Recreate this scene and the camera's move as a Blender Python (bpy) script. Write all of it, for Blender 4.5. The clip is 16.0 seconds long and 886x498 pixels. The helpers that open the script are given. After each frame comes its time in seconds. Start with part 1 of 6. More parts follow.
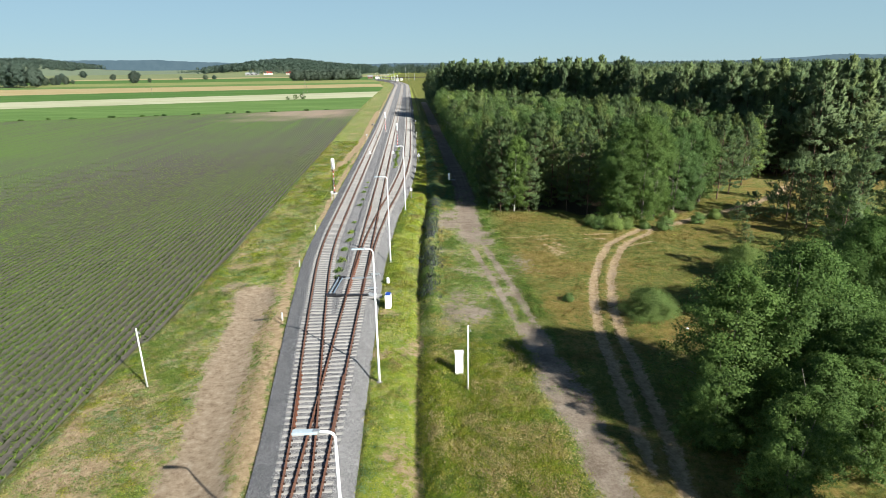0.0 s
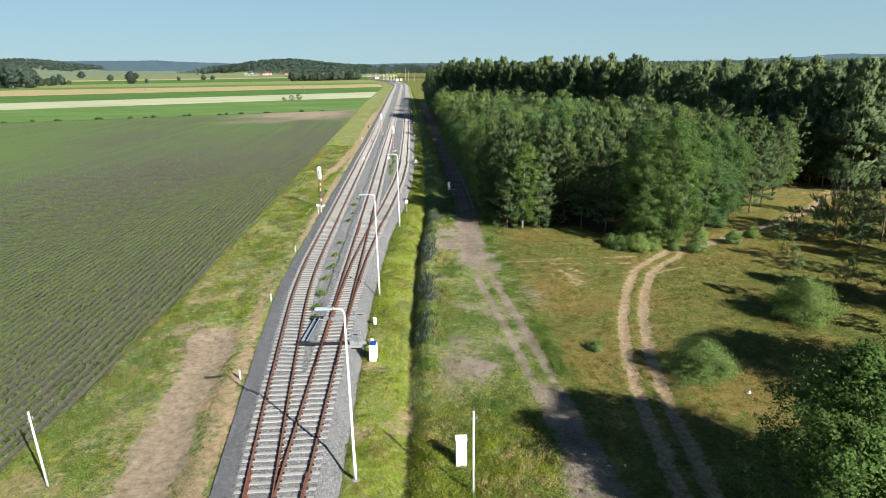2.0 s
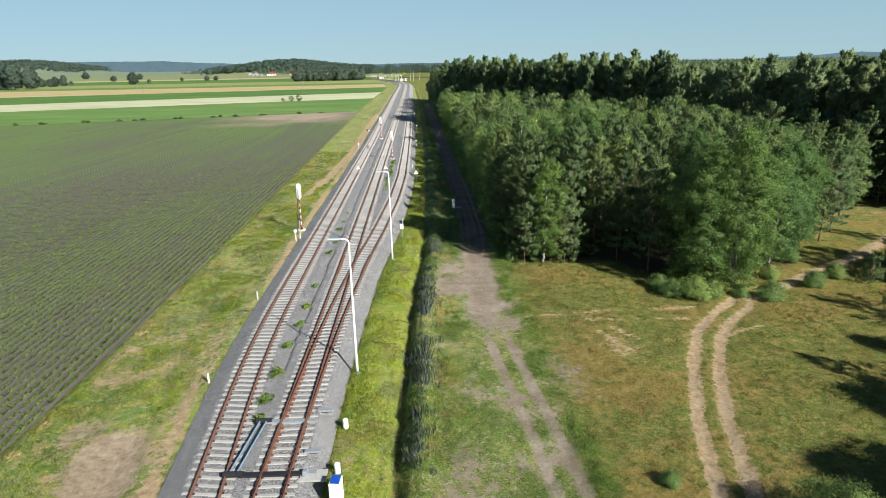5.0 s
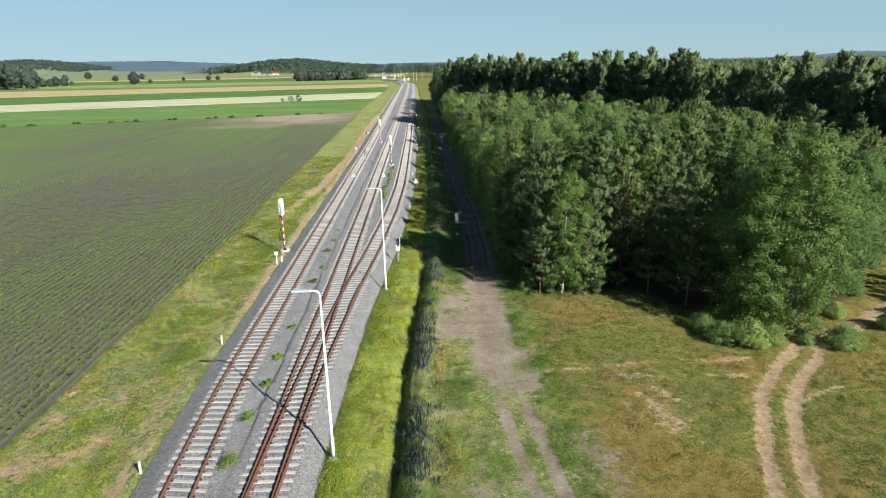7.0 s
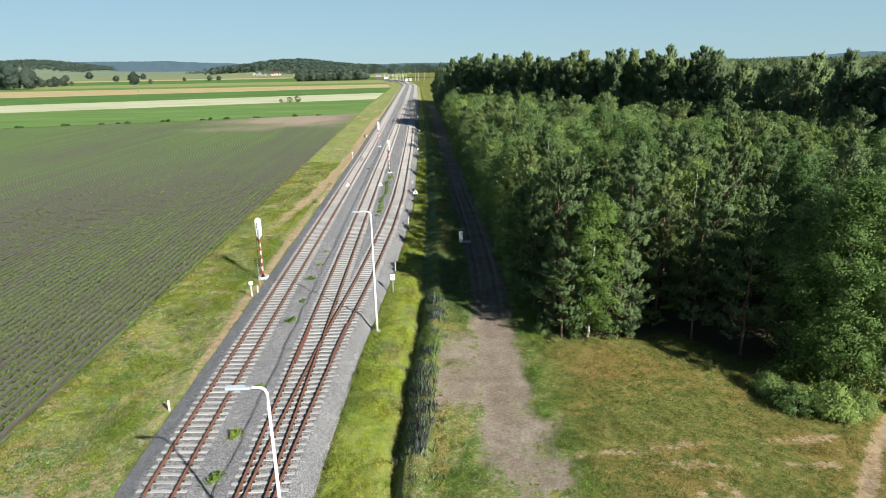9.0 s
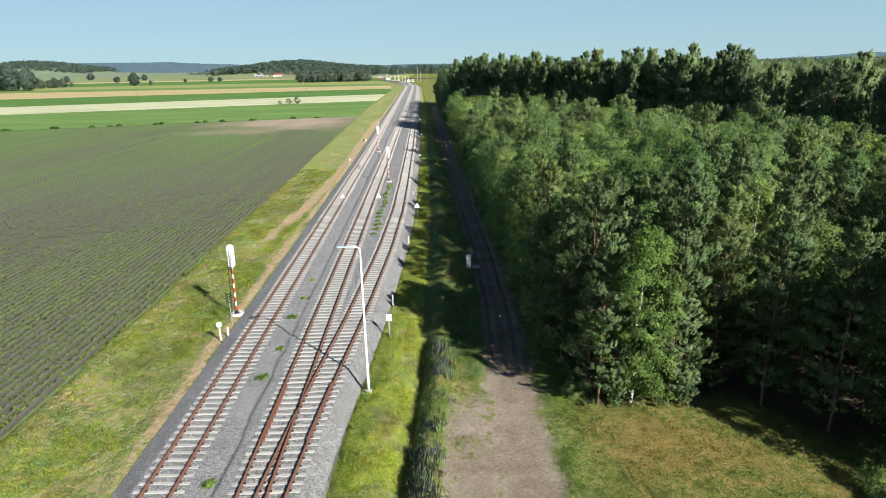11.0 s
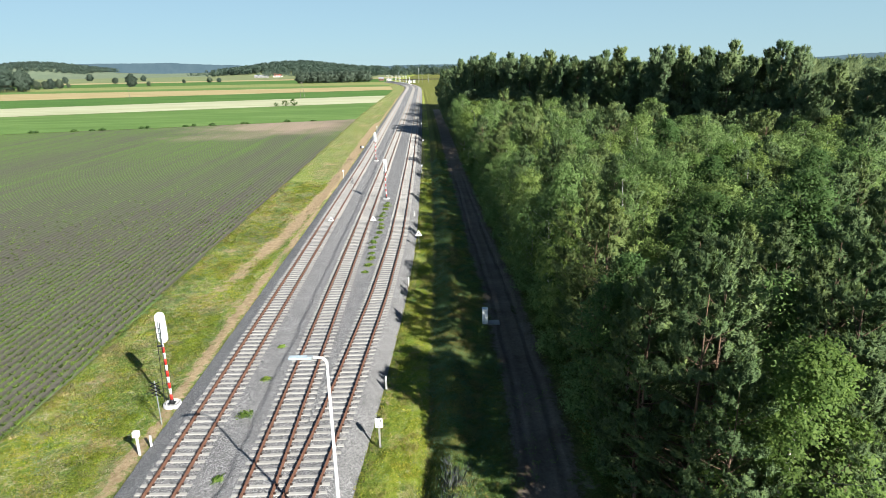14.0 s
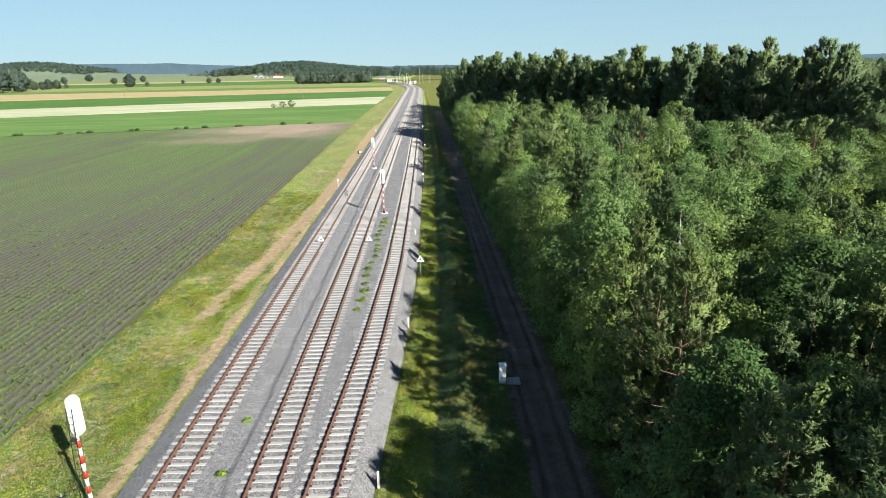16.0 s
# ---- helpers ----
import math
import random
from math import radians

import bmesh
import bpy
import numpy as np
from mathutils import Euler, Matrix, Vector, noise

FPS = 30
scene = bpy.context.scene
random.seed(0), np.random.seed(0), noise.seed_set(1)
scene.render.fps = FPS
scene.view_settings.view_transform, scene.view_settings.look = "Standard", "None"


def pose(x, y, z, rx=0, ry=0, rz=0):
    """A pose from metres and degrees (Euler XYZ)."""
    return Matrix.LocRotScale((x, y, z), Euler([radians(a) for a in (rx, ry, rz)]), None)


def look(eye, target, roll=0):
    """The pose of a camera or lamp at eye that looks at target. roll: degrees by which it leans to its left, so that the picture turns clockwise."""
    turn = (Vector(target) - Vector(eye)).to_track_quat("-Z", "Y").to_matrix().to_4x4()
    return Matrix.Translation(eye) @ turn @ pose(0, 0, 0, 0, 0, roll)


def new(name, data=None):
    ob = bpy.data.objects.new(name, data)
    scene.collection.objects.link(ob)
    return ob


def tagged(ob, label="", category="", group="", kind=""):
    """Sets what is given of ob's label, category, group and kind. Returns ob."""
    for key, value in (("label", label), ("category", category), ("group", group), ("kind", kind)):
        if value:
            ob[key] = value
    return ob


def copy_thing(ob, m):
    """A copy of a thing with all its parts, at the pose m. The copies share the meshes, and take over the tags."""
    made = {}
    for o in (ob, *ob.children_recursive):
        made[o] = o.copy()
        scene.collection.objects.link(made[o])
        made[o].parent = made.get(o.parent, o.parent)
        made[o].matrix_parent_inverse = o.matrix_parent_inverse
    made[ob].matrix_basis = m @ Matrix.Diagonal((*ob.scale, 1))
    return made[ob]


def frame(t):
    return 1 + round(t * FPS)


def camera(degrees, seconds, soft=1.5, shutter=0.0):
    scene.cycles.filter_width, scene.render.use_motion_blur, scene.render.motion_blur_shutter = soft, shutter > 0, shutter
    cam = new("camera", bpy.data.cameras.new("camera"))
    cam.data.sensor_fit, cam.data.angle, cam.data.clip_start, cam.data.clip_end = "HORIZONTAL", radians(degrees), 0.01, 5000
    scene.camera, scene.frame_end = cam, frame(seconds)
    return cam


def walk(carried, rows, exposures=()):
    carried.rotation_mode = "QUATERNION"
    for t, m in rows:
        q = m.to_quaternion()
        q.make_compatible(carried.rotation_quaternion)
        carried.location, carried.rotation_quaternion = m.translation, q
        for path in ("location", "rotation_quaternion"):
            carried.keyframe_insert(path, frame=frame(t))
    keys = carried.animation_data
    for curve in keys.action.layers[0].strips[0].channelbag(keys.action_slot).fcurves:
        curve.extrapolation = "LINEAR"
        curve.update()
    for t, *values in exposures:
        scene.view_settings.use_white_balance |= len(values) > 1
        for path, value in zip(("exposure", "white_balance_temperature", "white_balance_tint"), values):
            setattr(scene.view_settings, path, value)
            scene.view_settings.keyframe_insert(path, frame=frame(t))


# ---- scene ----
cam = camera(73.1, 16.0, soft=0.6)
METRES, EYE, TILT, LEAN, TURN = 83.33, 21.5, 0.0, 0.0, -1.8
ROWS = [
    (0.0, 0.0, 0.0, 0.0, -0.25, -17.1, 0.81),
    (0.5, 0.0005, 0.034, -0.001, -0.25, -17.11, 0.81),
    (1.0, 0.0013, 0.0679, -0.0021, -0.25, -17.1, 0.83),
    (1.5, 0.0021, 0.1016, -0.0031, -0.24, -17.09, 0.84),
    (2.0, 0.0029, 0.1354, -0.0042, -0.23, -17.08, 0.86),
    (2.5, 0.004, 0.1687, -0.005, -0.23, -17.1, 0.89),
    (3.0, 0.0048, 0.2022, -0.0061, -0.22, -17.08, 0.95),
    (3.5, 0.0058, 0.2357, -0.0067, -0.22, -17.08, 0.98),
    (4.0, 0.0068, 0.2689, -0.0074, -0.06, -17.07, 1.01),
    (6.5, 0.0089, 0.4247, -0.0096, 0.56, -17.12, 1.08),
    (7.0, 0.0091, 0.4552, -0.0099, 0.6, -17.12, 1.08),
    (7.5, 0.0094, 0.4856, -0.0102, 0.66, -17.14, 1.09),
    (8.0, 0.0091, 0.5158, -0.0106, 0.7, -17.14, 1.07),
    (8.5, 0.0089, 0.5459, -0.0111, 0.78, -17.13, 1.08),
    (9.0, 0.0077, 0.5759, -0.0118, 0.82, -17.09, 1.06),
    (11.5, 0.0003, 0.7254, -0.014, 1.06, -16.99, 1.1),
    (12.0, -0.0015, 0.7553, -0.0142, 1.07, -17.0, 1.12),
    (12.5, -0.0036, 0.7857, -0.0146, 1.09, -16.98, 1.1),
    (13.0, -0.0054, 0.8166, -0.0147, 1.12, -16.95, 1.13),
    (13.5, -0.0076, 0.8472, -0.0148, 1.13, -16.93, 1.1),
    (14.0, -0.0096, 0.8779, -0.0151, 1.14, -16.93, 1.1),
    (14.5, -0.0116, 0.9085, -0.0153, 1.17, -16.92, 1.08),
    (15.0, -0.0138, 0.9386, -0.0154, 1.17, -16.92, 1.05),
    (15.5, -0.0159, 0.9688, -0.0158, 1.2, -16.9, 1.06),
    (16.0, -0.018, 0.9989, -0.016, 1.22, -16.87, 1.04),
]
walk(cam, [(t, pose(0, 0, EYE, TILT, LEAN, TURN) @ pose(METRES * x, METRES * y, METRES * z, 90 + pitch, roll, yaw)) for t, x, y, z, yaw, pitch, roll in ROWS], exposures=((0.0, 0.90), (4.0, 0.88), (8.0, 0.90), (12.0, 1.02), (16.0, 1.14)))

# ---------------------------------------------------------------- light
SUN_EL, SUN_AZ = 32.0, (0.66, -0.75)
world = bpy.data.worlds.new("sky")
scene.world = world
world.use_nodes = True
wn = world.node_tree
sky = wn.nodes.new("ShaderNodeTexSky")
sky.sky_type = 'NISHITA'
sky.sun_disc = False
sky.sun_elevation = radians(SUN_EL)
sky.sun_rotation = math.atan2(SUN_AZ[0], SUN_AZ[1])
sky.air_density, sky.dust_density, sky.ozone_density, sky.altitude = 0.85, 0.0, 2.5, 100
tint = wn.nodes.new("ShaderNodeMix")
tint.data_type, tint.blend_type = 'RGBA', 'MULTIPLY'
tint.inputs[0].default_value = 1.0
tint.inputs[7].default_value = (0.74, 0.89, 1.04, 1)
wn.links.new(sky.outputs[0], tint.inputs[6])
hazy = wn.nodes.new("ShaderNodeMix")
hazy.data_type = 'RGBA'
up = wn.nodes.new("ShaderNodeSeparateXYZ")
wn.links.new(wn.nodes.new("ShaderNodeTexCoord").outputs["Generated"], up.inputs[0])
veil = wn.nodes.new("ShaderNodeMapRange")
veil.interpolation_type = 'SMOOTHSTEP'
veil.inputs[1].default_value, veil.inputs[2].default_value, veil.inputs[3].default_value, veil.inputs[4].default_value = -0.1, 0.75, 0.8, 0.0
wn.links.new(up.outputs[2], veil.inputs[0])
wn.links.new(veil.outputs[0], hazy.inputs[0])
hazy.inputs[7].default_value = (5.35, 8.15, 9.5, 1)
wn.links.new(tint.outputs[2], hazy.inputs[6])
wn.links.new(hazy.outputs[2], wn.nodes["Background"].inputs[0])
wn.nodes["Background"].inputs[1].default_value = 0.041
sun_data = bpy.data.lights.new("sun", 'SUN')
sun_data.energy, sun_data.angle, sun_data.color = 5.3, radians(0.55), (0.97, 0.955, 0.90)
sun = new("sun", sun_data)
ce = math.cos(radians(SUN_EL))
sun.matrix_world = look((SUN_AZ[0] * ce * 200, SUN_AZ[1] * ce * 200, math.sin(radians(SUN_EL)) * 200), (0, 0, 0))
scene.view_settings.exposure = 0.90

# ---------------------------------------------------------------- plan
def smooth_table(ys, vs, step=0.5, blur=8.0):
    g = np.arange(-100, 1400, step)
    v = np.interp(g, ys, vs)
    k = np.exp(-0.5 * (np.arange(-3 * blur, 3 * blur + step, step) / blur) ** 2)
    pad = len(k) // 2
    v = np.convolve(np.pad(v, pad, mode="edge"), k / k.sum(), mode="valid")
    return lambda y: np.interp(y, g, v)


def mid_x(y):
    y = np.asarray(y, float)
    u = y - 26.0
    return -6.55 - 0.0180 * u - 5.6e-6 * u * u - 3.4e-4 * np.clip(y - 700, 0, None) ** 2


left_off = smooth_table([5, 12, 20, 26, 32, 45.5, 49.3, 63.4, 70, 77, 105, 208, 300, 512, 1100],
                        [0, -0.05, -0.27, -0.56, -1.02, -2.47, -2.85, -4.2, -4.62, -4.85, -4.92, -5.0, -5.6, -6.6, -6.6], blur=2.5)
right_off = smooth_table([50, 58, 66, 73, 77, 90.5, 94, 105.7, 109, 125, 145, 165, 208, 300, 1100],
                         [0, 0.05, 0.2, 0.42, 0.57, 1.45, 1.75, 2.85, 3.05, 4.15, 4.9, 5.1, 5.3, 5.3, 5.5], blur=2.5)
left_x = lambda y: mid_x(y) + left_off(y)
right_x = lambda y: mid_x(y) + right_off(y)
toe_left = lambda y: left_x(y) - 2.75
toe_right = lambda y: right_x(y) + 2.45
ditch_x = smooth_table([0, 65, 80, 100, 142, 250, 400, 700, 1100], [-0.9, -0.8, -0.6, 0.5, 0.9, -0.6, -4.0, -12.0, -60.0], blur=5)
field_x = smooth_table([-60, 30, 44, 57, 75, 94, 116, 141, 200, 226, 380, 700, 1100], [-24.2, -24.4, -24.2, -24.15, -24.5, -25.0, -25.6, -26.8, -28.8, -29.8, -35.5, -42, -80], blur=6)
FLOOR = -0.85


def fbm(x, y, scale, seed, octaves=3):
    """Smooth value noise on a lattice, about -1 to 1."""
    rng = np.random.RandomState(seed)
    out, amp, total = np.zeros_like(x, dtype=float), 1.0, 0.0
    for o in range(octaves):
        lat = rng.rand(128, 128) * 2 - 1
        u, v = x / scale * 2 ** o + 17.3 * o, y / scale * 2 ** o + 5.1 * o
        i, j = np.floor(u).astype(int), np.floor(v).astype(int)
        f, g = u - i, v - j
        f, g = f * f * (3 - 2 * f), g * g * (3 - 2 * g)
        a, b = lat[i % 128, j % 128], lat[(i + 1) % 128, j % 128]
        c, d = lat[i % 128, (j + 1) % 128], lat[(i + 1) % 128, (j + 1) % 128]
        out += amp * ((a * (1 - f) + b * f) * (1 - g) + (c * (1 - f) + d * f) * g)
        total += amp
        amp *= 0.5
    return out / total


def sstep(a, b, x):
    t = np.clip((x - a) / (b - a), 0, 1)
    return t * t * (3 - 2 * t)


def near_line(x, y, pts):
    """Distance to a polyline."""
    best = np.full(np.shape(x), 1e9)
    for (x0, y0), (x1, y1) in zip(pts[:-1], pts[1:]):
        dx, dy = x1 - x0, y1 - y0
        t = np.clip(((x - x0) * dx + (y - y0) * dy) / (dx * dx + dy * dy), 0, 1)
        best = np.minimum(best, np.hypot(x - x0 - t * dx, y - y0 - t * dy))
    return best


PATH = [(11.6, -70), (10.9, 10), (10.4, 27), (9.8, 37.6), (9.1, 47), (8.3, 58), (7.3, 68), (6.4, 78), (6.3, 88), (6.9, 95), (7.4, 110), (7.3, 127), (6.6, 150), (6.0, 180), (5.2, 211), (3.5, 300), (1, 400)]
LOOP = [(11.6, 20), (13.9, 31), (15.0, 39.7), (15.9, 47), (17.3, 54), (19.2, 60.5), (21.7, 67), (24.4, 72.4), (27.4, 76), (31, 79.3), (38.8, 84.5), (49, 90.8), (60, 99), (70, 110), (90, 122)]
SAND = [(-12.9, 22), (-13.5, 28.1), (-14.3, 34), (-15.5, 41.6), (-16.3, 48), (-17.0, 54), (-17.6, 59)]
TYRES = ([(9.5, 76.8), (16.9, 77.5), (25.6, 77.9)], [(14.4, 75.8), (24.2, 75.3)], [(15.5, 73.5), (16.7, 70.4), (17.8, 67.9)], [(16.8, 74.0), (19.9, 69.4)], [(25.0, 71.5), (27.4, 72.8), (29.5, 73.6)])
RIDGE = [(-10.7, 20), (-11.1, 28), (-11.9, 34), (-13.0, 41.6), (-13.9, 48), (-14.7, 54), (-15.5, 59), (-16.2, 63)]
BANK = [(-20.9, 124), (-20.5, 132), (-20.0, 140), (-19.2, 151), (-18.6, 170), (-18.8, 198), (-20.6, 242), (-22.6, 320)]


def hills(x, y):
    r = np.hypot(x, y)
    h = 30 * np.exp(-((x + 500) / 190) ** 2 - ((y - 2300) / 260) ** 2)
    h = h + 56 * np.exp(-((x + 2200) / 330) ** 2 - ((y - 3500) / 330) ** 2)
    h = h + 22 * np.exp(-((x - 300) / 500) ** 2 - ((y - 2700) / 500) ** 2)
    return h * sstep(1300, 2000, r) + 14 * sstep(1800, 4300, r) * sstep(100, -900, x)


def ground_z(x, y):
    x, y = np.asarray(x, float), np.asarray(y, float)
    near = 1 - sstep(250, 500, np.hypot(x, y - 100))
    z = FLOOR + (0.07 * fbm(x, y, 3.5, 3) + 0.14 * fbm(x, y, 22, 4)) * near
    d = x - ditch_x(y) - 0.22 * fbm(x * 0.2, y, 2.5, 5) - 0.12 * fbm(x, y, 0.9, 6)
    z = z - (0.30 * np.exp(-(d / 1.1) ** 2) + 0.46 * np.exp(-((d - 0.1) / 0.48) ** 2)) * sstep(10, 30, y) * (0.45 + 0.55 * sstep(46, 60, y)) * (1 - 0.75 * sstep(98, 114, y)) + (0.16 + 0.26 * sstep(46, 60, y)) * np.exp(-((d - 1.5) / 0.7) ** 2)
    dp = near_line(x, y, PATH) + 0.12 * fbm(x, y, 6.0, 7)
    z = z - 0.10 * np.exp(-(dp / 1.6) ** 2)
    z = z + (0.05 * np.exp(-((dp - 1.2) / 0.2) ** 2) - 0.08 * np.exp(-((dp - 0.85) / 0.2) ** 2) + 0.04 * np.exp(-((dp - 0.45) / 0.2) ** 2)) * sstep(90, 104, y) * near
    q = near_line(x, y, LOOP)
    z = z - 0.16 * np.exp(-((q - 0.85) / 0.35) ** 2) * near
    z = z - 0.26 * np.exp(-(near_line(x, y, SAND) / 1.3) ** 2)
    z = z + 0.22 * np.exp(-(near_line(x, y, RIDGE) / 0.35) ** 2)
    z = np.where(x < field_x(y) + 0.5, np.minimum(z, FLOOR - 0.12), z)
    z = np.where(x < field_x(y) - 0.35, np.minimum(z, FLOOR - 0.5), z)
    z = z + 0.24 * sstep(2.6, 0.2, toe_left(y) - x) * (x < toe_left(y) + 1) * near
    bed = sstep(-0.4, 0.6, x - toe_left(y)) * sstep(-0.4, 0.6, toe_right(y) - x)
    z = z * (1 - bed) + (FLOOR - 0.1) * bed
    return z + hills(x, y)


# ---------------------------------------------------------------- mesh helpers
def fast_mesh(name, verts, faces, smooth=False):
    """A mesh from numpy arrays: faces of one size."""
    verts, faces = np.asarray(verts, np.float32), np.asarray(faces, np.int32)
    me = bpy.data.meshes.new(name)
    n, k = faces.shape
    me.vertices.add(len(verts))
    me.vertices.foreach_set("co", verts.ravel())
    me.loops.add(n * k)
    me.loops.foreach_set("vertex_index", faces.ravel())
    me.polygons.add(n)
    me.polygons.foreach_set("loop_start", np.arange(0, n * k, k, dtype=np.int32))
    me.polygons.foreach_set("loop_total", np.full(n, k, np.int32))
    me.polygons.foreach_set("use_smooth", np.full(n, smooth))
    me.update(calc_edges=True)
    return me


def bm_mesh(name, bm, smooth=False):
    me = bpy.data.meshes.new(name)
    bmesh.ops.recalc_face_normals(bm, faces=bm.faces)
    bm.to_mesh(me)
    bm.free()
    if smooth:
        me.polygons.foreach_set("use_smooth", np.full(len(me.polygons), True))
    return me


def part(name, data, material, parent=None, label="", at=None):
    me = bm_mesh(name, data) if isinstance(data, bmesh.types.BMesh) else data
    if not me.materials:
        me.materials.append(material)
    ob = new(name, me)
    if parent is not None:
        ob.parent = parent
    if at is not None:
        ob.matrix_basis = at
    if label:
        ob["label"] = label
    return ob


def thing(name, m, label, category, group="", kind=""):
    ob = new(name)
    ob.empty_display_size = 0.3
    ob.matrix_basis = m
    return tagged(ob, label, category, group, kind)


def box(bm, sx, sy, sz, m=None, bevel=0.0):
    """A box that stands on its own origin."""
    r = bmesh.ops.create_cube(bm, size=1.0, matrix=(m or Matrix()) @ Matrix.Translation((0, 0, sz / 2)) @ Matrix.Diagonal((sx, sy, sz, 1)))
    if bevel:
        edges = list({e for v in r["verts"] for e in v.link_edges})
        bmesh.ops.bevel(bm, geom=edges, offset=bevel, segments=2, affect='EDGES', profile=0.6)
    return bm


def tube(bm, pts, radii, sides=10, cap=True):
    """A round bar along points."""
    pts = [Vector(p) for p in pts]
    rings = []
    for i, p in enumerate(pts):
        d = (pts[min(i + 1, len(pts) - 1)] - pts[max(i - 1, 0)]).normalized()
        a = d.orthogonal().normalized() if abs(d.z) < 0.9 else Vector((1, 0, 0)).cross(d).normalized()
        if abs(d.z) < 0.9:
            a = d.cross(Vector((0, 0, 1))).normalized()
        b = d.cross(a)
        rings.append([bm.verts.new(p + (a * math.cos(t) + b * math.sin(t)) * radii[i]) for t in np.arange(sides) * 2 * math.pi / sides])
    for r0, r1 in zip(rings[:-1], rings[1:]):
        for i in range(sides):
            bm.faces.new((r0[i], r0[(i + 1) % sides], r1[(i + 1) % sides], r1[i]))
    if cap:
        bm.faces.new(rings[0][::-1])
        bm.faces.new(rings[-1])
    return bm


def grid_faces(nu, nv):
    i, j = np.meshgrid(np.arange(nu - 1), np.arange(nv - 1), indexing="ij")
    a = (i * nv + j).ravel()
    return np.stack([a, a + nv, a + nv + 1, a + 1], 1)


# ---------------------------------------------------------------- materials
class Nodes:
    """Short hand for a node tree."""

    def __init__(self, name, rough=0.8, spec=0.3):
        self.mat = bpy.data.materials.new(name)
        self.mat.use_nodes = True
        self.t = self.mat.node_tree
        self.bsdf = self.t.nodes["Principled BSDF"]
        self.out = self.t.nodes["Material Output"]
        self.bsdf.inputs["Roughness"].default_value = rough
        self.bsdf.inputs["Specular IOR Level"].default_value = spec
        self.pos = self.t.nodes.new("ShaderNodeNewGeometry").outputs["Position"]

    def put(self, socket, value):
        if isinstance(value, bpy.types.NodeSocket):
            self.t.links.new(value, socket)
        else:
            socket.default_value = value if not isinstance(value, tuple) or len(value) != 3 or socket.type != 'RGBA' else (*value, 1)

    def noise(self, scale, detail=3.0, rough=0.6, vector=None, stretch=None):
        v = vector or self.pos
        if stretch:
            m = self.t.nodes.new("ShaderNodeMapping")
            self.t.links.new(v, m.inputs[0])
            m.inputs["Scale"].default_value = stretch
            v = m.outputs[0]
        n = self.t.nodes.new("ShaderNodeTexNoise")
        n.inputs["Scale"].default_value, n.inputs["Detail"].default_value, n.inputs["Roughness"].default_value = scale, detail, rough
        self.t.links.new(v, n.inputs["Vector"])
        return n.outputs["Fac"]

    def cells(self, scale, color=False):
        n = self.t.nodes.new("ShaderNodeTexVoronoi")
        n.inputs["Scale"].default_value = scale
        self.t.links.new(self.pos, n.inputs["Vector"])
        return n.outputs["Color"] if color else n.outputs["Distance"]

    def ramp(self, fac, *stops):
        r = self.t.nodes.new("ShaderNodeValToRGB")
        while len(r.color_ramp.elements) < len(stops):
            r.color_ramp.elements.new(0.5)
        for e, (p, c) in zip(r.color_ramp.elements, stops):
            e.position, e.color = p, (*c, 1) if isinstance(c, tuple) else (c, c, c, 1)
        self.put(r.inputs[0], fac)
        return r.outputs[0]

    def mix(self, fac, a, b, mode='MIX'):
        m = self.t.nodes.new("ShaderNodeMix")
        m.data_type, m.blend_type = 'RGBA', mode
        self.put(m.inputs[0], fac), self.put(m.inputs[6], a), self.put(m.inputs[7], b)
        return m.outputs[2]

    def math(self, op, a, b=0.0):
        m = self.t.nodes.new("ShaderNodeMath")
        m.operation = op
        self.put(m.inputs[0], a), self.put(m.inputs[1], b)
        return m.outputs[0]

    def attr(self, name):
        a = self.t.nodes.new("ShaderNodeAttribute")
        a.attribute_name = name
        return a.outputs["Fac"]

    def object_random(self):
        return self.t.nodes.new("ShaderNodeObjectInfo").outputs["Random"]

    def island_random(self):
        return self.t.nodes.new("ShaderNodeNewGeometry").outputs["Random Per Island"]

    def bump(self, height, strength=0.5, distance=0.05):
        b = self.t.nodes.new("ShaderNodeBump")
        b.inputs["Strength"].default_value, b.inputs["Distance"].default_value = strength, distance
        self.put(b.inputs["Height"], height)
        self.t.links.new(b.outputs[0], self.bsdf.inputs["Normal"])

    def color(self, c):
        self.put(self.bsdf.inputs["Base Color"], c)
        return self.mat


def plain(name, color, rough=0.6, metal=0.0, wear=0.18, scale=6.0, spec=0.4):
    n = Nodes(name, rough, spec)
    n.bsdf.inputs["Metallic"].default_value = metal
    dark = tuple(c * (1 - wear) for c in color)
    lite = tuple(min(1, c * (1 + wear * 0.5)) for c in color)
    f = n.noise(scale, 4)
    n.put(n.bsdf.inputs["Roughness"], n.ramp(f, (0.3, rough * 0.85), (0.7, min(1, rough * 1.15))))
    n.bump(n.noise(scale * 8, 2), 0.15, 0.01)
    return n.color(n.ramp(f, (0.3, dark), (0.7, lite)))


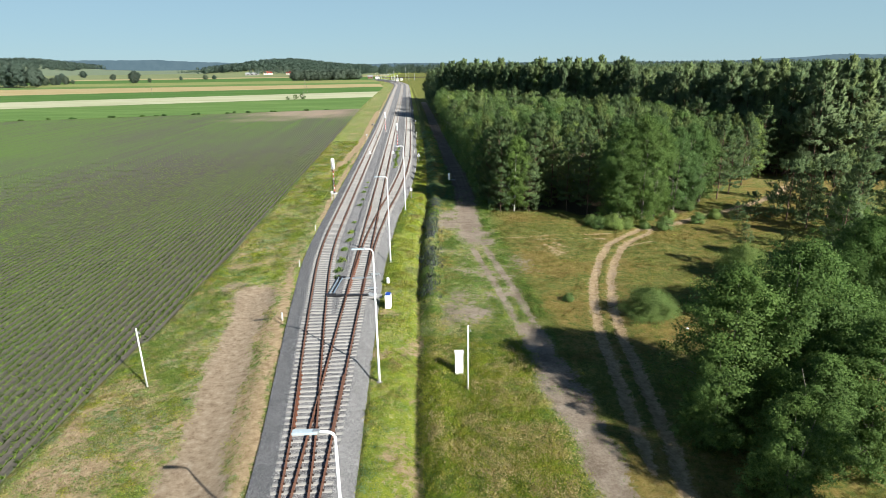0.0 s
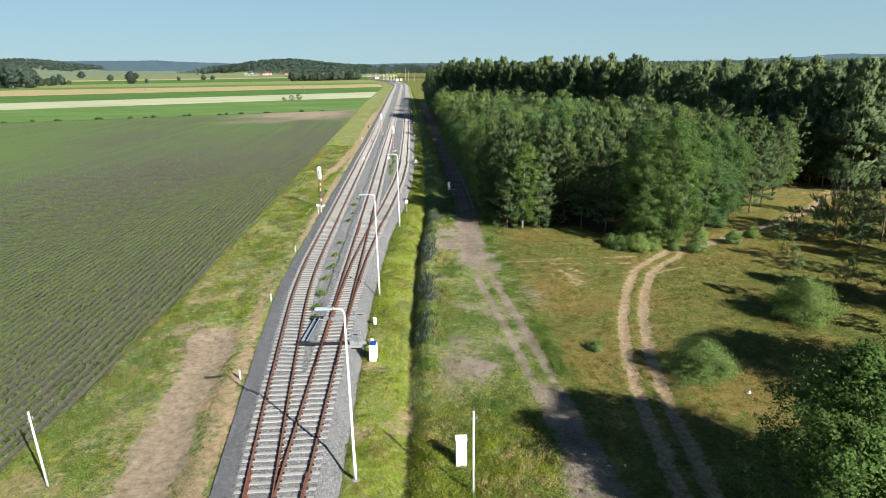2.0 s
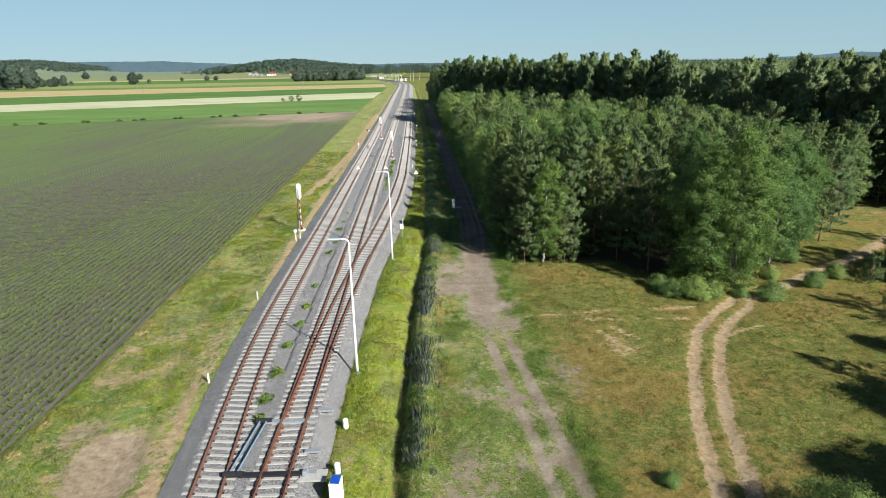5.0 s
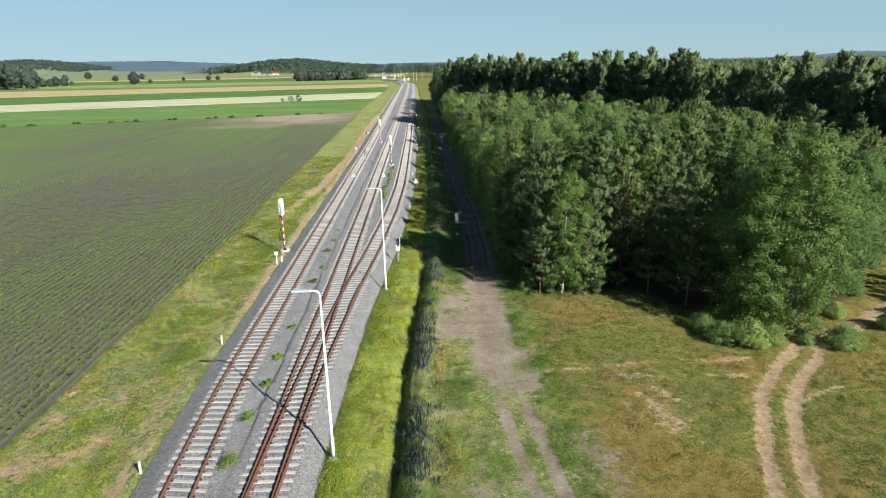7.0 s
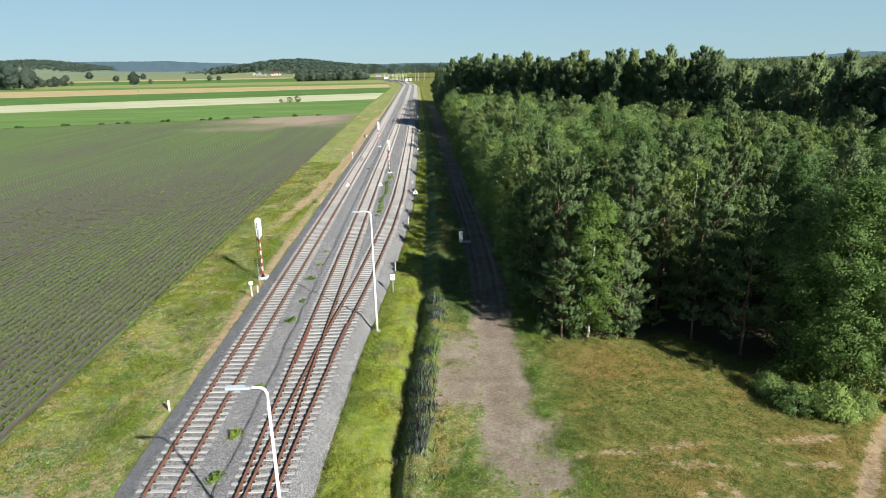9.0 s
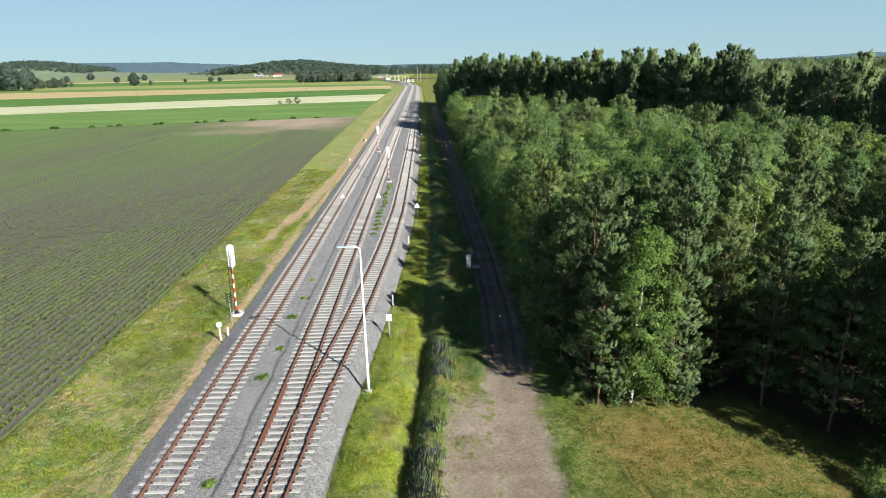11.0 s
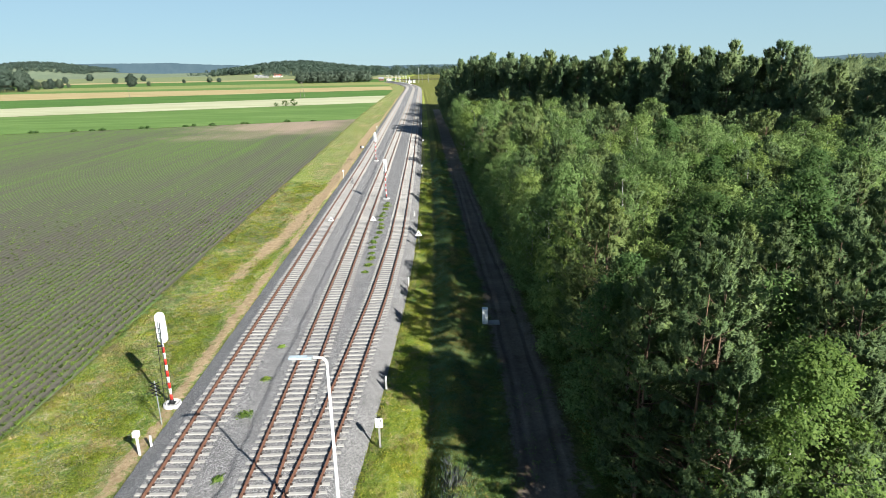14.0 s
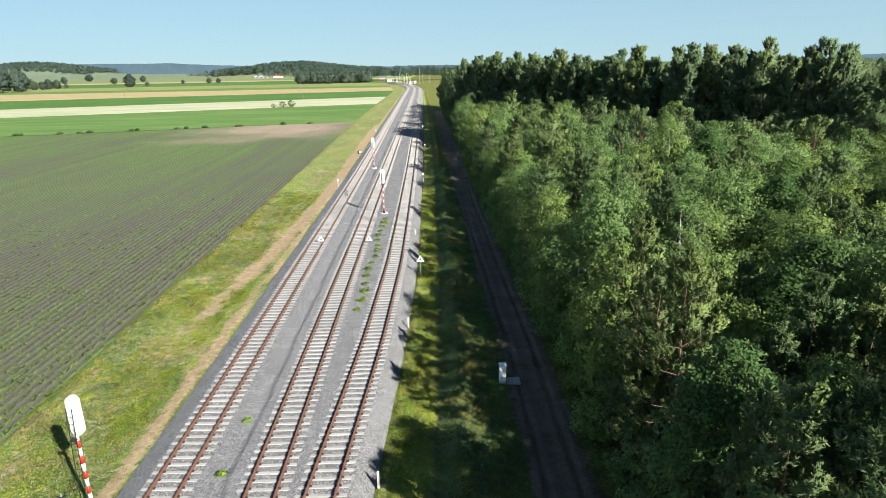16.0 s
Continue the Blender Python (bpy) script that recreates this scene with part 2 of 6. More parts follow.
def leaf_material(name, dark, mid, lite, translucency=0.35, scale=0.5, other=None, cover=0.5, patchy=2.0):
    """Leaves that differ one by one, tree by tree and, with a second colour, patch by patch."""
    n = Nodes(name, 0.62, 0.16)
    r = n.island_random()
    c = n.ramp(r, (0.0, dark), (0.5, mid), (1.0, lite))
    if other:
        f = n.math('ADD', n.noise(patchy, 4, 0.7), n.math('MULTIPLY', n.math('SUBTRACT', r, 0.5), 0.35))
        c = n.mix(n.ramp(f, (0.62 - cover * 0.4, 0.0), (0.82 - cover * 0.4, 1.0)), c, n.ramp(r, (0.0, tuple(v * 0.65 for v in other)), (1.0, tuple(v * 1.3 for v in other))))
    tree_tint = n.ramp(n.object_random(), (0.0, (0.80, 0.86, 0.82)), (0.5, (1.0, 1.0, 1.0)), (1.0, (1.24, 1.13, 0.92)))
    c = n.mix(1.0, c, tree_tint, 'MULTIPLY')
    patch = n.ramp(n.noise(scale, 3), (0.3, 0.78), (0.7, 1.2))
    c = n.mix(1.0, c, patch, 'MULTIPLY')
    n.color(c)
    tr = n.t.nodes.new("ShaderNodeBsdfTranslucent")
    n.t.links.new(c, tr.inputs[0])
    ms = n.t.nodes.new("ShaderNodeMixShader")
    ms.inputs[0].default_value = translucency
    n.t.links.new(n.bsdf.outputs[0], ms.inputs[1])
    n.t.links.new(tr.outputs[0], ms.inputs[2])
    n.t.links.new(ms.outputs[0], n.out.inputs[0])
    return n.mat


def make_ground():
    n = Nodes("meadow_ground", 0.95, 0.1)
    fine, mid, big = n.noise(11, 5, 0.8), n.noise(1.1, 5, 0.7), n.noise(0.16, 4, 0.6)
    tuft = n.ramp(n.cells(3.2), (0.1, 1.0), (0.7, 0.0))
    g = n.math('ADD', n.math('MULTIPLY', fine, 0.55), n.math('ADD', n.math('MULTIPLY', mid, 0.42), n.math('MULTIPLY', tuft, 0.08)))
    grass = n.ramp(g, (0.36, (0.042, 0.066, 0.017)), (0.47, (0.112, 0.138, 0.029)), (0.57, (0.205, 0.200, 0.055)), (0.70, (0.350, 0.290, 0.130)))
    gold = n.ramp(g, (0.36, (0.112, 0.080, 0.022)), (0.5, (0.232, 0.166, 0.047)), (0.68, (0.365, 0.270, 0.105)))
    f = n.math('ADD', n.attr("dry"), n.math('MULTIPLY', n.math('SUBTRACT', n.math('ADD', n.math('MULTIPLY', mid, 0.6), n.math('MULTIPLY', big, 0.4)), 0.5), 4.2))
    c = n.mix(n.ramp(f, (0.25, 0.0), (0.75, 0.92)), grass, gold)
    lush = n.ramp(g, (0.36, (0.095, 0.150, 0.018)), (0.5, (0.235, 0.295, 0.030)), (0.68, (0.430, 0.430, 0.060)))
    c = n.mix(n.ramp(n.math('ADD', n.attr("lush"), n.math('MULTIPLY', n.math('SUBTRACT', mid, 0.5), 0.7)), (0.35, 0.0), (0.75, 1.0)), c, lush)
    herb, jit = n.attr("herb"), n.math('MULTIPLY', n.math('SUBTRACT', fine, 0.5), 0.5)
    for scale, at, rgb in ((0.28, 0.54, (0.390, 0.325, 0.170)), (0.36, 0.53, (0.150, 0.245, 0.045)), (1.5, 0.53, (0.400, 0.345, 0.185)), (2.3, 0.50, (0.140, 0.250, 0.050)), (0.8, 0.54, (0.320, 0.345, 0.075)), (3.1, 0.56, (0.185, 0.270, 0.130)), (2.7, 0.56, (0.500, 0.455, 0.290))):
        spot = n.ramp(n.math('ADD', n.noise(scale, 5, 0.68, stretch=(1, 1, 1.0 + scale)), jit), (at, 0.0), (at + 0.1, 0.8))
        c = n.mix(n.math('MULTIPLY', spot, herb), c, n.mix(1.0, rgb, n.ramp(fine, (0.35, 0.62), (0.65, 1.25)), 'MULTIPLY'))
    edge = n.math('MULTIPLY', n.math('SUBTRACT', n.noise(1.7, 8, 0.78), 0.5), 2.3)
    soil = n.ramp(n.math('ADD', n.math('MULTIPLY', n.noise(4.5, 7, 0.8), 0.5), n.math('MULTIPLY', n.noise(0.45, 5, 0.65), 0.5)), (0.36, (0.175, 0.130, 0.095)), (0.5, (0.300, 0.240, 0.182)), (0.64, (0.430, 0.365, 0.290)))
    c = n.mix(n.ramp(n.math('ADD', n.attr("soil"), edge), (0.42, 0.0), (0.62, 1.0)), c, soil)
    brown = n.ramp(n.noise(2.5, 6, 0.7), (0.3, (0.27, 0.185, 0.10)), (0.7, (0.57, 0.43, 0.265)))
    c = n.mix(n.ramp(n.math('ADD', n.attr("brown"), edge), (0.4, 0.0), (0.65, 1.0)), c, brown)
    sand = n.ramp(n.noise(1.8, 7, 0.75), (0.3, (0.215, 0.155, 0.098)), (0.5, (0.38, 0.29, 0.198)), (0.7, (0.52, 0.42, 0.305)))
    c = n.mix(n.ramp(n.math('ADD', n.attr("sand"), edge), (0.45, 0.0), (0.65, 1.0)), c, sand)
    litter = n.ramp(fine, (0.3, (0.042, 0.031, 0.022)), (0.7, (0.105, 0.076, 0.056)))
    c = n.mix(n.attr("litter"), c, litter)
    n.bump(n.math('ADD', fine, n.math('MULTIPLY', mid, 0.7)), 0.9, 0.2)
    return n.color(c)


def make_ballast():
    n = Nodes("ballast_stone", 0.9, 0.2)
    v = n.cells(17.0, True)
    sep = n.t.nodes.new("ShaderNodeSeparateColor")
    n.t.links.new(v, sep.inputs[0])
    c = n.ramp(sep.outputs[0], (0.0, (0.15, 0.147, 0.142)), (0.45, (0.268, 0.263, 0.256)), (0.8, (0.355, 0.348, 0.338)), (1.0, (0.49, 0.48, 0.46)))
    gap = n.ramp(n.cells(17.0), (0.25, 1.0), (0.75, 0.35))
    c = n.mix(0.75, c, gap, 'MULTIPLY')
    patch = n.ramp(n.noise(0.5, 4, 0.65), (0.3, (0.86, 0.86, 0.88)), (0.7, (1.08, 1.08, 1.10)))
    c = n.mix(1.0, c, patch, 'MULTIPLY')
    n.bump(n.math('SUBTRACT', 1.0, n.cells(17.0)), 0.9, 0.05)
    return n.color(c)


def make_field(name, row, soil, leaf, cover, patch, angle=0.033, bumps=0.1):
    """Crop on soil, in rows that run along the field."""
    n = Nodes(name, 0.95, 0.1)
    sx = n.t.nodes.new("ShaderNodeSeparateXYZ")
    n.t.links.new(n.pos, sx.inputs[0])
    w = n.math('ADD', sx.outputs[0], n.math('MULTIPLY', sx.outputs[1], angle))
    tri = n.math('PINGPONG', n.math('ADD', w, n.math('MULTIPLY', n.noise(1.5, 2), 0.05)), row / 2)
    tri = n.math('DIVIDE', tri, row / 2)
    big = n.ramp(n.noise(0.018, 4, 0.6, stretch=(1.0, 0.55, 1)), (0.2, 0.0), (0.85, 1.0))
    speck = n.noise(5.0, 4, 0.75)
    g = n.math('ADD', n.math('MULTIPLY', tri, 0.75), n.math('MULTIPLY', n.math('SUBTRACT', speck, 0.5), 1.1))
    g = n.math('ADD', g, n.math('MULTIPLY', n.math('SUBTRACT', big, 0.5), patch))
    far = n.t.nodes.new("ShaderNodeMapRange")
    far.inputs[1].default_value, far.inputs[2].default_value, far.inputs[3].default_value, far.inputs[4].default_value = 60.0, 240.0, -0.20, 0.12
    n.t.links.new(n.math('SUBTRACT', sx.outputs[1], n.math('MULTIPLY', sx.outputs[0], 0.8)), far.inputs[0])
    g = n.math('ADD', g, far.outputs[0])
    streak = n.t.nodes.new("ShaderNodeCombineXYZ")
    n.t.links.new(w, streak.inputs[0])
    n.t.links.new(n.math('MULTIPLY', sx.outputs[1], 0.012), streak.inputs[1])
    g = n.math('ADD', g, n.math('MULTIPLY', n.math('SUBTRACT', n.noise(0.42, 3, 0.75, vector=streak.outputs[0]), 0.5), 1.5))
    g = n.math('ADD', g, n.ramp(n.math('DIVIDE', n.math('MULTIPLY', sx.outputs[0], -1.0), 250.0), (0.2, 0.0), (0.6, 0.25)))
    mask = n.ramp(g, (1.0 - cover - 0.22, 0.0), (1.0 - cover + 0.25, 1.0))
    s = n.ramp(n.noise(2.2, 6, 0.7), (0.25, tuple(c * 0.72 for c in soil)), (0.75, tuple(c * 1.25 for c in soil)))
    spot = n.t.nodes.new("ShaderNodeMapping")
    n.t.links.new(n.pos, spot.inputs[0])
    spot.inputs["Location"].default_value, spot.inputs["Scale"].default_value = (60 / 42, -322 / 62, 0), (1 / 42, 1 / 62, 0)
    ln = n.t.nodes.new("ShaderNodeVectorMath")
    ln.operation = 'LENGTH'
    n.t.links.new(spot.outputs[0], ln.inputs[0])
    dry = n.math('ADD', ln.outputs["Value"], n.math('MULTIPLY', n.math('SUBTRACT', n.noise(0.03, 5, 0.65), 0.5), 1.6))
    bald = n.ramp(dry, (0.35, 0.9), (1.1, 0.0))
    s = n.mix(bald, s, (0.36, 0.265, 0.205))
    mask = n.math('MULTIPLY', mask, n.math('SUBTRACT', 1.0, n.math('MULTIPLY', bald, 0.7)))
    l = n.ramp(n.noise(1.1, 4, 0.7), (0.3, tuple(c * 0.75 for c in leaf)), (0.7, tuple(c * 1.2 for c in leaf)))
    n.bump(n.math('ADD', tri, speck), 0.6, bumps)
    return n.color(n.mix(mask, s, l))


def make_crop(name, a, b, c, stretch=(0.15, 1.2, 1)):
    """A closed crop, with slight streaks along its drills."""
    n = Nodes(name, 0.95, 0.1)
    f = n.math('ADD', n.math('MULTIPLY', n.noise(0.025, 6, 0.72, stretch=(0.5, 1.8, 1)), 0.5), n.math('ADD', n.math('MULTIPLY', n.noise(0.12, 5, 0.65, stretch=stretch), 0.35), n.math('MULTIPLY', n.noise(1.4, 4, 0.7), 0.15)))
    n.bump(n.noise(1.8, 4), 0.5, 0.25)
    return n.color(n.ramp(f, (0.36, a), (0.5, b), (0.62, c)))


def make_concrete(name, base, rnd=True):
    n = Nodes(name, 0.85, 0.3)
    f = n.noise(5, 5, 0.7)
    c = n.ramp(f, (0.3, tuple(v * 0.78 for v in base)), (0.7, base))
    if rnd:
        c = n.mix(1.0, c, n.ramp(n.object_random(), (0.0, (0.85, 0.84, 0.82)), (1.0, (1.08, 1.07, 1.05))), 'MULTIPLY')
    n.bump(n.noise(40, 3), 0.3, 0.01)
    return n.color(c)


def make_rail():
    n = Nodes("rusty_rail", 0.6, 0.4)
    f = n.noise(14, 5, 0.7)
    n.bsdf.inputs["Metallic"].default_value = 0.25
    n.bump(f, 0.2, 0.005)
    return n.color(n.ramp(f, (0.3, (0.125, 0.060, 0.039)), (0.6, (0.241, 0.120, 0.077)), (0.8, (0.328, 0.174, 0.115))))


def make_bark(name, a, b, scale=3.0, stretch=(1, 1, 0.3)):
    n = Nodes(name, 0.9, 0.2)
    f = n.noise(scale, 5, 0.7, stretch=stretch)
    n.bump(f, 0.6, 0.04)
    return n.color(n.ramp(f, (0.38, a), (0.6, b)))


M_ground = make_ground()
M_ballast = make_ballast()
M_maize = make_field("maize_field_soil", 0.75, (0.106, 0.096, 0.078), (0.114, 0.182, 0.046), 0.45, 0.9)
M_crop_green = make_crop("green_crop", (0.085, 0.150, 0.040), (0.115, 0.195, 0.052), (0.155, 0.235, 0.072))
M_crop_dark = make_crop("dark_green_crop", (0.057, 0.123, 0.028), (0.078, 0.157, 0.036), (0.112, 0.196, 0.051))
M_crop_pale = make_crop("pale_ripening_crop", (0.319, 0.328, 0.194), (0.416, 0.416, 0.266), (0.488, 0.478, 0.328))
M_crop_tan = make_crop("tan_grain_crop", (0.319, 0.248, 0.115), (0.381, 0.301, 0.151), (0.425, 0.354, 0.194))
M_crop_mixed = make_crop("yellow_green_crop", (0.140, 0.181, 0.055), (0.220, 0.240, 0.085), (0.311, 0.290, 0.120))
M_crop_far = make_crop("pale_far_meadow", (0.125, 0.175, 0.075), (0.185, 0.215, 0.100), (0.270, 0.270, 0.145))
# the farthest meadow: its grey tone is distance haze mixed into the crop colour
M_crop_haze = make_crop("hazy_far_meadow", (0.120, 0.165, 0.105), (0.165, 0.205, 0.130), (0.215, 0.245, 0.160))
M_sleeper = make_concrete("sleeper_concrete", (0.400, 0.389, 0.366))
M_concrete = make_concrete("grey_concrete", (0.354, 0.347, 0.331))
M_white_conc = make_concrete("whitewashed_concrete", (0.570, 0.562, 0.539), False)
M_rail = make_rail()
M_rust = plain("rust_brown_steel", (0.20, 0.075, 0.04), 0.75, 0.2)
M_dark_clip = plain("dark_rusty_clip", (0.055, 0.034, 0.026), 0.7, 0.2)
M_white = plain("white_painted_steel", (0.80, 0.80, 0.79), 0.45, 0.0, 0.08)
M_red = plain("red_painted_steel", (0.60, 0.03, 0.02), 0.45, 0.0, 0.15)
M_black = plain("black_painted_steel", (0.018, 0.018, 0.02), 0.5, 0.0, 0.3)
M_galv = plain("galvanised_steel", (0.46, 0.48, 0.49), 0.45, 0.6)
M_blue_bar = plain("blue_grey_rod", (0.22, 0.31, 0.39), 0.4, 0.3)
M_blue = plain("blue_plate", (0.01, 0.06, 0.33), 0.4)
M_lamp_glass = plain("pale_lamp_cover", (0.42, 0.50, 0.54), 0.25, 0.0, 0.06)
M_ink = plain("black_ink", (0.012, 0.012, 0.012), 0.6)
M_bark_birch = make_bark("birch_bark", (0.08, 0.07, 0.06), (0.66, 0.64, 0.60), 2.0, (1, 1, 2.5))
M_bark_pine = make_bark("pine_bark", (0.075, 0.052, 0.04), (0.20, 0.125, 0.085))
M_bark_grey = make_bark("grey_bark", (0.10, 0.09, 0.07), (0.26, 0.235, 0.20))
M_birch = leaf_material("birch_leaves", (0.122, 0.196, 0.058), (0.184, 0.275, 0.088), (0.250, 0.342, 0.122), 0.40)
M_poplar = leaf_material("broad_leaves", (0.060, 0.118, 0.034), (0.090, 0.162, 0.049), (0.130, 0.208, 0.070), 0.42)
M_pine = leaf_material("pine_needles", (0.110, 0.166, 0.072), (0.158, 0.225, 0.098), (0.212, 0.282, 0.128), 0.38)
M_shoot = leaf_material("fresh_pine_shoots", (0.150, 0.215, 0.075), (0.205, 0.280, 0.098), (0.270, 0.340, 0.130), 0.35)
M_pine_dark = leaf_material("old_pine_needles", (0.155, 0.222, 0.112), (0.210, 0.288, 0.145), (0.265, 0.345, 0.178), 0.48)
M_bush = leaf_material("willow_leaves", (0.100, 0.162, 0.045), (0.170, 0.250, 0.072), (0.245, 0.325, 0.108), 0.42)
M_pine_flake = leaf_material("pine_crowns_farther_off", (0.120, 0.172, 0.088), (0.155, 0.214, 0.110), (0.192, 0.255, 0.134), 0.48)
# distant leaves: paler and bluer, with the haze of the distance in their colour
M_hazy_leaf = leaf_material("haze_tinted_far_leaves", (0.112, 0.156, 0.122), (0.124, 0.170, 0.132), (0.138, 0.186, 0.143), 0.5, 0.02)
M_alder = leaf_material("alder_leaves", (0.064, 0.120, 0.028), (0.106, 0.180, 0.044), (0.166, 0.250, 0.070), 0.42)
M_grass_pale = leaf_material("bleached_grass_panicles", (0.35, 0.29, 0.145), (0.48, 0.41, 0.235), (0.60, 0.53, 0.355), 0.52, 0.5)
M_weed_bright = leaf_material("yellow_green_weeds", (0.187, 0.259, 0.033), (0.319, 0.407, 0.057), (0.462, 0.517, 0.094), 0.45, 0.6)
M_weed_blue = leaf_material("blue_green_weeds", (0.118, 0.215, 0.100), (0.195, 0.325, 0.155), (0.300, 0.440, 0.230), 0.38, 0.6)
M_grass_green = leaf_material("green_grass", (0.165, 0.245, 0.052), (0.262, 0.352, 0.092), (0.365, 0.440, 0.150), 0.52, 0.4, (0.46, 0.43, 0.18), 0.25, 0.7)
M_grass_lush = leaf_material("yellow_green_grass", (0.200, 0.290, 0.024), (0.330, 0.420, 0.040), (0.460, 0.525, 0.068), 0.52, 0.4, (0.48, 0.43, 0.085), 0.42, 0.9)
M_grass_gold = leaf_material("dry_grass", (0.370, 0.280, 0.105), (0.520, 0.410, 0.180), (0.640, 0.540, 0.290), 0.52, 0.4, (0.34, 0.36, 0.085), 0.4, 0.6)
M_meadow_gold = leaf_material("dry_meadow_grass", (0.185, 0.134, 0.038), (0.275, 0.208, 0.066), (0.375, 0.292, 0.112), 0.5, 0.4, (0.175, 0.195, 0.040), 0.42, 0.6)
M_meadow_green = leaf_material("olive_meadow_grass", (0.092, 0.128, 0.024), (0.145, 0.184, 0.038), (0.205, 0.240, 0.062), 0.5, 0.4, (0.26, 0.225, 0.065), 0.3, 0.6)
M_weed = leaf_material("mid_green_weeds", (0.115, 0.205, 0.036), (0.185, 0.300, 0.066), (0.270, 0.385, 0.110), 0.4, 0.6, (0.33, 0.39, 0.09), 0.3, 0.9)
M_lav = leaf_material("grey_blue_weeds", (0.070, 0.085, 0.110), (0.115, 0.132, 0.170), (0.180, 0.198, 0.255), 0.25, 0.6, (0.16, 0.26, 0.08), 0.3, 1.5)
M_seedling = leaf_material("maize_leaves", (0.135, 0.240, 0.046), (0.195, 0.315, 0.068), (0.265, 0.385, 0.100), 0.45)

# ---------------------------------------------------------------- ground
def spaced(lo, a, b, hi, step, grow):
    """Coordinates: even steps from a to b, growing outside."""
    mid = list(np.arange(a, b, step))
    s, v, up = step, b, []
    while v < hi:
        up.append(v)
        s *= grow
        v += s
    s, v, down = step, a, []
    while v > lo:
        s *= grow
        v -= s
        down.append(v)
    return np.array(down[::-1] + mid + up + [hi])


gx = np.unique(np.concatenate([spaced(-4600, -25, 32, 4600, 0.45, 1.08), np.arange(-2.6, 3.4, 0.2), np.arange(4.2, 9.4, 0.22), np.arange(32.3, 66, 0.8)]))
gy = spaced(-500, 18, 150, 4900, 0.5, 1.045)
GX, GY = np.meshgrid(gx, gy, indexing="ij")
ground_mesh = fast_mesh("ground", np.stack([GX, GY, ground_z(GX, GY)], -1).reshape(-1, 3), grid_faces(len(gx), len(gy)), True)


def zone(x, y):
    """How much of each cover lies at a place."""
    toe_l, toe_r, dit = toe_left(y), toe_right(y), ditch_x(y)
    n1, n2 = fbm(x, y, 4.0, 11), fbm(x, y, 12.0, 12)
    z = {}
    dp, dl = near_line(x, y, PATH), near_line(x, y, LOOP)
    width = 1.3 + 0.45 * sstep(68, 80, y) - 0.6 * sstep(95, 106, y)
    rutted = sstep(46, 52, y) * (1 - sstep(70, 79, y))
    z["soil"] = (1 - sstep(width * 0.35, width * 1.75, dp + 0.9 * n1 + 0.5 * fbm(x, y, 1.6, 19))) * (1 - 0.85 * rutted)
    z["soil"] = np.maximum(z["soil"], 1.0 * rutted * np.exp(-((dp - 0.8) / 0.5) ** 2))
    z["soil"] = np.maximum(z["soil"], 0.8 * sstep(92, 104, y) * np.exp(-((dp - 1.2) / 0.7) ** 2))
    z["soil"] = np.maximum(z["soil"], (0.27 + 0.85 * n1) * (x > dit + 2.2) * (x < 10) * sstep(44, 52, y) * (1 - sstep(95, 110, y)))
    z["soil"] = np.maximum(z["soil"], 0.55 * np.exp(-((x - 11) / 2.5) ** 2 - ((y - 66) / 5) ** 2))
    z["soil"] = np.maximum(z["soil"], 0.62 * np.exp(-((x - 3.2) / 1.8) ** 2 - ((y - 56) / 3.5) ** 2))
    rut = np.exp(-((dl - 0.88) / 0.56) ** 2) * (x < 31) + np.exp(-(dl / 0.9) ** 2) * (x >= 31)
    z["sand"] = np.maximum(rut * (0.35 + 0.6 * n1) * sstep(40, 52, y) * (x > 12.5), 1 - sstep(0.9, 2.9, near_line(x, y, SAND) + 0.8 * n1 + 0.3 * n2))
    z["sand"] = np.maximum(z["sand"], 0.4 * np.exp(-((x - 68) / 12) ** 2 - ((y - 112) / 6) ** 2))
    z["sand"] = np.maximum(z["sand"], 0.75 * np.exp(-((x + 20.5) / 2.2) ** 2 - ((y - 60.5) / 2.5) ** 2))
    dl_t = toe_l - x
    z["brown"] = np.exp(-((dl_t - 0.75 - 0.5 * fbm(x, y, 5.0, 16)) / 0.55) ** 2) * (0.62 + 0.45 * fbm(x, y, 2.5, 17) + 0.35 * (1 - sstep(58, 70, y)) + 0.3 * sstep(85, 100, y) - 0.25 * np.exp(-((y - 75) / 10) ** 2))
    z["brown"] = np.maximum(z["brown"], 0.62 * (dl_t > 0.5) * (dl_t < 9) * sstep(0.1, 0.45, fbm(x, y, 4.0, 14)) * (1 - 0.5 * sstep(70, 100, y)))
    z["brown"] = np.maximum(z["brown"], (0.95 + 0.5 * fbm(x, y, 5.0, 15)) * np.exp(-(near_line(x, y, BANK) / 1.4) ** 2) * sstep(118, 136, y))
    z["brown"] = np.maximum(z["brown"], 1.0 * rut * (x > 12.5))
    z["brown"] = np.maximum(z["brown"], 0.5 * np.exp(-((x - toe_r - 0.5) / 0.4) ** 2) * sstep(85, 100, y))
    tyres = np.min([near_line(x, y, p) for p in TYRES], 0)
    z["brown"] = np.maximum(z["brown"], (0.62 + 0.4 * n1) * np.exp(-(tyres / 0.4) ** 2))
    z["brown"] = np.maximum(z["brown"], 0.5 * np.exp(-((x - 16.2) / 2.2) ** 2 - ((y - 70.5) / 3.0) ** 2))
    z["brown"] = np.maximum(z["brown"], (0.26 + 0.42 * n1 + 0.22 * (1 - sstep(50, 68, y))) * (dl_t > 0.3) * (x > field_x(y) + 0.6))
    z["brown"] = np.maximum(z["brown"], (0.06 + 0.2 * (1 - sstep(52, 66, y)) + 0.6 * fbm(x, y, 2.2, 20)) * (x > toe_r) * (x < dit + 0.6))
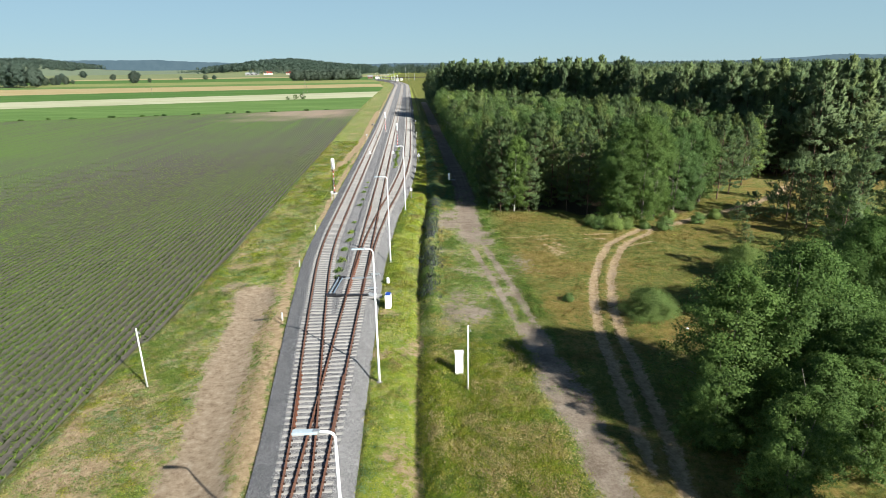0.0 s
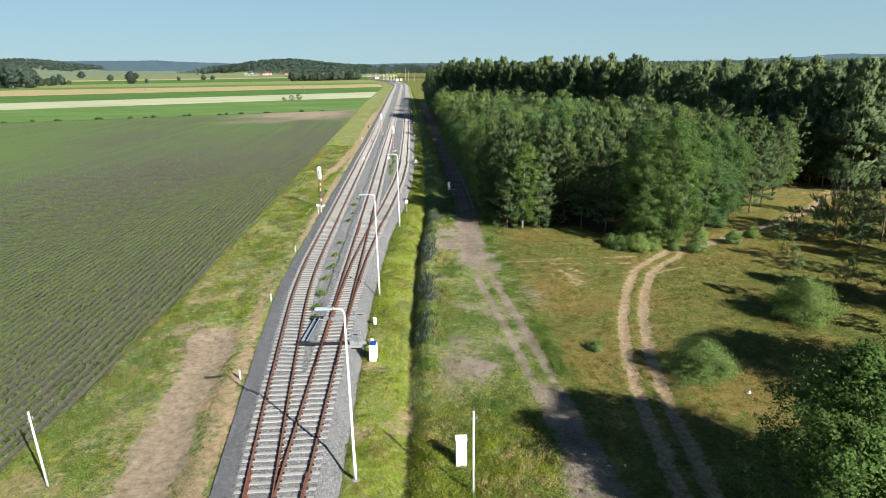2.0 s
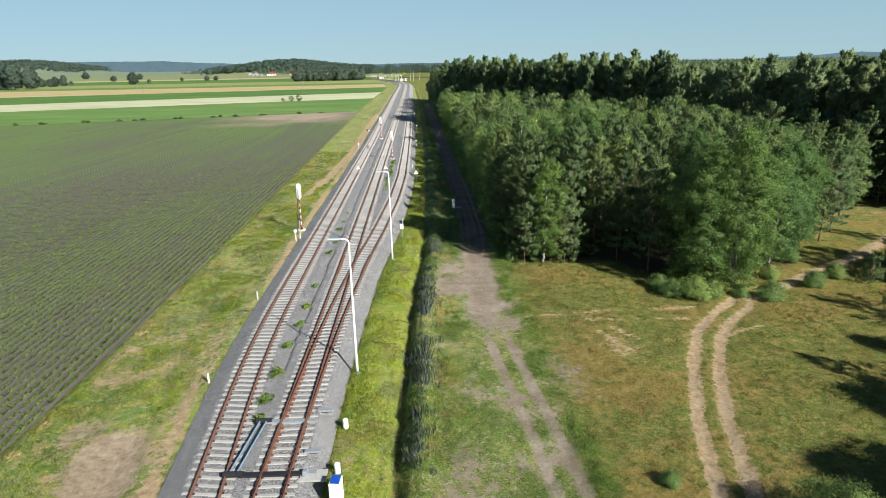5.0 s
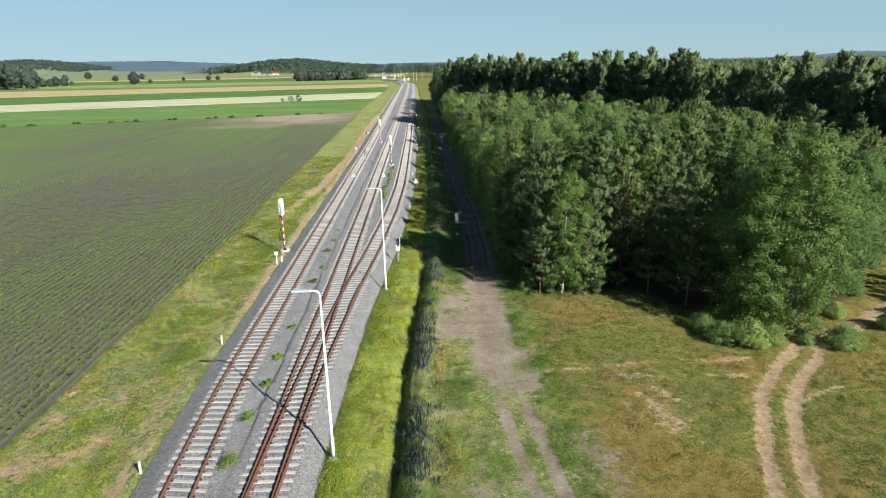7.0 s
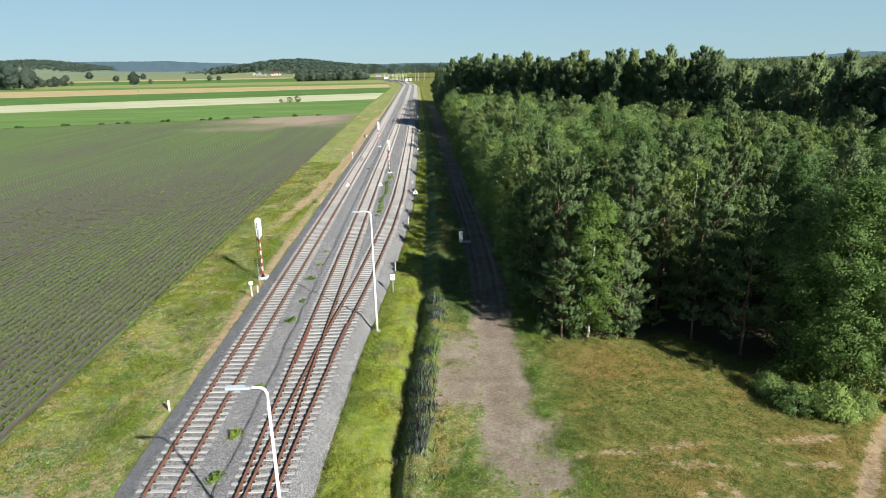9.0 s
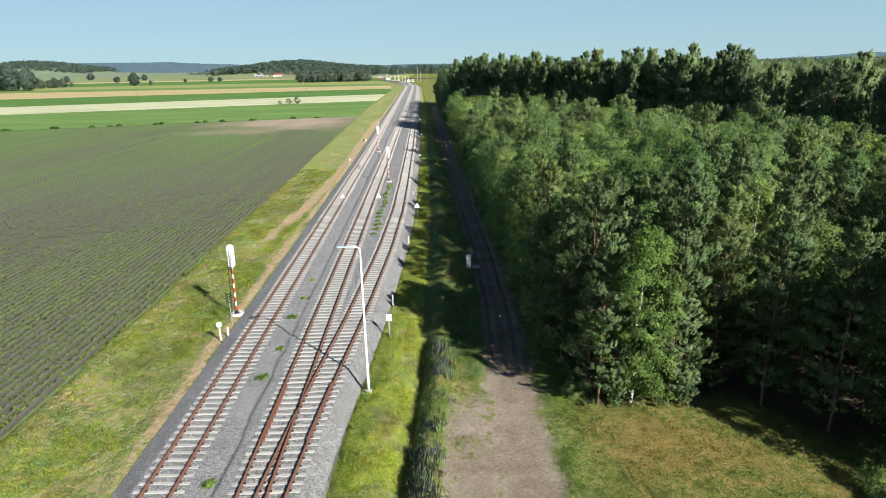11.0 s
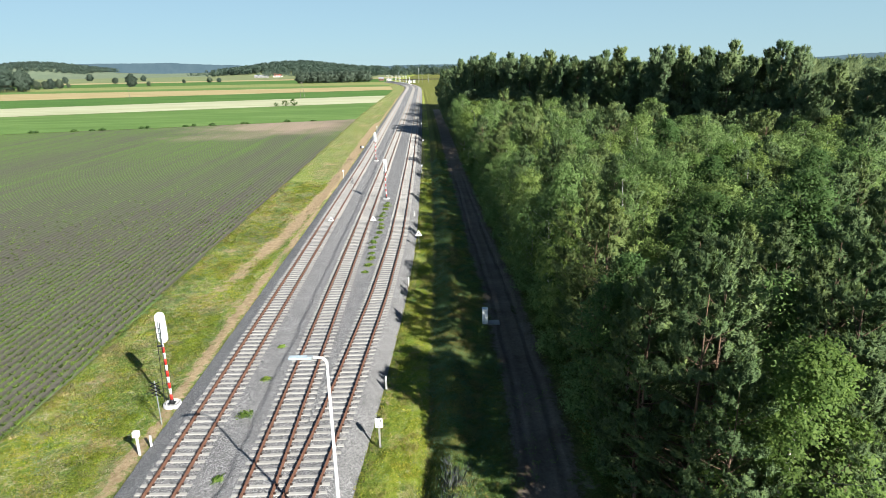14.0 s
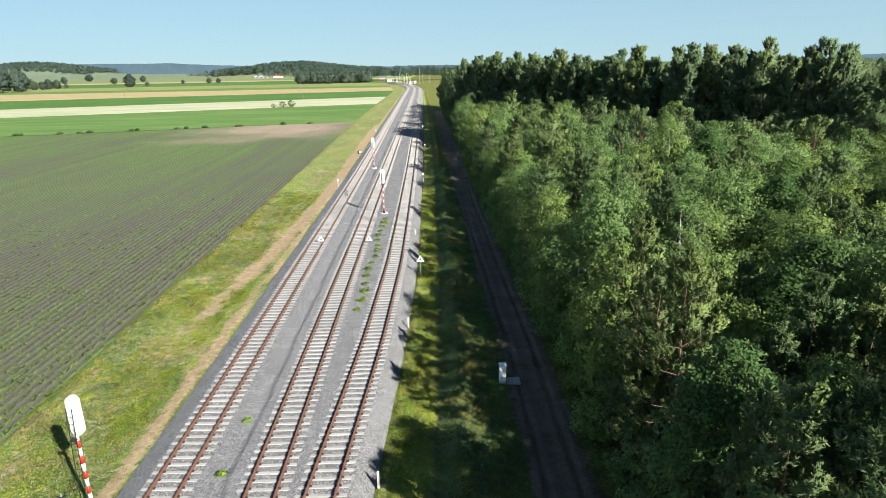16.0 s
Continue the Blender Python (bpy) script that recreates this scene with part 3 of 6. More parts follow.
    z["brown"] = np.maximum(z["brown"], 0.3 * np.exp(-((x - dit) / 0.4) ** 2))
    z["lush"] = sstep(0.0, 0.5, x - toe_r) * sstep(-0.1, 0.6, dit + 0.2 - x) * 0.95 * sstep(-0.8, 0.0, fbm(x, y, 2.6, 23)) + 0.4 * np.exp(-((x - 4.5) / 3.0) ** 2 - ((y - 34) / 8) ** 2) + 0.95 * (dl_t > 0) * (x > field_x(y)) * sstep(20, 60, y) * (1 - 0.55 * sstep(150, 230, y)) * sstep(-0.4, 0.2, fbm(x, y, 7.0, 18))
    east = sstep(9.5, 12.5, x)
    z["dry"] = 0.6 * np.exp(-((x - 5) / 3.5) ** 2 - ((y - 32) / 9) ** 4) + east * (0.50 + 0.8 * n2 + 0.5 * n1 + 0.6 * np.exp(-((y - 86) / 4) ** 2 - ((x - 15) / 7) ** 2) + 0.5 * np.exp(-((x - 15) / 4) ** 2 - ((y - 68) / 7) ** 2)) + (0.06 + 0.75 * n1) * (dl_t > 1) + 0.55 * np.exp(-((x - dit - 3.6) / 1.5) ** 2) * sstep(58, 66, y) * (1 - sstep(92, 100, y))
    z["dry"] = np.where(x < field_x(y) + 1.0, 0.2 + 0.5 * n1, z["dry"])
    z["dry"] = np.where(x < field_x(y) - 2.5, 0.0, z["dry"])
    inwood = sstep(0, 3, x - (10.4 - 0.012 * (y - 90))) * sstep(0, 3, y - (91 - 5.0 * sstep(21, 25, x) * (1 - sstep(36, 48, x)) + 28 * sstep(40, 64, x)))
    far_wood = sstep(66, 90, x) * sstep(118, 140, y) + sstep(10, 18, hills(x, y)) * 0.9 + (y > 1180) * (y < 1290) * (np.abs(x - 50) < 290)
    z["herb"] = 1.0 * (dl_t > 0.1) * (x > field_x(y)) + 0.45 * (x > toe_r) * (x < dit) + 0.8 * (x > dit + 0.4) * (1 - sstep(8, 11, x)) * (1 - sstep(92, 100, y)) + 0.1 * east
    z["litter"] = np.clip(0.5 * sstep(92, 101, y + 2 * n1) * (1 - sstep(330, 400, y)) * (1 - sstep(1.3, 2.6, dp + 0.5 * n1)) + inwood * 0.9 * (1 - sstep(350, 420, y)) + 0.95 * far_wood, 0, 0.95)
    return z


for key, val in zone(GX.ravel(), GY.ravel()).items():
    ground_mesh.attributes.new(key, 'FLOAT', 'POINT').data.foreach_set("value", np.clip(val, 0, 1).astype(np.float32))
tagged(part("ground", ground_mesh, M_ground), "uneven meadow ground with dry grass and bare soil", "ground", kind="structure")


def field(label, material, low, high, x0, x1, lift, ny=10, nx=60):
    """A strip of crop between two lines y = a + b x, from x0 to the railway's verge."""
    t = np.linspace(0, 1, nx) ** 0.5
    s = np.linspace(0, 1, ny)
    rows = []
    for u in t:
        x = x0 + (x1 - x0) * u
        for v in s:
            ya, yb = low[0] + low[1] * x, high[0] + high[1] * x
            y = ya + (yb - ya) * v
            xx = x + sstep(0.9, 1.0, u) * (field_x(y) - x1)
            edge = min(u, 1 - u) <= 0 or min(v, 1 - v) <= 0
            rows.append((xx, y, FLOOR - 0.12 - 0.05 + (0.0 if edge else lift) + hills(xx, y)))
    ob = part("crop_field", fast_mesh("crop_field", rows, grid_faces(nx, ny), True), material)
    return tagged(ob, label, "field", kind="structure")


field("dark soil field with young maize in rows", M_maize, (-60, 0.0), (352, 0.3), -420, -30, 0.08, 60, 60)
field("fresh green crop strip across the plain", M_crop_green, (353.2, 0.3), (487, 0.36), -560, -38, 0.35)
field("pale ripening crop strip across the plain", M_crop_pale, (489, 0.36), (589, 0.35), -700, -40, 0.5)
field("dark green crop strip across the plain", M_crop_dark, (591, 0.35), (721, 0.26), -900, -42, 0.5)
field("tan grain strip across the plain", M_crop_tan, (723, 0.26), (827, 0.03), -1100, -45, 0.5)
field("green crop strip beyond the grain", M_crop_green, (829, 0.03), (905, 0.02), -1200, -60, 0.5)
field("yellow green meadow strip far off", M_crop_mixed, (907, 0.02), (1090, 0.0), -1400, -190, 0.5)
field("green crop strip near the far farm", M_crop_dark, (1092, 0.0), (1450, 0.05), -800, -200, 0.5)
field("tan meadow far off on the plain", M_crop_tan, (1452, 0.05), (1600, 0.05), -2000, -700, 0.5)
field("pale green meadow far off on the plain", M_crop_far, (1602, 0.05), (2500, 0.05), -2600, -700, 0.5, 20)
field("plain below the far ridges coloured grey green by haze", M_crop_haze, (2502, 0.05), (4150, 0.05), -3600, -600, 0.5, 30)

# ---------------------------------------------------------------- ballast bed
by = np.concatenate([np.arange(-60, 16, 1.0), np.arange(16, 150, 0.3), np.arange(150, 300, 1.0), np.arange(300, 1060, 8.0)])
NB = 74
frac = np.linspace(0, 1, NB)
BY = np.repeat(by[:, None], NB, 1)
BX = toe_left(BY) + frac[None] * (toe_right(BY) - toe_left(BY))
crest = -0.05 + 0.030 * fbm(BX, BY, 0.55, 21) + 0.02 * fbm(BX, BY, 3.0, 22)
gap_lm = BX - (mid_x(BY) - 2.05 - 0.15 * fbm(BX, BY, 2.0, 23))
crest -= 0.17 * np.exp(-(np.clip(-gap_lm, 0, None) / 0.8) ** 2) * (gap_lm < 0) * sstep(3.9, 4.7, -left_off(BY))
slope_l, slope_r = (BX - toe_left(BY)) * 0.40 - 0.60, (toe_right(BY) - BX) * 0.72 - 0.84
BZ = np.minimum(crest, np.minimum(slope_l, slope_r) + 0.05 * fbm(BX, BY, 0.5, 24))
bed_mesh = fast_mesh("ballast_bed", np.stack([BX, BY, BZ], -1).reshape(-1, 3), grid_faces(len(by), NB)[:, ::-1], True)
tagged(part("ballast_bed", bed_mesh, M_ballast), "grey crushed stone ballast bed under the tracks", "ballast", kind="structure")

# loose stones on the shoulders and between the tracks
def stones(count, seed):
    rng = np.random.RandomState(seed)
    y = 18 + (rng.rand(count) ** 1.4) * 120
    f = rng.rand(count)
    x = toe_left(y) + f * (toe_right(y) - toe_left(y))
    z = np.minimum(-0.05, np.minimum((x - toe_left(y)) * 0.40 - 0.60, (toe_right(y) - x) * 0.72 - 0.84))
    r = 0.022 + 0.025 * rng.rand(count)
    base = np.array([[1, 0, 0], [-0.5, 0.8, 0], [-0.5, -0.8, 0], [0.1, 0, 0.9]])
    rot = rng.rand(count) * 6.28
    c, s = np.cos(rot)[:, None], np.sin(rot)[:, None]
    bx, byy = base[:, 0][None], base[:, 1][None]
    vx, vy = (bx * c - byy * s) * r[:, None] + x[:, None], (bx * s + byy * c) * r[:, None] + y[:, None]
    vz = base[:, 2][None] * r[:, None] + z[:, None] + 0.005
    v = np.stack([vx, vy, vz], -1).reshape(-1, 3)
    o = np.arange(count)[:, None, None] * 4
    fcs = (np.array([[0, 1, 3], [1, 2, 3], [2, 0, 3]])[None] + o).reshape(-1, 3)
    return fast_mesh("ballast_stones", v, fcs)


n = Nodes("loose_ballast_stone", 0.9, 0.2)
M_stone = n.color(n.ramp(n.island_random(), (0.0, (0.13, 0.13, 0.132)), (0.6, (0.235, 0.235, 0.237)), (1.0, (0.36, 0.357, 0.354))))
tagged(part("ballast_stones", stones(15000, 5), M_stone), "loose grey ballast stones on the track bed", "stones", kind="stuff")

# ---------------------------------------------------------------- tracks
RAIL = np.array([(-0.07, 0.0), (-0.07, 0.012), (-0.012, 0.03), (-0.012, 0.125), (-0.036, 0.135), (-0.036, 0.17), (0.036, 0.17), (0.036, 0.135), (0.012, 0.125), (0.012, 0.03), (0.07, 0.012), (0.07, 0.0)])


def rail(centre, side, y0, y1, step, parent, material=None):
    ys = np.concatenate([np.arange(y0, min(y1, 240), step), np.arange(max(y0, 240), y1, step * 5), [y1]])
    cx = centre(ys) + side
    slope = np.gradient(cx, ys)
    nx, ny = 1 / np.sqrt(1 + slope ** 2), -slope / np.sqrt(1 + slope ** 2)
    v = np.stack([cx[:, None] + nx[:, None] * RAIL[None, :, 0], ys[:, None] + ny[:, None] * RAIL[None, :, 0], np.repeat(RAIL[None, :, 1] + 0.012, len(ys), 0)], -1)
    k = len(RAIL)
    f = grid_faces(len(ys), k)
    close = np.stack([np.arange(len(ys) - 1) * k + k - 1, np.arange(1, len(ys)) * k + k - 1, np.arange(1, len(ys)) * k, np.arange(len(ys) - 1) * k], 1)
    return part("rail", fast_mesh("rail", v.reshape(-1, 3), np.concatenate([f, close])), material or M_rail, parent, "rust brown steel rail")


def sleeper_mesh():
    """A concrete sleeper one metre long along x, with sloping sides and a chamfer."""
    prof = [(-0.14, -0.20), (-0.098, -0.014), (-0.086, 0.0), (0.086, 0.0), (0.098, -0.014), (0.14, -0.20)]
    v = [(x, a, b) for x in (-0.5, 0.5) for a, b in prof]
    bm = bmesh.new()
    vs = [bm.verts.new(p) for p in v]
    for i in range(6):
        j = (i + 1) % 6
        bm.faces.new((vs[i], vs[j], vs[6 + j], vs[6 + i]))
    bm.faces.new(vs[:6][::-1]), bm.faces.new(vs[6:])
    return bm_mesh("sleeper", bm)


SLEEPER = sleeper_mesh()
SLEEPER.materials.append(M_sleeper)


def lay_sleepers(parent, spans, limit=300):
    """spans: rows of (x_from, x_to, y, turn)."""
    for x0, x1, y, a in spans[:limit]:
        ob = new("sleeper", SLEEPER)
        ob.parent = parent
        ob.matrix_basis = Matrix.Translation(((x0 + x1) / 2, y, 0)) @ Matrix.Rotation(a, 4, 'Z') @ Matrix.Diagonal((x1 - x0, 1, 1, 1))
    rest = spans[limit:]
    if rest:
        c = np.array([v.co[:] for v in SLEEPER.vertices])
        q = np.array([[0, 1, 7, 6], [1, 2, 8, 7], [2, 3, 9, 8], [3, 4, 10, 9], [4, 5, 11, 10]])
        vs, fs = [], []
        for k, (x0, x1, y, a) in enumerate(rest):
            vs.append(np.stack([c[:, 0] * (x1 - x0) + (x0 + x1) / 2, c[:, 1] + y + c[:, 0] * a * 2.6, c[:, 2]], -1))
            fs.append(q + 12 * k)
        ob = part("sleepers_far", fast_mesh("sleepers_far", np.concatenate(vs), np.concatenate(fs)), M_sleeper, parent)
        ob["kind"] = "stuff"


def fastenings(parent, rows, y1=150):
    """Small dark clips on both sides of every rail seat. rows: (rail x, y)."""
    base = np.array([(sx, sy, sz) for sz in (0.0, 1.0) for sx, sy in ((-1, -1), (1, -1), (1, 1), (-1, 1))], float)
    q = np.array([[4, 5, 6, 7], [0, 1, 5, 4], [1, 2, 6, 5], [2, 3, 7, 6], [3, 0, 4, 7]])
    vs, fs, k = [], [], 0
    for x, y in rows:
        if y > y1:
            continue
        for s in (-1, 1):
            b = base * (0.05, 0.055, 0.07) + (x + s * 0.115, y, 0.004)
            vs.append(b), fs.append(q + 8 * k)
            k += 1
    ob = part("rail_fastenings", fast_mesh("rail_fastenings", np.concatenate(vs), np.concatenate(fs)), M_dark_clip, parent, "dark steel rail clips")
    ob["kind"] = "stuff"


G = 0.7525
STEP = 0.65
rng_s = random.Random(4)
mid_track = thing("railway_track", pose(0, 0, 0), "straight middle railway track with rusty rails and concrete sleepers", "track", kind="structure")
left_track = thing("railway_track", pose(0, 0, 0), "railway track curving out of a turnout beside the field", "track", kind="structure")
right_track = thing("railway_track", pose(0, 0, 0), "railway track branching off beside the woodland edge", "track", kind="structure")
mid_spans, left_spans, right_spans, clips_m, clips_l, clips_r = [], [], [], [], [], []
y = 17.0
while y < 1000:
    lo, ro, m, j = float(left_off(y)), float(right_off(y)), float(mid_x(y)), rng_s.uniform(-0.012, 0.012)
    far = y > 230
    sl = -0.02 if y < 700 else -0.02 - 6.8e-4 * (y - 700)
    x0, x1 = m - 1.3, m + 1.3
    joint_l, joint_r = -2.95 < lo < -0.02 and y < 52, 0.02 < ro < 2.72
    if joint_l:
        x0 = m + lo - 1.3
    if joint_r:
        x1 = m + ro + 1.3
    mid_spans.append((x0 + j, x1 + j, y + j, 0.018 + (0 if y < 700 else 6.8e-4 * (y - 700))))
    clips_m += [(m - G, y), (m + G, y)]
    if joint_l or lo > -0.02:
        if lo < -0.3:
            clips_l += [(m + lo - G, y), (m + lo + G, y)]
    if joint_r and ro > 0.25:
        clips_r += [(m + ro - G, y), (m + ro + G, y)]
    if lo <= -2.95 or y >= 52:
        a = -float(left_x(y + 1) - left_x(y - 1)) / 2
        yy = y + 0.21
        left_spans.append((m + lo - 1.3 - j, m + lo + 1.3 - j, yy, -a))
        clips_l += [(m + lo - G, yy), (m + lo + G, yy)]
    if ro >= 2.72:
        right_spans.append((m + ro - 1.3 + j, m + ro + 1.3 + j, y + 0.12, 0.012))
        clips_r += [(m + ro - G, y + 0.12), (m + ro + G, y + 0.12)]
    y += STEP
mid_spans += [(float(mid_x(v)) - 1.3, float(mid_x(v)) + 1.3, v, 0.018) for v in np.arange(17.0 - STEP, -60, -STEP)]
lay_sleepers(mid_track, mid_spans)
lay_sleepers(left_track, left_spans)
lay_sleepers(right_track, right_spans)
fastenings(mid_track, clips_m), fastenings(left_track, clips_l), fastenings(right_track, clips_r)
for s in (-G, G):
    rail(mid_x, s, -60, 1000, 2.0, mid_track)
    rail(left_x, s, 16, 1000, 2.0, left_track)
    rail(right_x, s, 51 if s < 0 else 51, 1000, 2.0, right_track)


def guard_rail(centre, side, off, y0, y1, parent, material, braces):
    """A check rail beside a running rail, with its row of braces."""
    rail(lambda v: centre(v) + off, side, y0, y1, 0.7, parent, material)
    for v in np.arange(y0 + 0.3, y1, STEP):
        bm = bmesh.new()
        box(bm, 0.16, 0.10, 0.15)
        for vv in bm.verts:
            if vv.co.z > 0.1:
                vv.co.x *= 0.45
        ob = part("rail_brace", bm, material, parent, at=pose(float(centre(v)) + side + off * 1.75, v, 0.0))


frog_l = float(np.interp(1.5, -left_off(np.arange(20, 60, 0.1)), np.arange(20, 60, 0.1)))
frog_r = float(np.interp(1.5, right_off(np.arange(55, 120, 0.1)), np.arange(55, 120, 0.1)))
guard_rail(left_x, -G, 0.085, frog_l - 4.0, frog_l + 3.0, left_track, M_rust, True)
guard_rail(mid_x, G, -0.085, frog_l - 4.5, frog_l + 2.5, mid_track, M_rail, True)
guard_rail(mid_x, -G, 0.085, frog_r - 3.5, frog_r + 3.0, mid_track, M_rust, True)
guard_rail(right_x, G, -0.085, frog_r - 3.5, frog_r + 3.0, right_track, M_rail, True)

# ---------------------------------------------------------------- railway things
def street_lamp(x, y, z=-0.72):
    t = thing("lamp_post", pose(x, y, z), "tall white tubular lamp post with curved arm beside the track", "lamp post", "lamp posts along the track")
    bm = bmesh.new()
    tube(bm, [(0, 0, 0), (0, 0, 1.2), (0, 0, 1.25), (0, 0, 9.72)], [0.10, 0.10, 0.085, 0.055], 12)
    part("pole", bm_mesh("pole", bm, True), M_white, t)
    bm = bmesh.new()
    pts = [(0, 0, 9.6)] + [(-0.26 + 0.26 * math.cos(a), 0, 9.98 + 0.26 * math.sin(a)) for a in np.linspace(0, math.pi / 2, 7)] + [(-0.68, 0, 10.27)]
    tube(bm, pts, [0.055] * len(pts), 10)
    part("arm", bm_mesh("arm", bm, True), M_white, t)
    bm = bmesh.new()
    box(bm, 0.88, 0.27, 0.09, pose(-1.02, 0, 10.22), 0.03)
    head = part("lamp_head", bm, M_lamp_glass, t, "flat pale lamp head")
    bm = bmesh.new()
    box(bm, 0.24, 0.18, 0.13, pose(-0.62, 0, 10.21), 0.03)
    part("collar", bm, M_galv, head)
    bm = bmesh.new()
    tube(bm, [(0, 0, -0.15), (0, 0, 0.05)], [0.22, 0.22], 12)
    part("foot", bm, M_concrete, t)
    return t


lamp = street_lamp(-3.25, 17.9)
for x, y in ((-3.58, 39.3), (-4.1, 67.2), (-3.0, 94.2)):
    copy_thing(lamp, pose(x, y, -0.72))


def signal(x, y, z, height=6.75, ladder_turn=0.0):
    """A light signal seen from behind: ring foot, striped mast, ladder, long white board."""
    t = thing("railway_signal", pose(x, y, z), "red and white striped signal mast with long white board and ladder", "railway signal", "signals along the tracks")
    bm = bmesh.new()
    prof = [(0.42, 0.0), (0.56, 0.0), (0.58, 0.12), (0.56, 0.42), (0.50, 0.46), (0.44, 0.42), (0.42, 0.3)]
    rings = [[bm.verts.new((r * math.cos(a), r * math.sin(a), h)) for a in np.arange(20) * math.pi / 10] for r, h in prof]
    for r0, r1 in zip(rings[:-1], rings[1:]):
        for i in range(20):
            bm.faces.new((r0[i], r0[(i + 1) % 20], r1[(i + 1) % 20], r1[i]))
    bm.faces.new(rings[-1])
    part("ring_foot", bm_mesh("ring_foot", bm, True), M_white_conc, t, "whitewashed round concrete foot")
    bm = bmesh.new()
    box(bm, 0.42, 0.32, 0.05, pose(0, 0, 0.42), 0.01)
    tube(bm, [(0, 0, 0.42), (0, 0, 0.62), (0, 0, 0.68)], [0.14, 0.13, 0.09], 12)
    part("mast_socket", bm, M_black, t)
    h, i = 0.66, 0
    stripe = (height - 2.25 - 0.66) / 9
    while i < 9:
        bm = bmesh.new()
        tube(bm, [(0, 0, h), (0, 0, h + stripe)], [0.085, 0.085], 14)
        part("mast_band", bm_mesh("mast_band", bm, True), M_red if i % 2 == 0 else M_white, t, "red mast band" if i % 2 == 0 else "white mast band")
        h, i = h + stripe, i + 1
    bm = bmesh.new()
    tube(bm, [(0, 0, h), (0, 0, height - 0.4)], [0.07, 0.07], 12)
    part("upper_mast", bm, M_white, t)
    bm = bmesh.new()
    outline = [(0.29 * math.cos(a), 1.78 + 0.29 * math.sin(a)) for a in np.linspace(0, math.pi, 11)] + [(-0.29 + 0.29 - 0.29 * math.cos(a), 0.29 - 0.29 * math.sin(a)) for a in np.linspace(0, math.pi, 11)]
    for yy in (0.02, 0.30):
        pass
    front = [bm.verts.new((a, 0.32, height - 2.08 + b)) for a, b in outline]
    back = [bm.verts.new((a, 0.10, height - 2.08 + b)) for a, b in outline]
    bm.faces.new(front), bm.faces.new(back[::-1])
    for k in range(len(outline)):
        m2 = (k + 1) % len(outline)
        bm.faces.new((front[k], front[m2], back[m2], back[k]))
    board = part("signal_board", bm, M_white, t, "long white signal housing with round ends")
    for k in range(4):
        bm = bmesh.new()
        tube(bm, [(0, 0.30, height - 1.85 + 0.45 * k), (0, 0.52, height - 1.87 + 0.45 * k)], [0.12, 0.12], 12)
        part("lamp_hood", bm, M_black, board)
    lad = bmesh.new()
    for s in (-0.14, 0.14):
        tube(lad, [(s - 0.2, -0.28, 0.42), (s - 0.02, -0.14, height - 0.5)], [0.018, 0.018], 6)
    for k in range(16):
        f = k / 16
        zz = 0.6 + f * (height - 1.2)
        cx, cy = -0.2 + 0.18 * f, -0.28 + 0.14 * f
        tube(lad, [(cx - 0.14, cy, zz), (cx + 0.14, cy, zz)], [0.012, 0.012], 5)
    part("ladder", lad, M_black, t, "narrow black steel ladder")
    bm = bmesh.new()
    box(bm, 0.3, 0.24, 0.06, pose(-0.1, -0.1, height - 2.2))
    tube(bm, [(0, 0, height - 2.3), (-0.1, -0.2, height - 2.2)], [0.02, 0.02], 5)
    part("ladder_bracket", bm, M_black, t)
    return t


sig = signal(-16.25, 107.9, -0.9)
copy_thing(sig, pose(-7.0, 168.5, -0.35))
copy_thing(sig, pose(-12.7, 210.8, -0.4))


def cross_post(x, y, z):
    t = thing("crossed_sign_post", pose(x, y, z), "thin grey post with stacked black crosses at the verge", "sign post")
    bm = bmesh.new()
    tube(bm, [(0, 0, 0), (0, 0, 3.2)], [0.035, 0.03], 8)
    part("post", bm, M_galv, t)
    for k in range(4):
        bm = bmesh.new()
        for s in (-1, 1):
            box(bm, 0.62, 0.02, 0.05, pose(0, -0.03, 2.25 + 0.24 * k) @ pose(0, 0, 0, 0, 25 * s, 0))
        part("cross", bm, M_black, t, "black crossed slats")
    return t


cross_post(-16.0, 105.7, -0.85)
cross_post(-13.0, 172.6, -0.35)


def marker_post(x, y, z, h=0.75, label="short white marker post at the ballast edge"):
    t = thing("marker_post", pose(x, y, z), label, "marker post", "white marker posts")
    bm = bmesh.new()
    box(bm, 0.13, 0.10, h, None, 0.015)
    part("post", bm, M_white_conc, t)
    return t


mp = marker_post(-13.2, 50.9, -0.85, 1.0)
for x, y in ((-14.6, 66.2), (-15.45, 82.3), (-15.55, 103.3)):
    copy_thing(mp, pose(x, y, -0.85, 0, 2, 12))
gp = marker_post(-2.35, 109.5, -0.75, 1.0, "short grey marker post in the ballast shoulder")
for x, y in ((-1.7, 129.6), (-2.1, 158.0)):
    copy_thing(gp, pose(x, y, -0.8))


def box_post(x, y, z, h=1.35):
    t = thing("box_on_post", pose(x, y, z), "small white box on a white concrete post", "trackside box", "white boxes on posts")
    bm = bmesh.new()
    box(bm, 0.12, 0.12, h, None, 0.012)
    part("post", bm, M_white_conc, t)
    bm = bmesh.new()
    box(bm, 0.34, 0.26, 0.34, pose(0, 0, h), 0.02)
    part("box", bm, M_white, t)
    return t


bp = box_post(-15.95, 102.7, -0.85)
for x, y in ((-17.6, 193.0), (-19.6, 286), (-1.9, 197.5), (-4.2, 297.0)):
    copy_thing(bp, pose(x, y, -0.85))


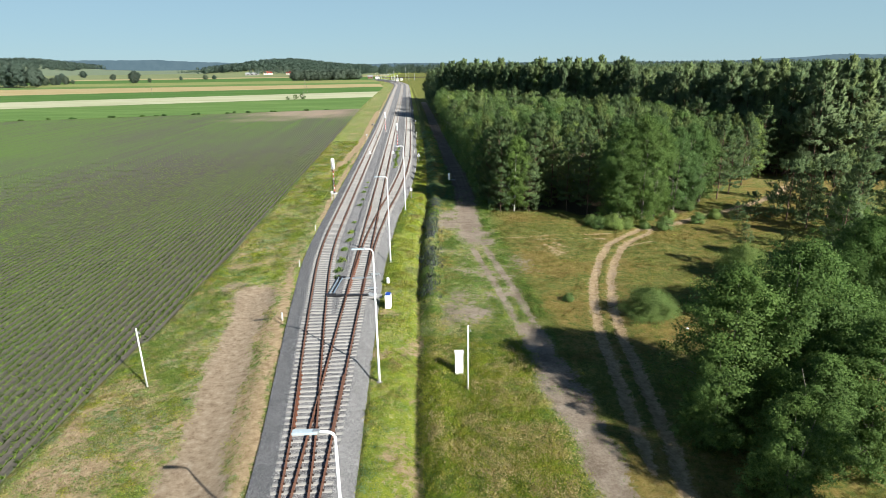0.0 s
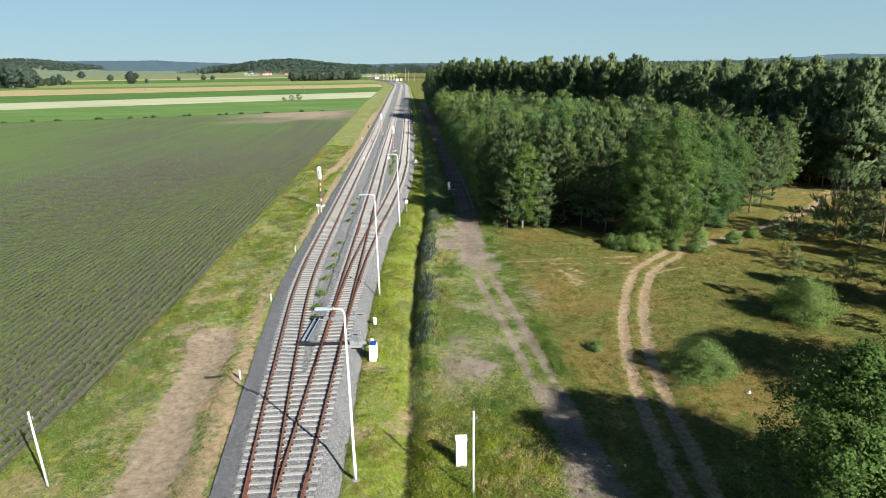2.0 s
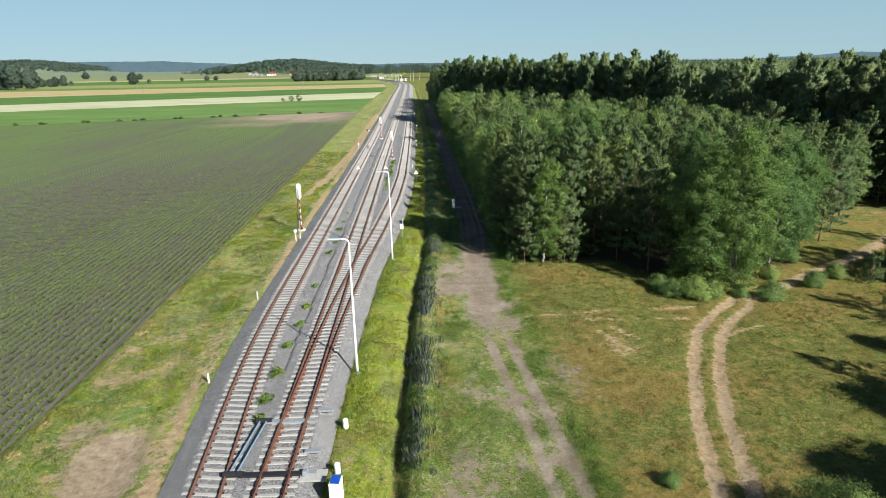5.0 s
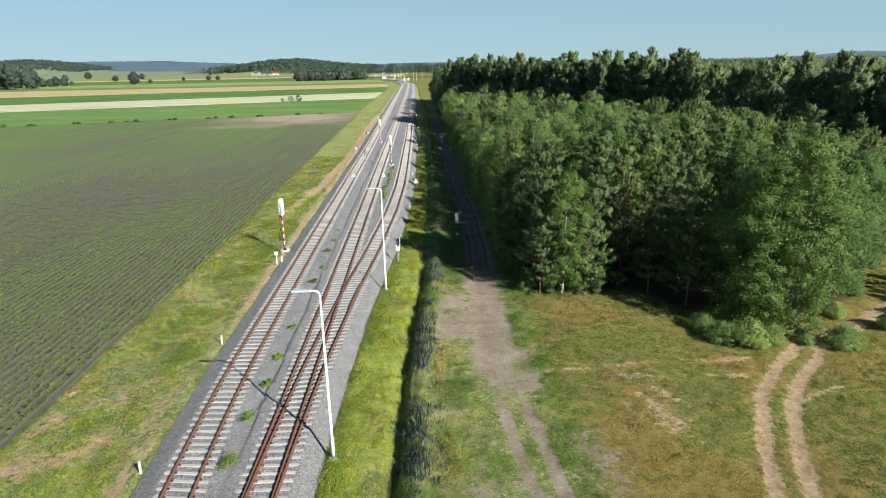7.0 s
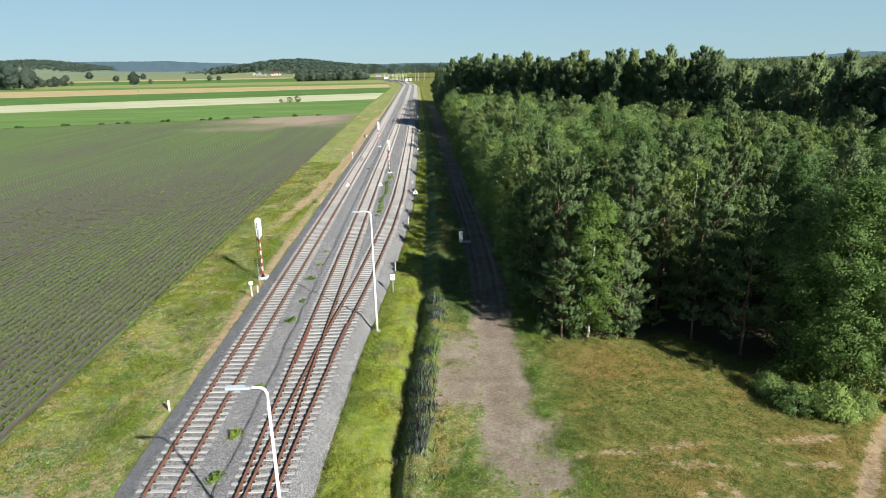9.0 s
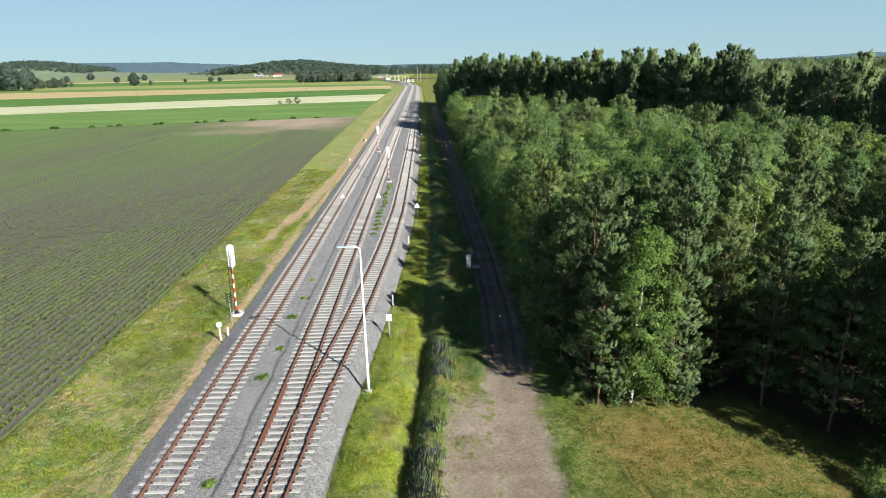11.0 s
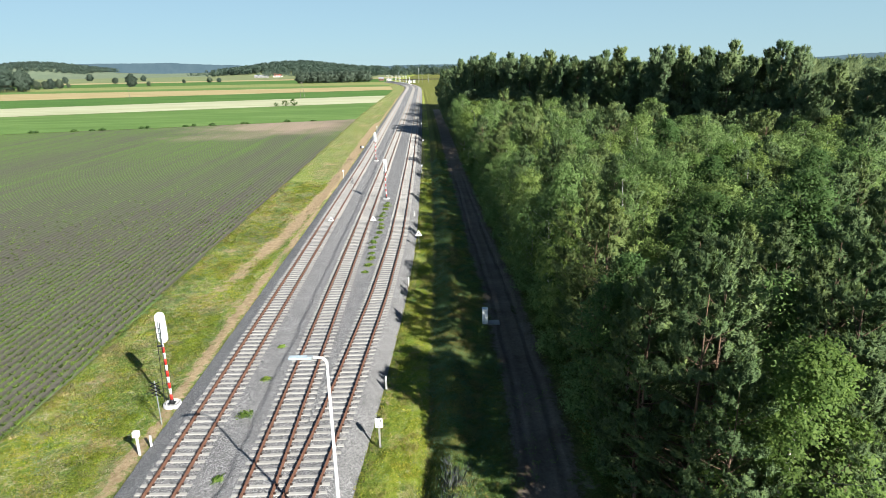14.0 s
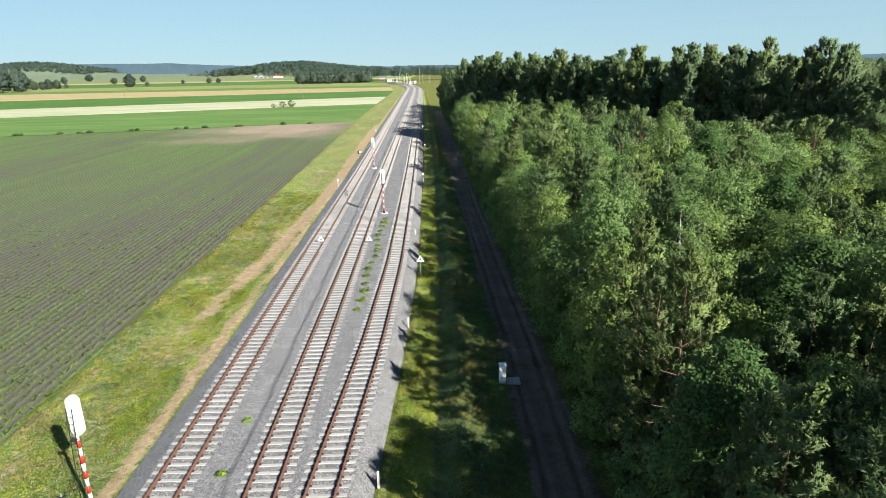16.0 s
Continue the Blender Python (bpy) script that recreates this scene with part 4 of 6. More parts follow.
def text_mesh(body, size, material, parent, at, name="number"):
    cu = bpy.data.curves.new(name, 'FONT')
    cu.body, cu.size, cu.align_x, cu.align_y, cu.extrude = body, size, 'CENTER', 'CENTER', 0.002
    tmp = bpy.data.objects.new("tmp_text", cu)
    scene.collection.objects.link(tmp)
    me = bpy.data.meshes.new_from_object(tmp.evaluated_get(bpy.context.evaluated_depsgraph_get()))
    bpy.data.objects.remove(tmp)
    me.materials.clear()
    me.materials.append(material)
    return part(name, me, material, parent, at=at)


def km_sign(x, y, z):
    t = thing("kilometre_sign", pose(x, y, z), "white plate with black figures 28 over 2 on a grey post", "track sign")
    bm = bmesh.new()
    box(bm, 0.11, 0.08, 1.5, None, 0.01)
    part("post", bm, M_concrete, t)
    bm = bmesh.new()
    box(bm, 0.44, 0.04, 0.60, pose(0, -0.05, 1.35), 0.012)
    p = part("plate", bm, M_white, t)
    text_mesh("28", 0.27, M_ink, p, pose(0, -0.074, 1.78, 90))
    text_mesh("2", 0.27, M_ink, p, pose(0, -0.074, 1.50, 90))
    bm = bmesh.new()
    box(bm, 0.2, 0.1, 0.05, pose(0, -0.02, 1.95))
    part("cap", bm, M_black, t)


km_sign(-2.2, 103.0, -0.78)


def triangle_sign(x, y, z, h):
    t = thing("triangle_sign", pose(x, y, z), "white triangular track sign with dark middle on a thin post", "track sign", "triangle signs")
    bm = bmesh.new()
    tube(bm, [(0, 0.04, 0), (0, 0.04, h + 0.3)], [0.03, 0.03], 8)
    part("post", bm, M_galv, t)
    for s, dy, mat, name in ((0.42, 0.0, M_white, "plate"), (0.15, -0.014, M_black, "dark_middle")):
        bm = bmesh.new()
        tri = [(0, s * 1.05), (-s, -s * 0.62), (s, -s * 0.62)]
        f = [bm.verts.new((a, dy - 0.012, h + b)) for a, b in tri]
        g = [bm.verts.new((a, dy + 0.012, h + b)) for a, b in tri]
        bm.faces.new(f[::-1]), bm.faces.new(g)
        for k in range(3):
            bm.faces.new((f[k], f[(k + 1) % 3], g[(k + 1) % 3], g[k]))
        part(name, bm, mat, t)
    return t


triangle_sign(-1.0, 142.6, -0.8, 1.9)
ts = triangle_sign(-13.4, 153.4, -0.1, 0.55)
copy_thing(ts, pose(-7.55, 153.2, -0.1))


def white_cabinet(x, y, z, w, d, h, slab=None):
    t = thing("trackside_cabinet", pose(x, y, z), "tall narrow white steel cabinet standing in the weeds", "cabinet", "white cabinets")
    bm = bmesh.new()
    box(bm, w, d, h - 0.06, None, 0.02)
    b = part("body", bm, M_white, t)
    bm = bmesh.new()
    box(bm, w + 0.06, d + 0.08, 0.06, pose(0, 0, h - 0.06, 0, 0, 0), 0.015)
    part("roof", bm, M_white, t)
    bm = bmesh.new()
    box(bm, w - 0.1, 0.012, h - 0.22, pose(0, -d / 2 - 0.006, 0.1))
    door = part("door", bm, M_white, t)
    bm = bmesh.new()
    box(bm, 0.03, 0.03, 0.12, pose(w / 2 - 0.12, -d / 2 - 0.02, h * 0.5))
    part("handle", bm, M_galv, door)
    if slab:
        bm = bmesh.new()
        box(bm, *slab[:2], 0.12, pose(slab[2], slab[3], 0), 0.02)
        part("slab", bm, M_concrete, t, "grey concrete slab")
    return t


white_cabinet(2.35, 40.4, -0.97, 0.62, 0.45, 2.0)
white_cabinet(5.25, 120.4, -0.95, 0.45, 0.45, 1.45, (1.0, 0.9, 0.75, 0.1))


def thin_pole(x, y, z, h, lean, label):
    t = thing("thin_pole", pose(x, y, z, 0, lean, 0), label, "pole", "thin white poles")
    bm = bmesh.new()
    tube(bm, [(0, 0, -0.2), (0, 0, h)], [0.075, 0.05], 10)
    part("shaft", bm_mesh("shaft", bm, True), M_white, t)
    bm = bmesh.new()
    box(bm, 0.34, 0.05, 0.06, pose(0.06, 0, h - 0.45))
    tube(bm, [(0.16, 0, h - 0.4), (0.16, 0, h - 0.25)], [0.03, 0.02], 6)
    part("bracket", bm, M_galv, t)
    return t


thin_pole(2.83, 38.0, -1.0, 5.2, 0.3, "thin white pole with small bracket beside the cabinet")
thin_pole(-20.75, 40.0, -1.0, 4.8, -1.0, "thin white leaning pole at the field edge")


def point_machine():
    """Drive rods, covers and motor at the blades of the second turnout."""
    c = lambda v: float(mid_x(v))
    t = thing("point_machine", pose(c(54.9), 54.9, 0.0), "black point machine with blue grey rods across the rails", "point machine")
    for x0, x1, yy in ((-2.75, -1.7, 0.0), (-2.35, -1.4, 5.0)):
        bm = bmesh.new()
        tube(bm, [(x0, yy, 0.16), (x1, yy, 0.16)], [0.17, 0.17], 10)
        part("rod_end_cover", bm, M_black, t, "rounded black rod cover")
    bm = bmesh.new()
    box(bm, 3.3, 0.34, 0.13, pose(-0.3, 0, 0.03), 0.03)
    part("cross_cover", bm, M_black, t)
    bm = bmesh.new()
    box(bm, 3.2, 0.34, 0.12, pose(-0.2, 5.0, 0.03), 0.03)
    part("cross_cover", bm, M_galv, t, "dark grey cover between the rails")
    for x0, x1 in ((-2.45, -2.1), (-2.05, -1.7)):
        bm = bmesh.new()
        tube(bm, [(x0, 0.1, 0.2), (x1, 4.95, 0.2)], [0.055, 0.055], 8)
        part("drive_rod", bm, M_blue_bar, t, "blue grey steel rod")
    bm = bmesh.new()
    box(bm, 0.75, 0.42, 0.2, pose(1.85, 0.0, 0.02), 0.03)
    box(bm, 0.25, 0.3, 0.1, pose(1.6, 0.0, 0.2), 0.02)
    part("motor_box", bm, M_galv, t, "light grey motor housing")
    bm = bmesh.new()
    box(bm, 1.5, 0.95, 0.1, pose(2.0, -0.05, -0.1), 0.02)
    part("plinth", bm, M_concrete, t)
    for yy in (2.0, 6.2):
        bm = bmesh.new()
        box(bm, 0.95, 0.3, 0.12, pose(1.65, yy, -0.02), 0.02)
        part("detector_box", bm, M_galv, t, "flat grey detector box")
    for s in (-1, 1):
        for v in np.arange(0.4, 12, STEP):
            bm = bmesh.new()
            box(bm, 0.2, 0.12, 0.12, pose(s * 0.62, v, 0.0))
            part("slide_chair", bm, M_rust, t)


point_machine()


def heater_box(x, y, z):
    t = thing("heater_cabinet", pose(x, y, z, 0, 0, -6), "white trackside cabinet with a blue sloping lid", "cabinet")
    bm = bmesh.new()
    r = box(bm, 0.55, 0.75, 1.35, None, 0.02)
    part("body", bm, M_white, t)
    bm = bmesh.new()
    box(bm, 0.48, 0.66, 0.03, pose(0, 0, 1.36, 8, 0, 0), 0.008)
    part("lid", bm, M_blue, t, "blue lid")
    bm = bmesh.new()
    box(bm, 0.4, 0.012, 1.0, pose(0, -0.381, 0.15))
    part("door", bm, M_white, t)


heater_box(-3.65, 53.6, -0.75)


def cable_pot(x, y, z):
    t = thing("cable_pot", pose(x, y, z), "short white round cable post at the ballast edge", "cable post", "cable posts")
    bm = bmesh.new()
    tube(bm, [(0, 0, 0), (0, 0, 0.55), (0, 0, 0.62)], [0.17, 0.17, 0.12], 14)
    part("pot", bm, M_white, t)
    return t


cp = cable_pot(-3.95, 55.9, -0.7)
copy_thing(cp, pose(-4.05, 60.2, -0.7))
for x, y in ((-19.2, 238.0), (-2.9, 251.0)):
    t = thing("ground_sign", pose(x, y, -0.85), "low black and white sign board on the verge", "track sign", "low ground signs")
    bm = bmesh.new()
    box(bm, 1.0, 0.12, 0.7, pose(0, 0, 0.25), 0.02)
    part("board", bm, M_black, t)
    bm = bmesh.new()
    box(bm, 0.5, 0.04, 0.45, pose(0.2, -0.08, 0.4), 0.01)
    part("panel", bm, M_white, t)
    bm = bmesh.new()
    box(bm, 0.1, 0.1, 0.3, pose(0, 0, 0))
    part("foot", bm, M_galv, t)

# ---------------------------------------------------------------- trees
def unit(v):
    return v / np.maximum(np.linalg.norm(v, axis=-1, keepdims=True), 1e-9)


def diamonds(c, d, nrm, length, width):
    """A pointed leaf at every centre."""
    s = unit(np.cross(d, nrm))
    L, W = np.asarray(length).reshape(-1, 1), np.asarray(width).reshape(-1, 1)
    v = np.stack([c - d * L * 0.4 - s * W * 0.5, c - d * L * 0.3 + s * W * 0.6, c + d * L * 0.65], 1)
    return v.reshape(-1, 3), np.arange(len(c) * 3).reshape(-1, 3)


def foliage(name, v, nrm, soft=0.62):
    """Leaf triangles that face outwards and are shaded as the round masses that they make up."""
    t = v.reshape(-1, 3, 3).copy()
    g = unit(np.cross(t[:, 1] - t[:, 0], t[:, 2] - t[:, 0]))
    back = (g * nrm).sum(1) < 0
    t[back] = t[back][:, ::-1]
    g[back] *= -1
    me = fast_mesh(name, t.reshape(-1, 3), np.arange(len(t) * 3).reshape(-1, 3), True)
    me.normals_split_custom_set_from_vertices(np.repeat(unit(nrm * soft + g * (1 - soft)), 3, 0))
    return me


def cones(segs, sides=5):
    """Tapered round limbs from (start, end, r0, r1) rows."""
    vs, fs, k = [], [], 0
    a = np.arange(sides) * 2 * np.pi / sides
    for p, q, r0, r1 in segs:
        p, q = np.array(p, float), np.array(q, float)
        d = unit(q - p)
        u = unit(np.cross(d, [0.3, 0.9, 0.1]))
        w = np.cross(d, u)
        ring = np.cos(a)[:, None] * u + np.sin(a)[:, None] * w
        vs += [p + ring * r0, q + ring * r1]
        i = np.arange(sides)
        fs.append(np.stack([i, (i + 1) % sides, (i + 1) % sides + sides, i + sides], 1) + k)
        k += 2 * sides
    return np.concatenate(vs), np.concatenate(fs)


def broadleaf(seed, height, radius, clumps, leaves, leaf, base=0.12, fullness=0.55, droop=0.0, trunk=0.13, stems=1, peak=0.42, lobe=0.16, tight=1.0, soft=0.62):
    """Trunk and crown meshes of a leafy tree; its limbs end in the crown's clumps."""
    rng = np.random.RandomState(seed)
    lob_a, lob_h = rng.rand(5) * 6.28, rng.rand(5) * 6.28
    t = rng.rand(clumps) ** 0.85
    ang = rng.rand(clumps) * 2 * np.pi
    prof = np.where(t < peak, 0.5 + 0.5 * np.sin(t / peak * np.pi / 2), np.cos((t - peak) / (1 - peak) * np.pi / 2) ** 0.62)
    lobes = 1 + lobe * (np.sin(3 * ang + lob_a[0] + 5 * t) + 0.8 * np.sin(5 * ang + lob_a[1] - 9 * t) + 0.75 * np.sin(2 * ang + lob_h[0] + 13 * t))
    rad = radius * prof * lobes * (fullness + (1 - fullness) * np.sqrt(rng.rand(clumps)))
    z = height * (base + (1 - base) * t)
    lean = rng.randn(2) * 0.03
    c = np.stack([rad * np.cos(ang) + lean[0] * z, rad * np.sin(ang) + lean[1] * z, z], 1)
    if lobe > 0.2:
        # leaf masses gather round the ends of the main boughs
        boughs = max(14, clumps // 24)
        pick = rng.randint(boughs, size=clumps)
        gathered = c[:boughs][pick] * 0.78 + c * 0.22 + rng.randn(clumps, 3) * radius * np.array([0.15, 0.15, 0.17])
        c = np.where(((rng.rand(clumps) < 0.6) & (t > 0.25))[:, None], gathered, c)
        c[:, 2] = np.clip(c[:, 2], 0.4, height)
    size = np.maximum(0.22, radius * (0.075 + 0.065 * rng.rand(clumps))) * tight
    off = rng.randn(clumps, leaves, 3) * size[:, None, None] * np.array([1.0, 1.0, 0.62])
    p = (c[:, None] + off).reshape(-1, 3)
    p[:, 2] -= droop * np.abs(off.reshape(-1, 3)[:, 0]) * 0.8
    p[:, 2] = np.maximum(p[:, 2], 0.12)
    out = unit(np.stack([p[:, 0], p[:, 1], 0.35 * (p[:, 2] - height * 0.45)], 1))
    d = unit(rng.randn(len(p), 3) * 0.8 + out * 0.5 + np.array([0, 0, -0.35 - droop]))
    nrm = unit(rng.randn(len(p), 3) * 0.5 + np.array([0, 0, 0.7]) + out * 0.8)
    L = leaf * (0.7 + 0.7 * rng.rand(len(p)))
    ball = unit(off.reshape(-1, 3) + 1e-6)
    crown = foliage("crown", diamonds(p, d, nrm, L, L * 0.72)[0], unit(out * 0.75 + ball * 0.6 + np.array([0, 0, 0.25])), soft)
    segs = []
    for s in range(stems):
        x0, y0 = (rng.randn(2) * 0.25 if stems > 1 else (0, 0))
        sx, sy = rng.randn(2) * radius * (0.16 if stems > 1 else 0.05)
        prev, r = np.array([x0, y0, -0.15]), trunk
        for k in range(1, 7):
            f = k / 6
            cur = np.array([x0 + sx * f + rng.randn() * 0.06, y0 + sy * f + rng.randn() * 0.06, height * 0.93 * f])
            segs.append((prev, cur, r, trunk * (1 - 0.9 * f)))
            prev, r = cur, trunk * (1 - 0.9 * f)
        for k in rng.choice(clumps, min(clumps, 16 // stems), replace=False):
            f = np.clip(c[k, 2] / height - 0.13, 0.06, 0.85)
            st = np.array([x0 + sx * f, y0 + sy * f, height * 0.93 * f])
            mid = (st + c[k]) / 2 + np.array([0, 0, 0.15])
            rr = trunk * (1 - 0.9 * f) * 0.5
            segs += [(st, mid, rr, rr * 0.6), (mid, c[k], rr * 0.6, rr * 0.2)]
    return fast_mesh("trunk", *cones(segs), True), crown


def pine(seed, height, radius, base, twigs, blades, blade, width, trunk=0.13, whorl=0.5, shoots=0.0, needles=None):
    """A Scots pine: whorls of upcurved limbs, whose side twigs end in brushes of needles."""
    rng = np.random.RandomState(seed)
    needles = needles or M_pine
    segs, prev, r = [], np.array([0, 0, -0.15]), trunk
    for k in range(1, 7):
        f = k / 6
        cur = np.array([rng.randn() * 0.05, rng.randn() * 0.05, height * 0.97 * f])
        segs.append((prev, cur, r, trunk * (1 - 0.92 * f)))
        prev, r = cur, trunk * (1 - 0.92 * f)
    P, D, U = [], [], []
    up = np.array([0, 0, 1.0])
    h = height * base
    while h < height * 0.985:
        f = (h - height * base) / (height * (1 - base))
        prof = (math.sin(min(1, f * 1.7 + 0.3) * math.pi / 2) * (1 - f) ** (0.55 if height < 16 else 0.62))
        stage = (0.85 + 0.3 * rng.rand()) if height < 16 else (0.6 + 0.75 * rng.rand())
        for _ in range(rng.randint(4, 7)):
            a = rng.rand() * 6.283
            L = radius * prof * stage * (0.55 + 0.6 * rng.rand()) + 0.12
            rise = -0.04 + 0.85 * f ** 1.3 + 0.13 * rng.randn()
            d = unit(np.array([math.cos(a), math.sin(a), rise]))
            st = np.array([0, 0, h + rng.randn() * 0.1])
            bow = 0.2 * L * up
            if L > radius * 0.4 and h > 1.5 and rng.rand() < 0.8:
                mid_p = st + d * L * 0.55 + bow * 0.3
                segs.append((st, mid_p, trunk * 0.3 * (1 - 0.7 * f), trunk * 0.18 * (1 - 0.7 * f)))
                segs.append((mid_p, st + d * L * 0.95 + bow * 0.9, trunk * 0.18 * (1 - 0.7 * f), 0.008))
            m = max(3, int(twigs * (0.3 + L / radius)))
            u = 1 - 0.72 * rng.rand(m) ** 1.7
            side = unit(np.cross(d, up)) * rng.choice((-1.0, 1.0), (m, 1))
            td = unit(d * 0.8 + side * (0.35 + 0.6 * rng.rand(m, 1)) + up * (0.12 + 0.5 * f) + rng.randn(m, 3) * 0.12)
            tl = (0.10 + (1.08 - u) * L * 0.6 * (0.5 + 0.7 * rng.rand(m)))[:, None]
            P.append(st + d * (u * L)[:, None] + bow * (u * u)[:, None] + td * tl)
            D.append(unit(td * 0.65 + up * (0.38 + 0.75 * f) + rng.randn(m, 3) * 0.12))
            U.append(u)
        h += whorl * (0.8 + 0.4 * rng.rand())
    lead = height * (0.93 + 0.07 * rng.rand(9))
    P.append(np.stack([rng.randn(9) * 0.05, rng.randn(9) * 0.05, lead], 1))
    D.append(unit(up + rng.randn(9, 3) * 0.22))
    U.append(np.ones(9))
    P, D, U = np.concatenate(P), np.concatenate(D), np.concatenate(U)
    n = len(P)
    along = rng.rand(n, blades, 1) ** 0.8 * blade * 2.1
    bd = unit(D[:, None] * 0.75 + rng.randn(n, blades, 3) * 0.5)
    s = unit(np.cross(bd, rng.randn(n, blades, 3)))
    o = P[:, None] + D[:, None] * along
    L = blade * (0.75 + 0.5 * rng.rand(n, blades, 1))
    v = np.stack([o - s * width * 0.6, o + s * width * 0.6, o + bd * L], 2).reshape(-1, 3)
    # this year's pale shoots stand at the ends of the outer brushes
    fresh = (np.repeat(rng.rand(n) < shoots * 3.0 * np.clip(U - 0.65, 0, 0.35), blades) & (along.ravel() > blade * 0.9)).astype(np.int32)
    mid = v.reshape(-1, 3, 3).mean(1)
    tuft = np.repeat(P, blades, 0)
    outward = unit(np.stack([mid[:, 0], mid[:, 1], 0.2 * radius + 0 * mid[:, 2]], 1))
    crown = foliage("crown", v, unit(outward * 0.7 + unit(mid - tuft + 1e-6) * 0.5 + np.array([0, 0, 0.3])), 0.85 if height > 16 else 0.72)
    crown.materials.append(needles)
    crown.materials.append(M_shoot)
    crown.polygons.foreach_set("material_index", fresh)
    return fast_mesh("trunk", *cones(segs), True), crown


def tree(name, meshes, bark, leaf_mat, m, label, category, group):
    t = thing(name, m, label, category, group)
    part("trunk", meshes[0], bark, t)
    part("crown", meshes[1], leaf_mat, t)
    return t


proto = {}


def plant(key, x, y, scale=1.0, rot=None, tall=1.0):
    """Sets a tree of a kind on the ground: the first is built, the others are copies."""
    name, maker, bark, leaf_mat, label, category, group = KINDS[key]
    z = float(ground_z(x, y)) - 0.05
    rot = rng_t.uniform(0, 360) if rot is None else rot
    m = pose(x, y, z, 0, 0, rot)
    if key not in proto:
        proto[key] = tree(name, maker(), bark, leaf_mat, m, label, category, group)
        ob = proto[key]
    else:
        ob = copy_thing(proto[key], m)
    ob.scale = (scale, scale, scale * tall)
    return ob


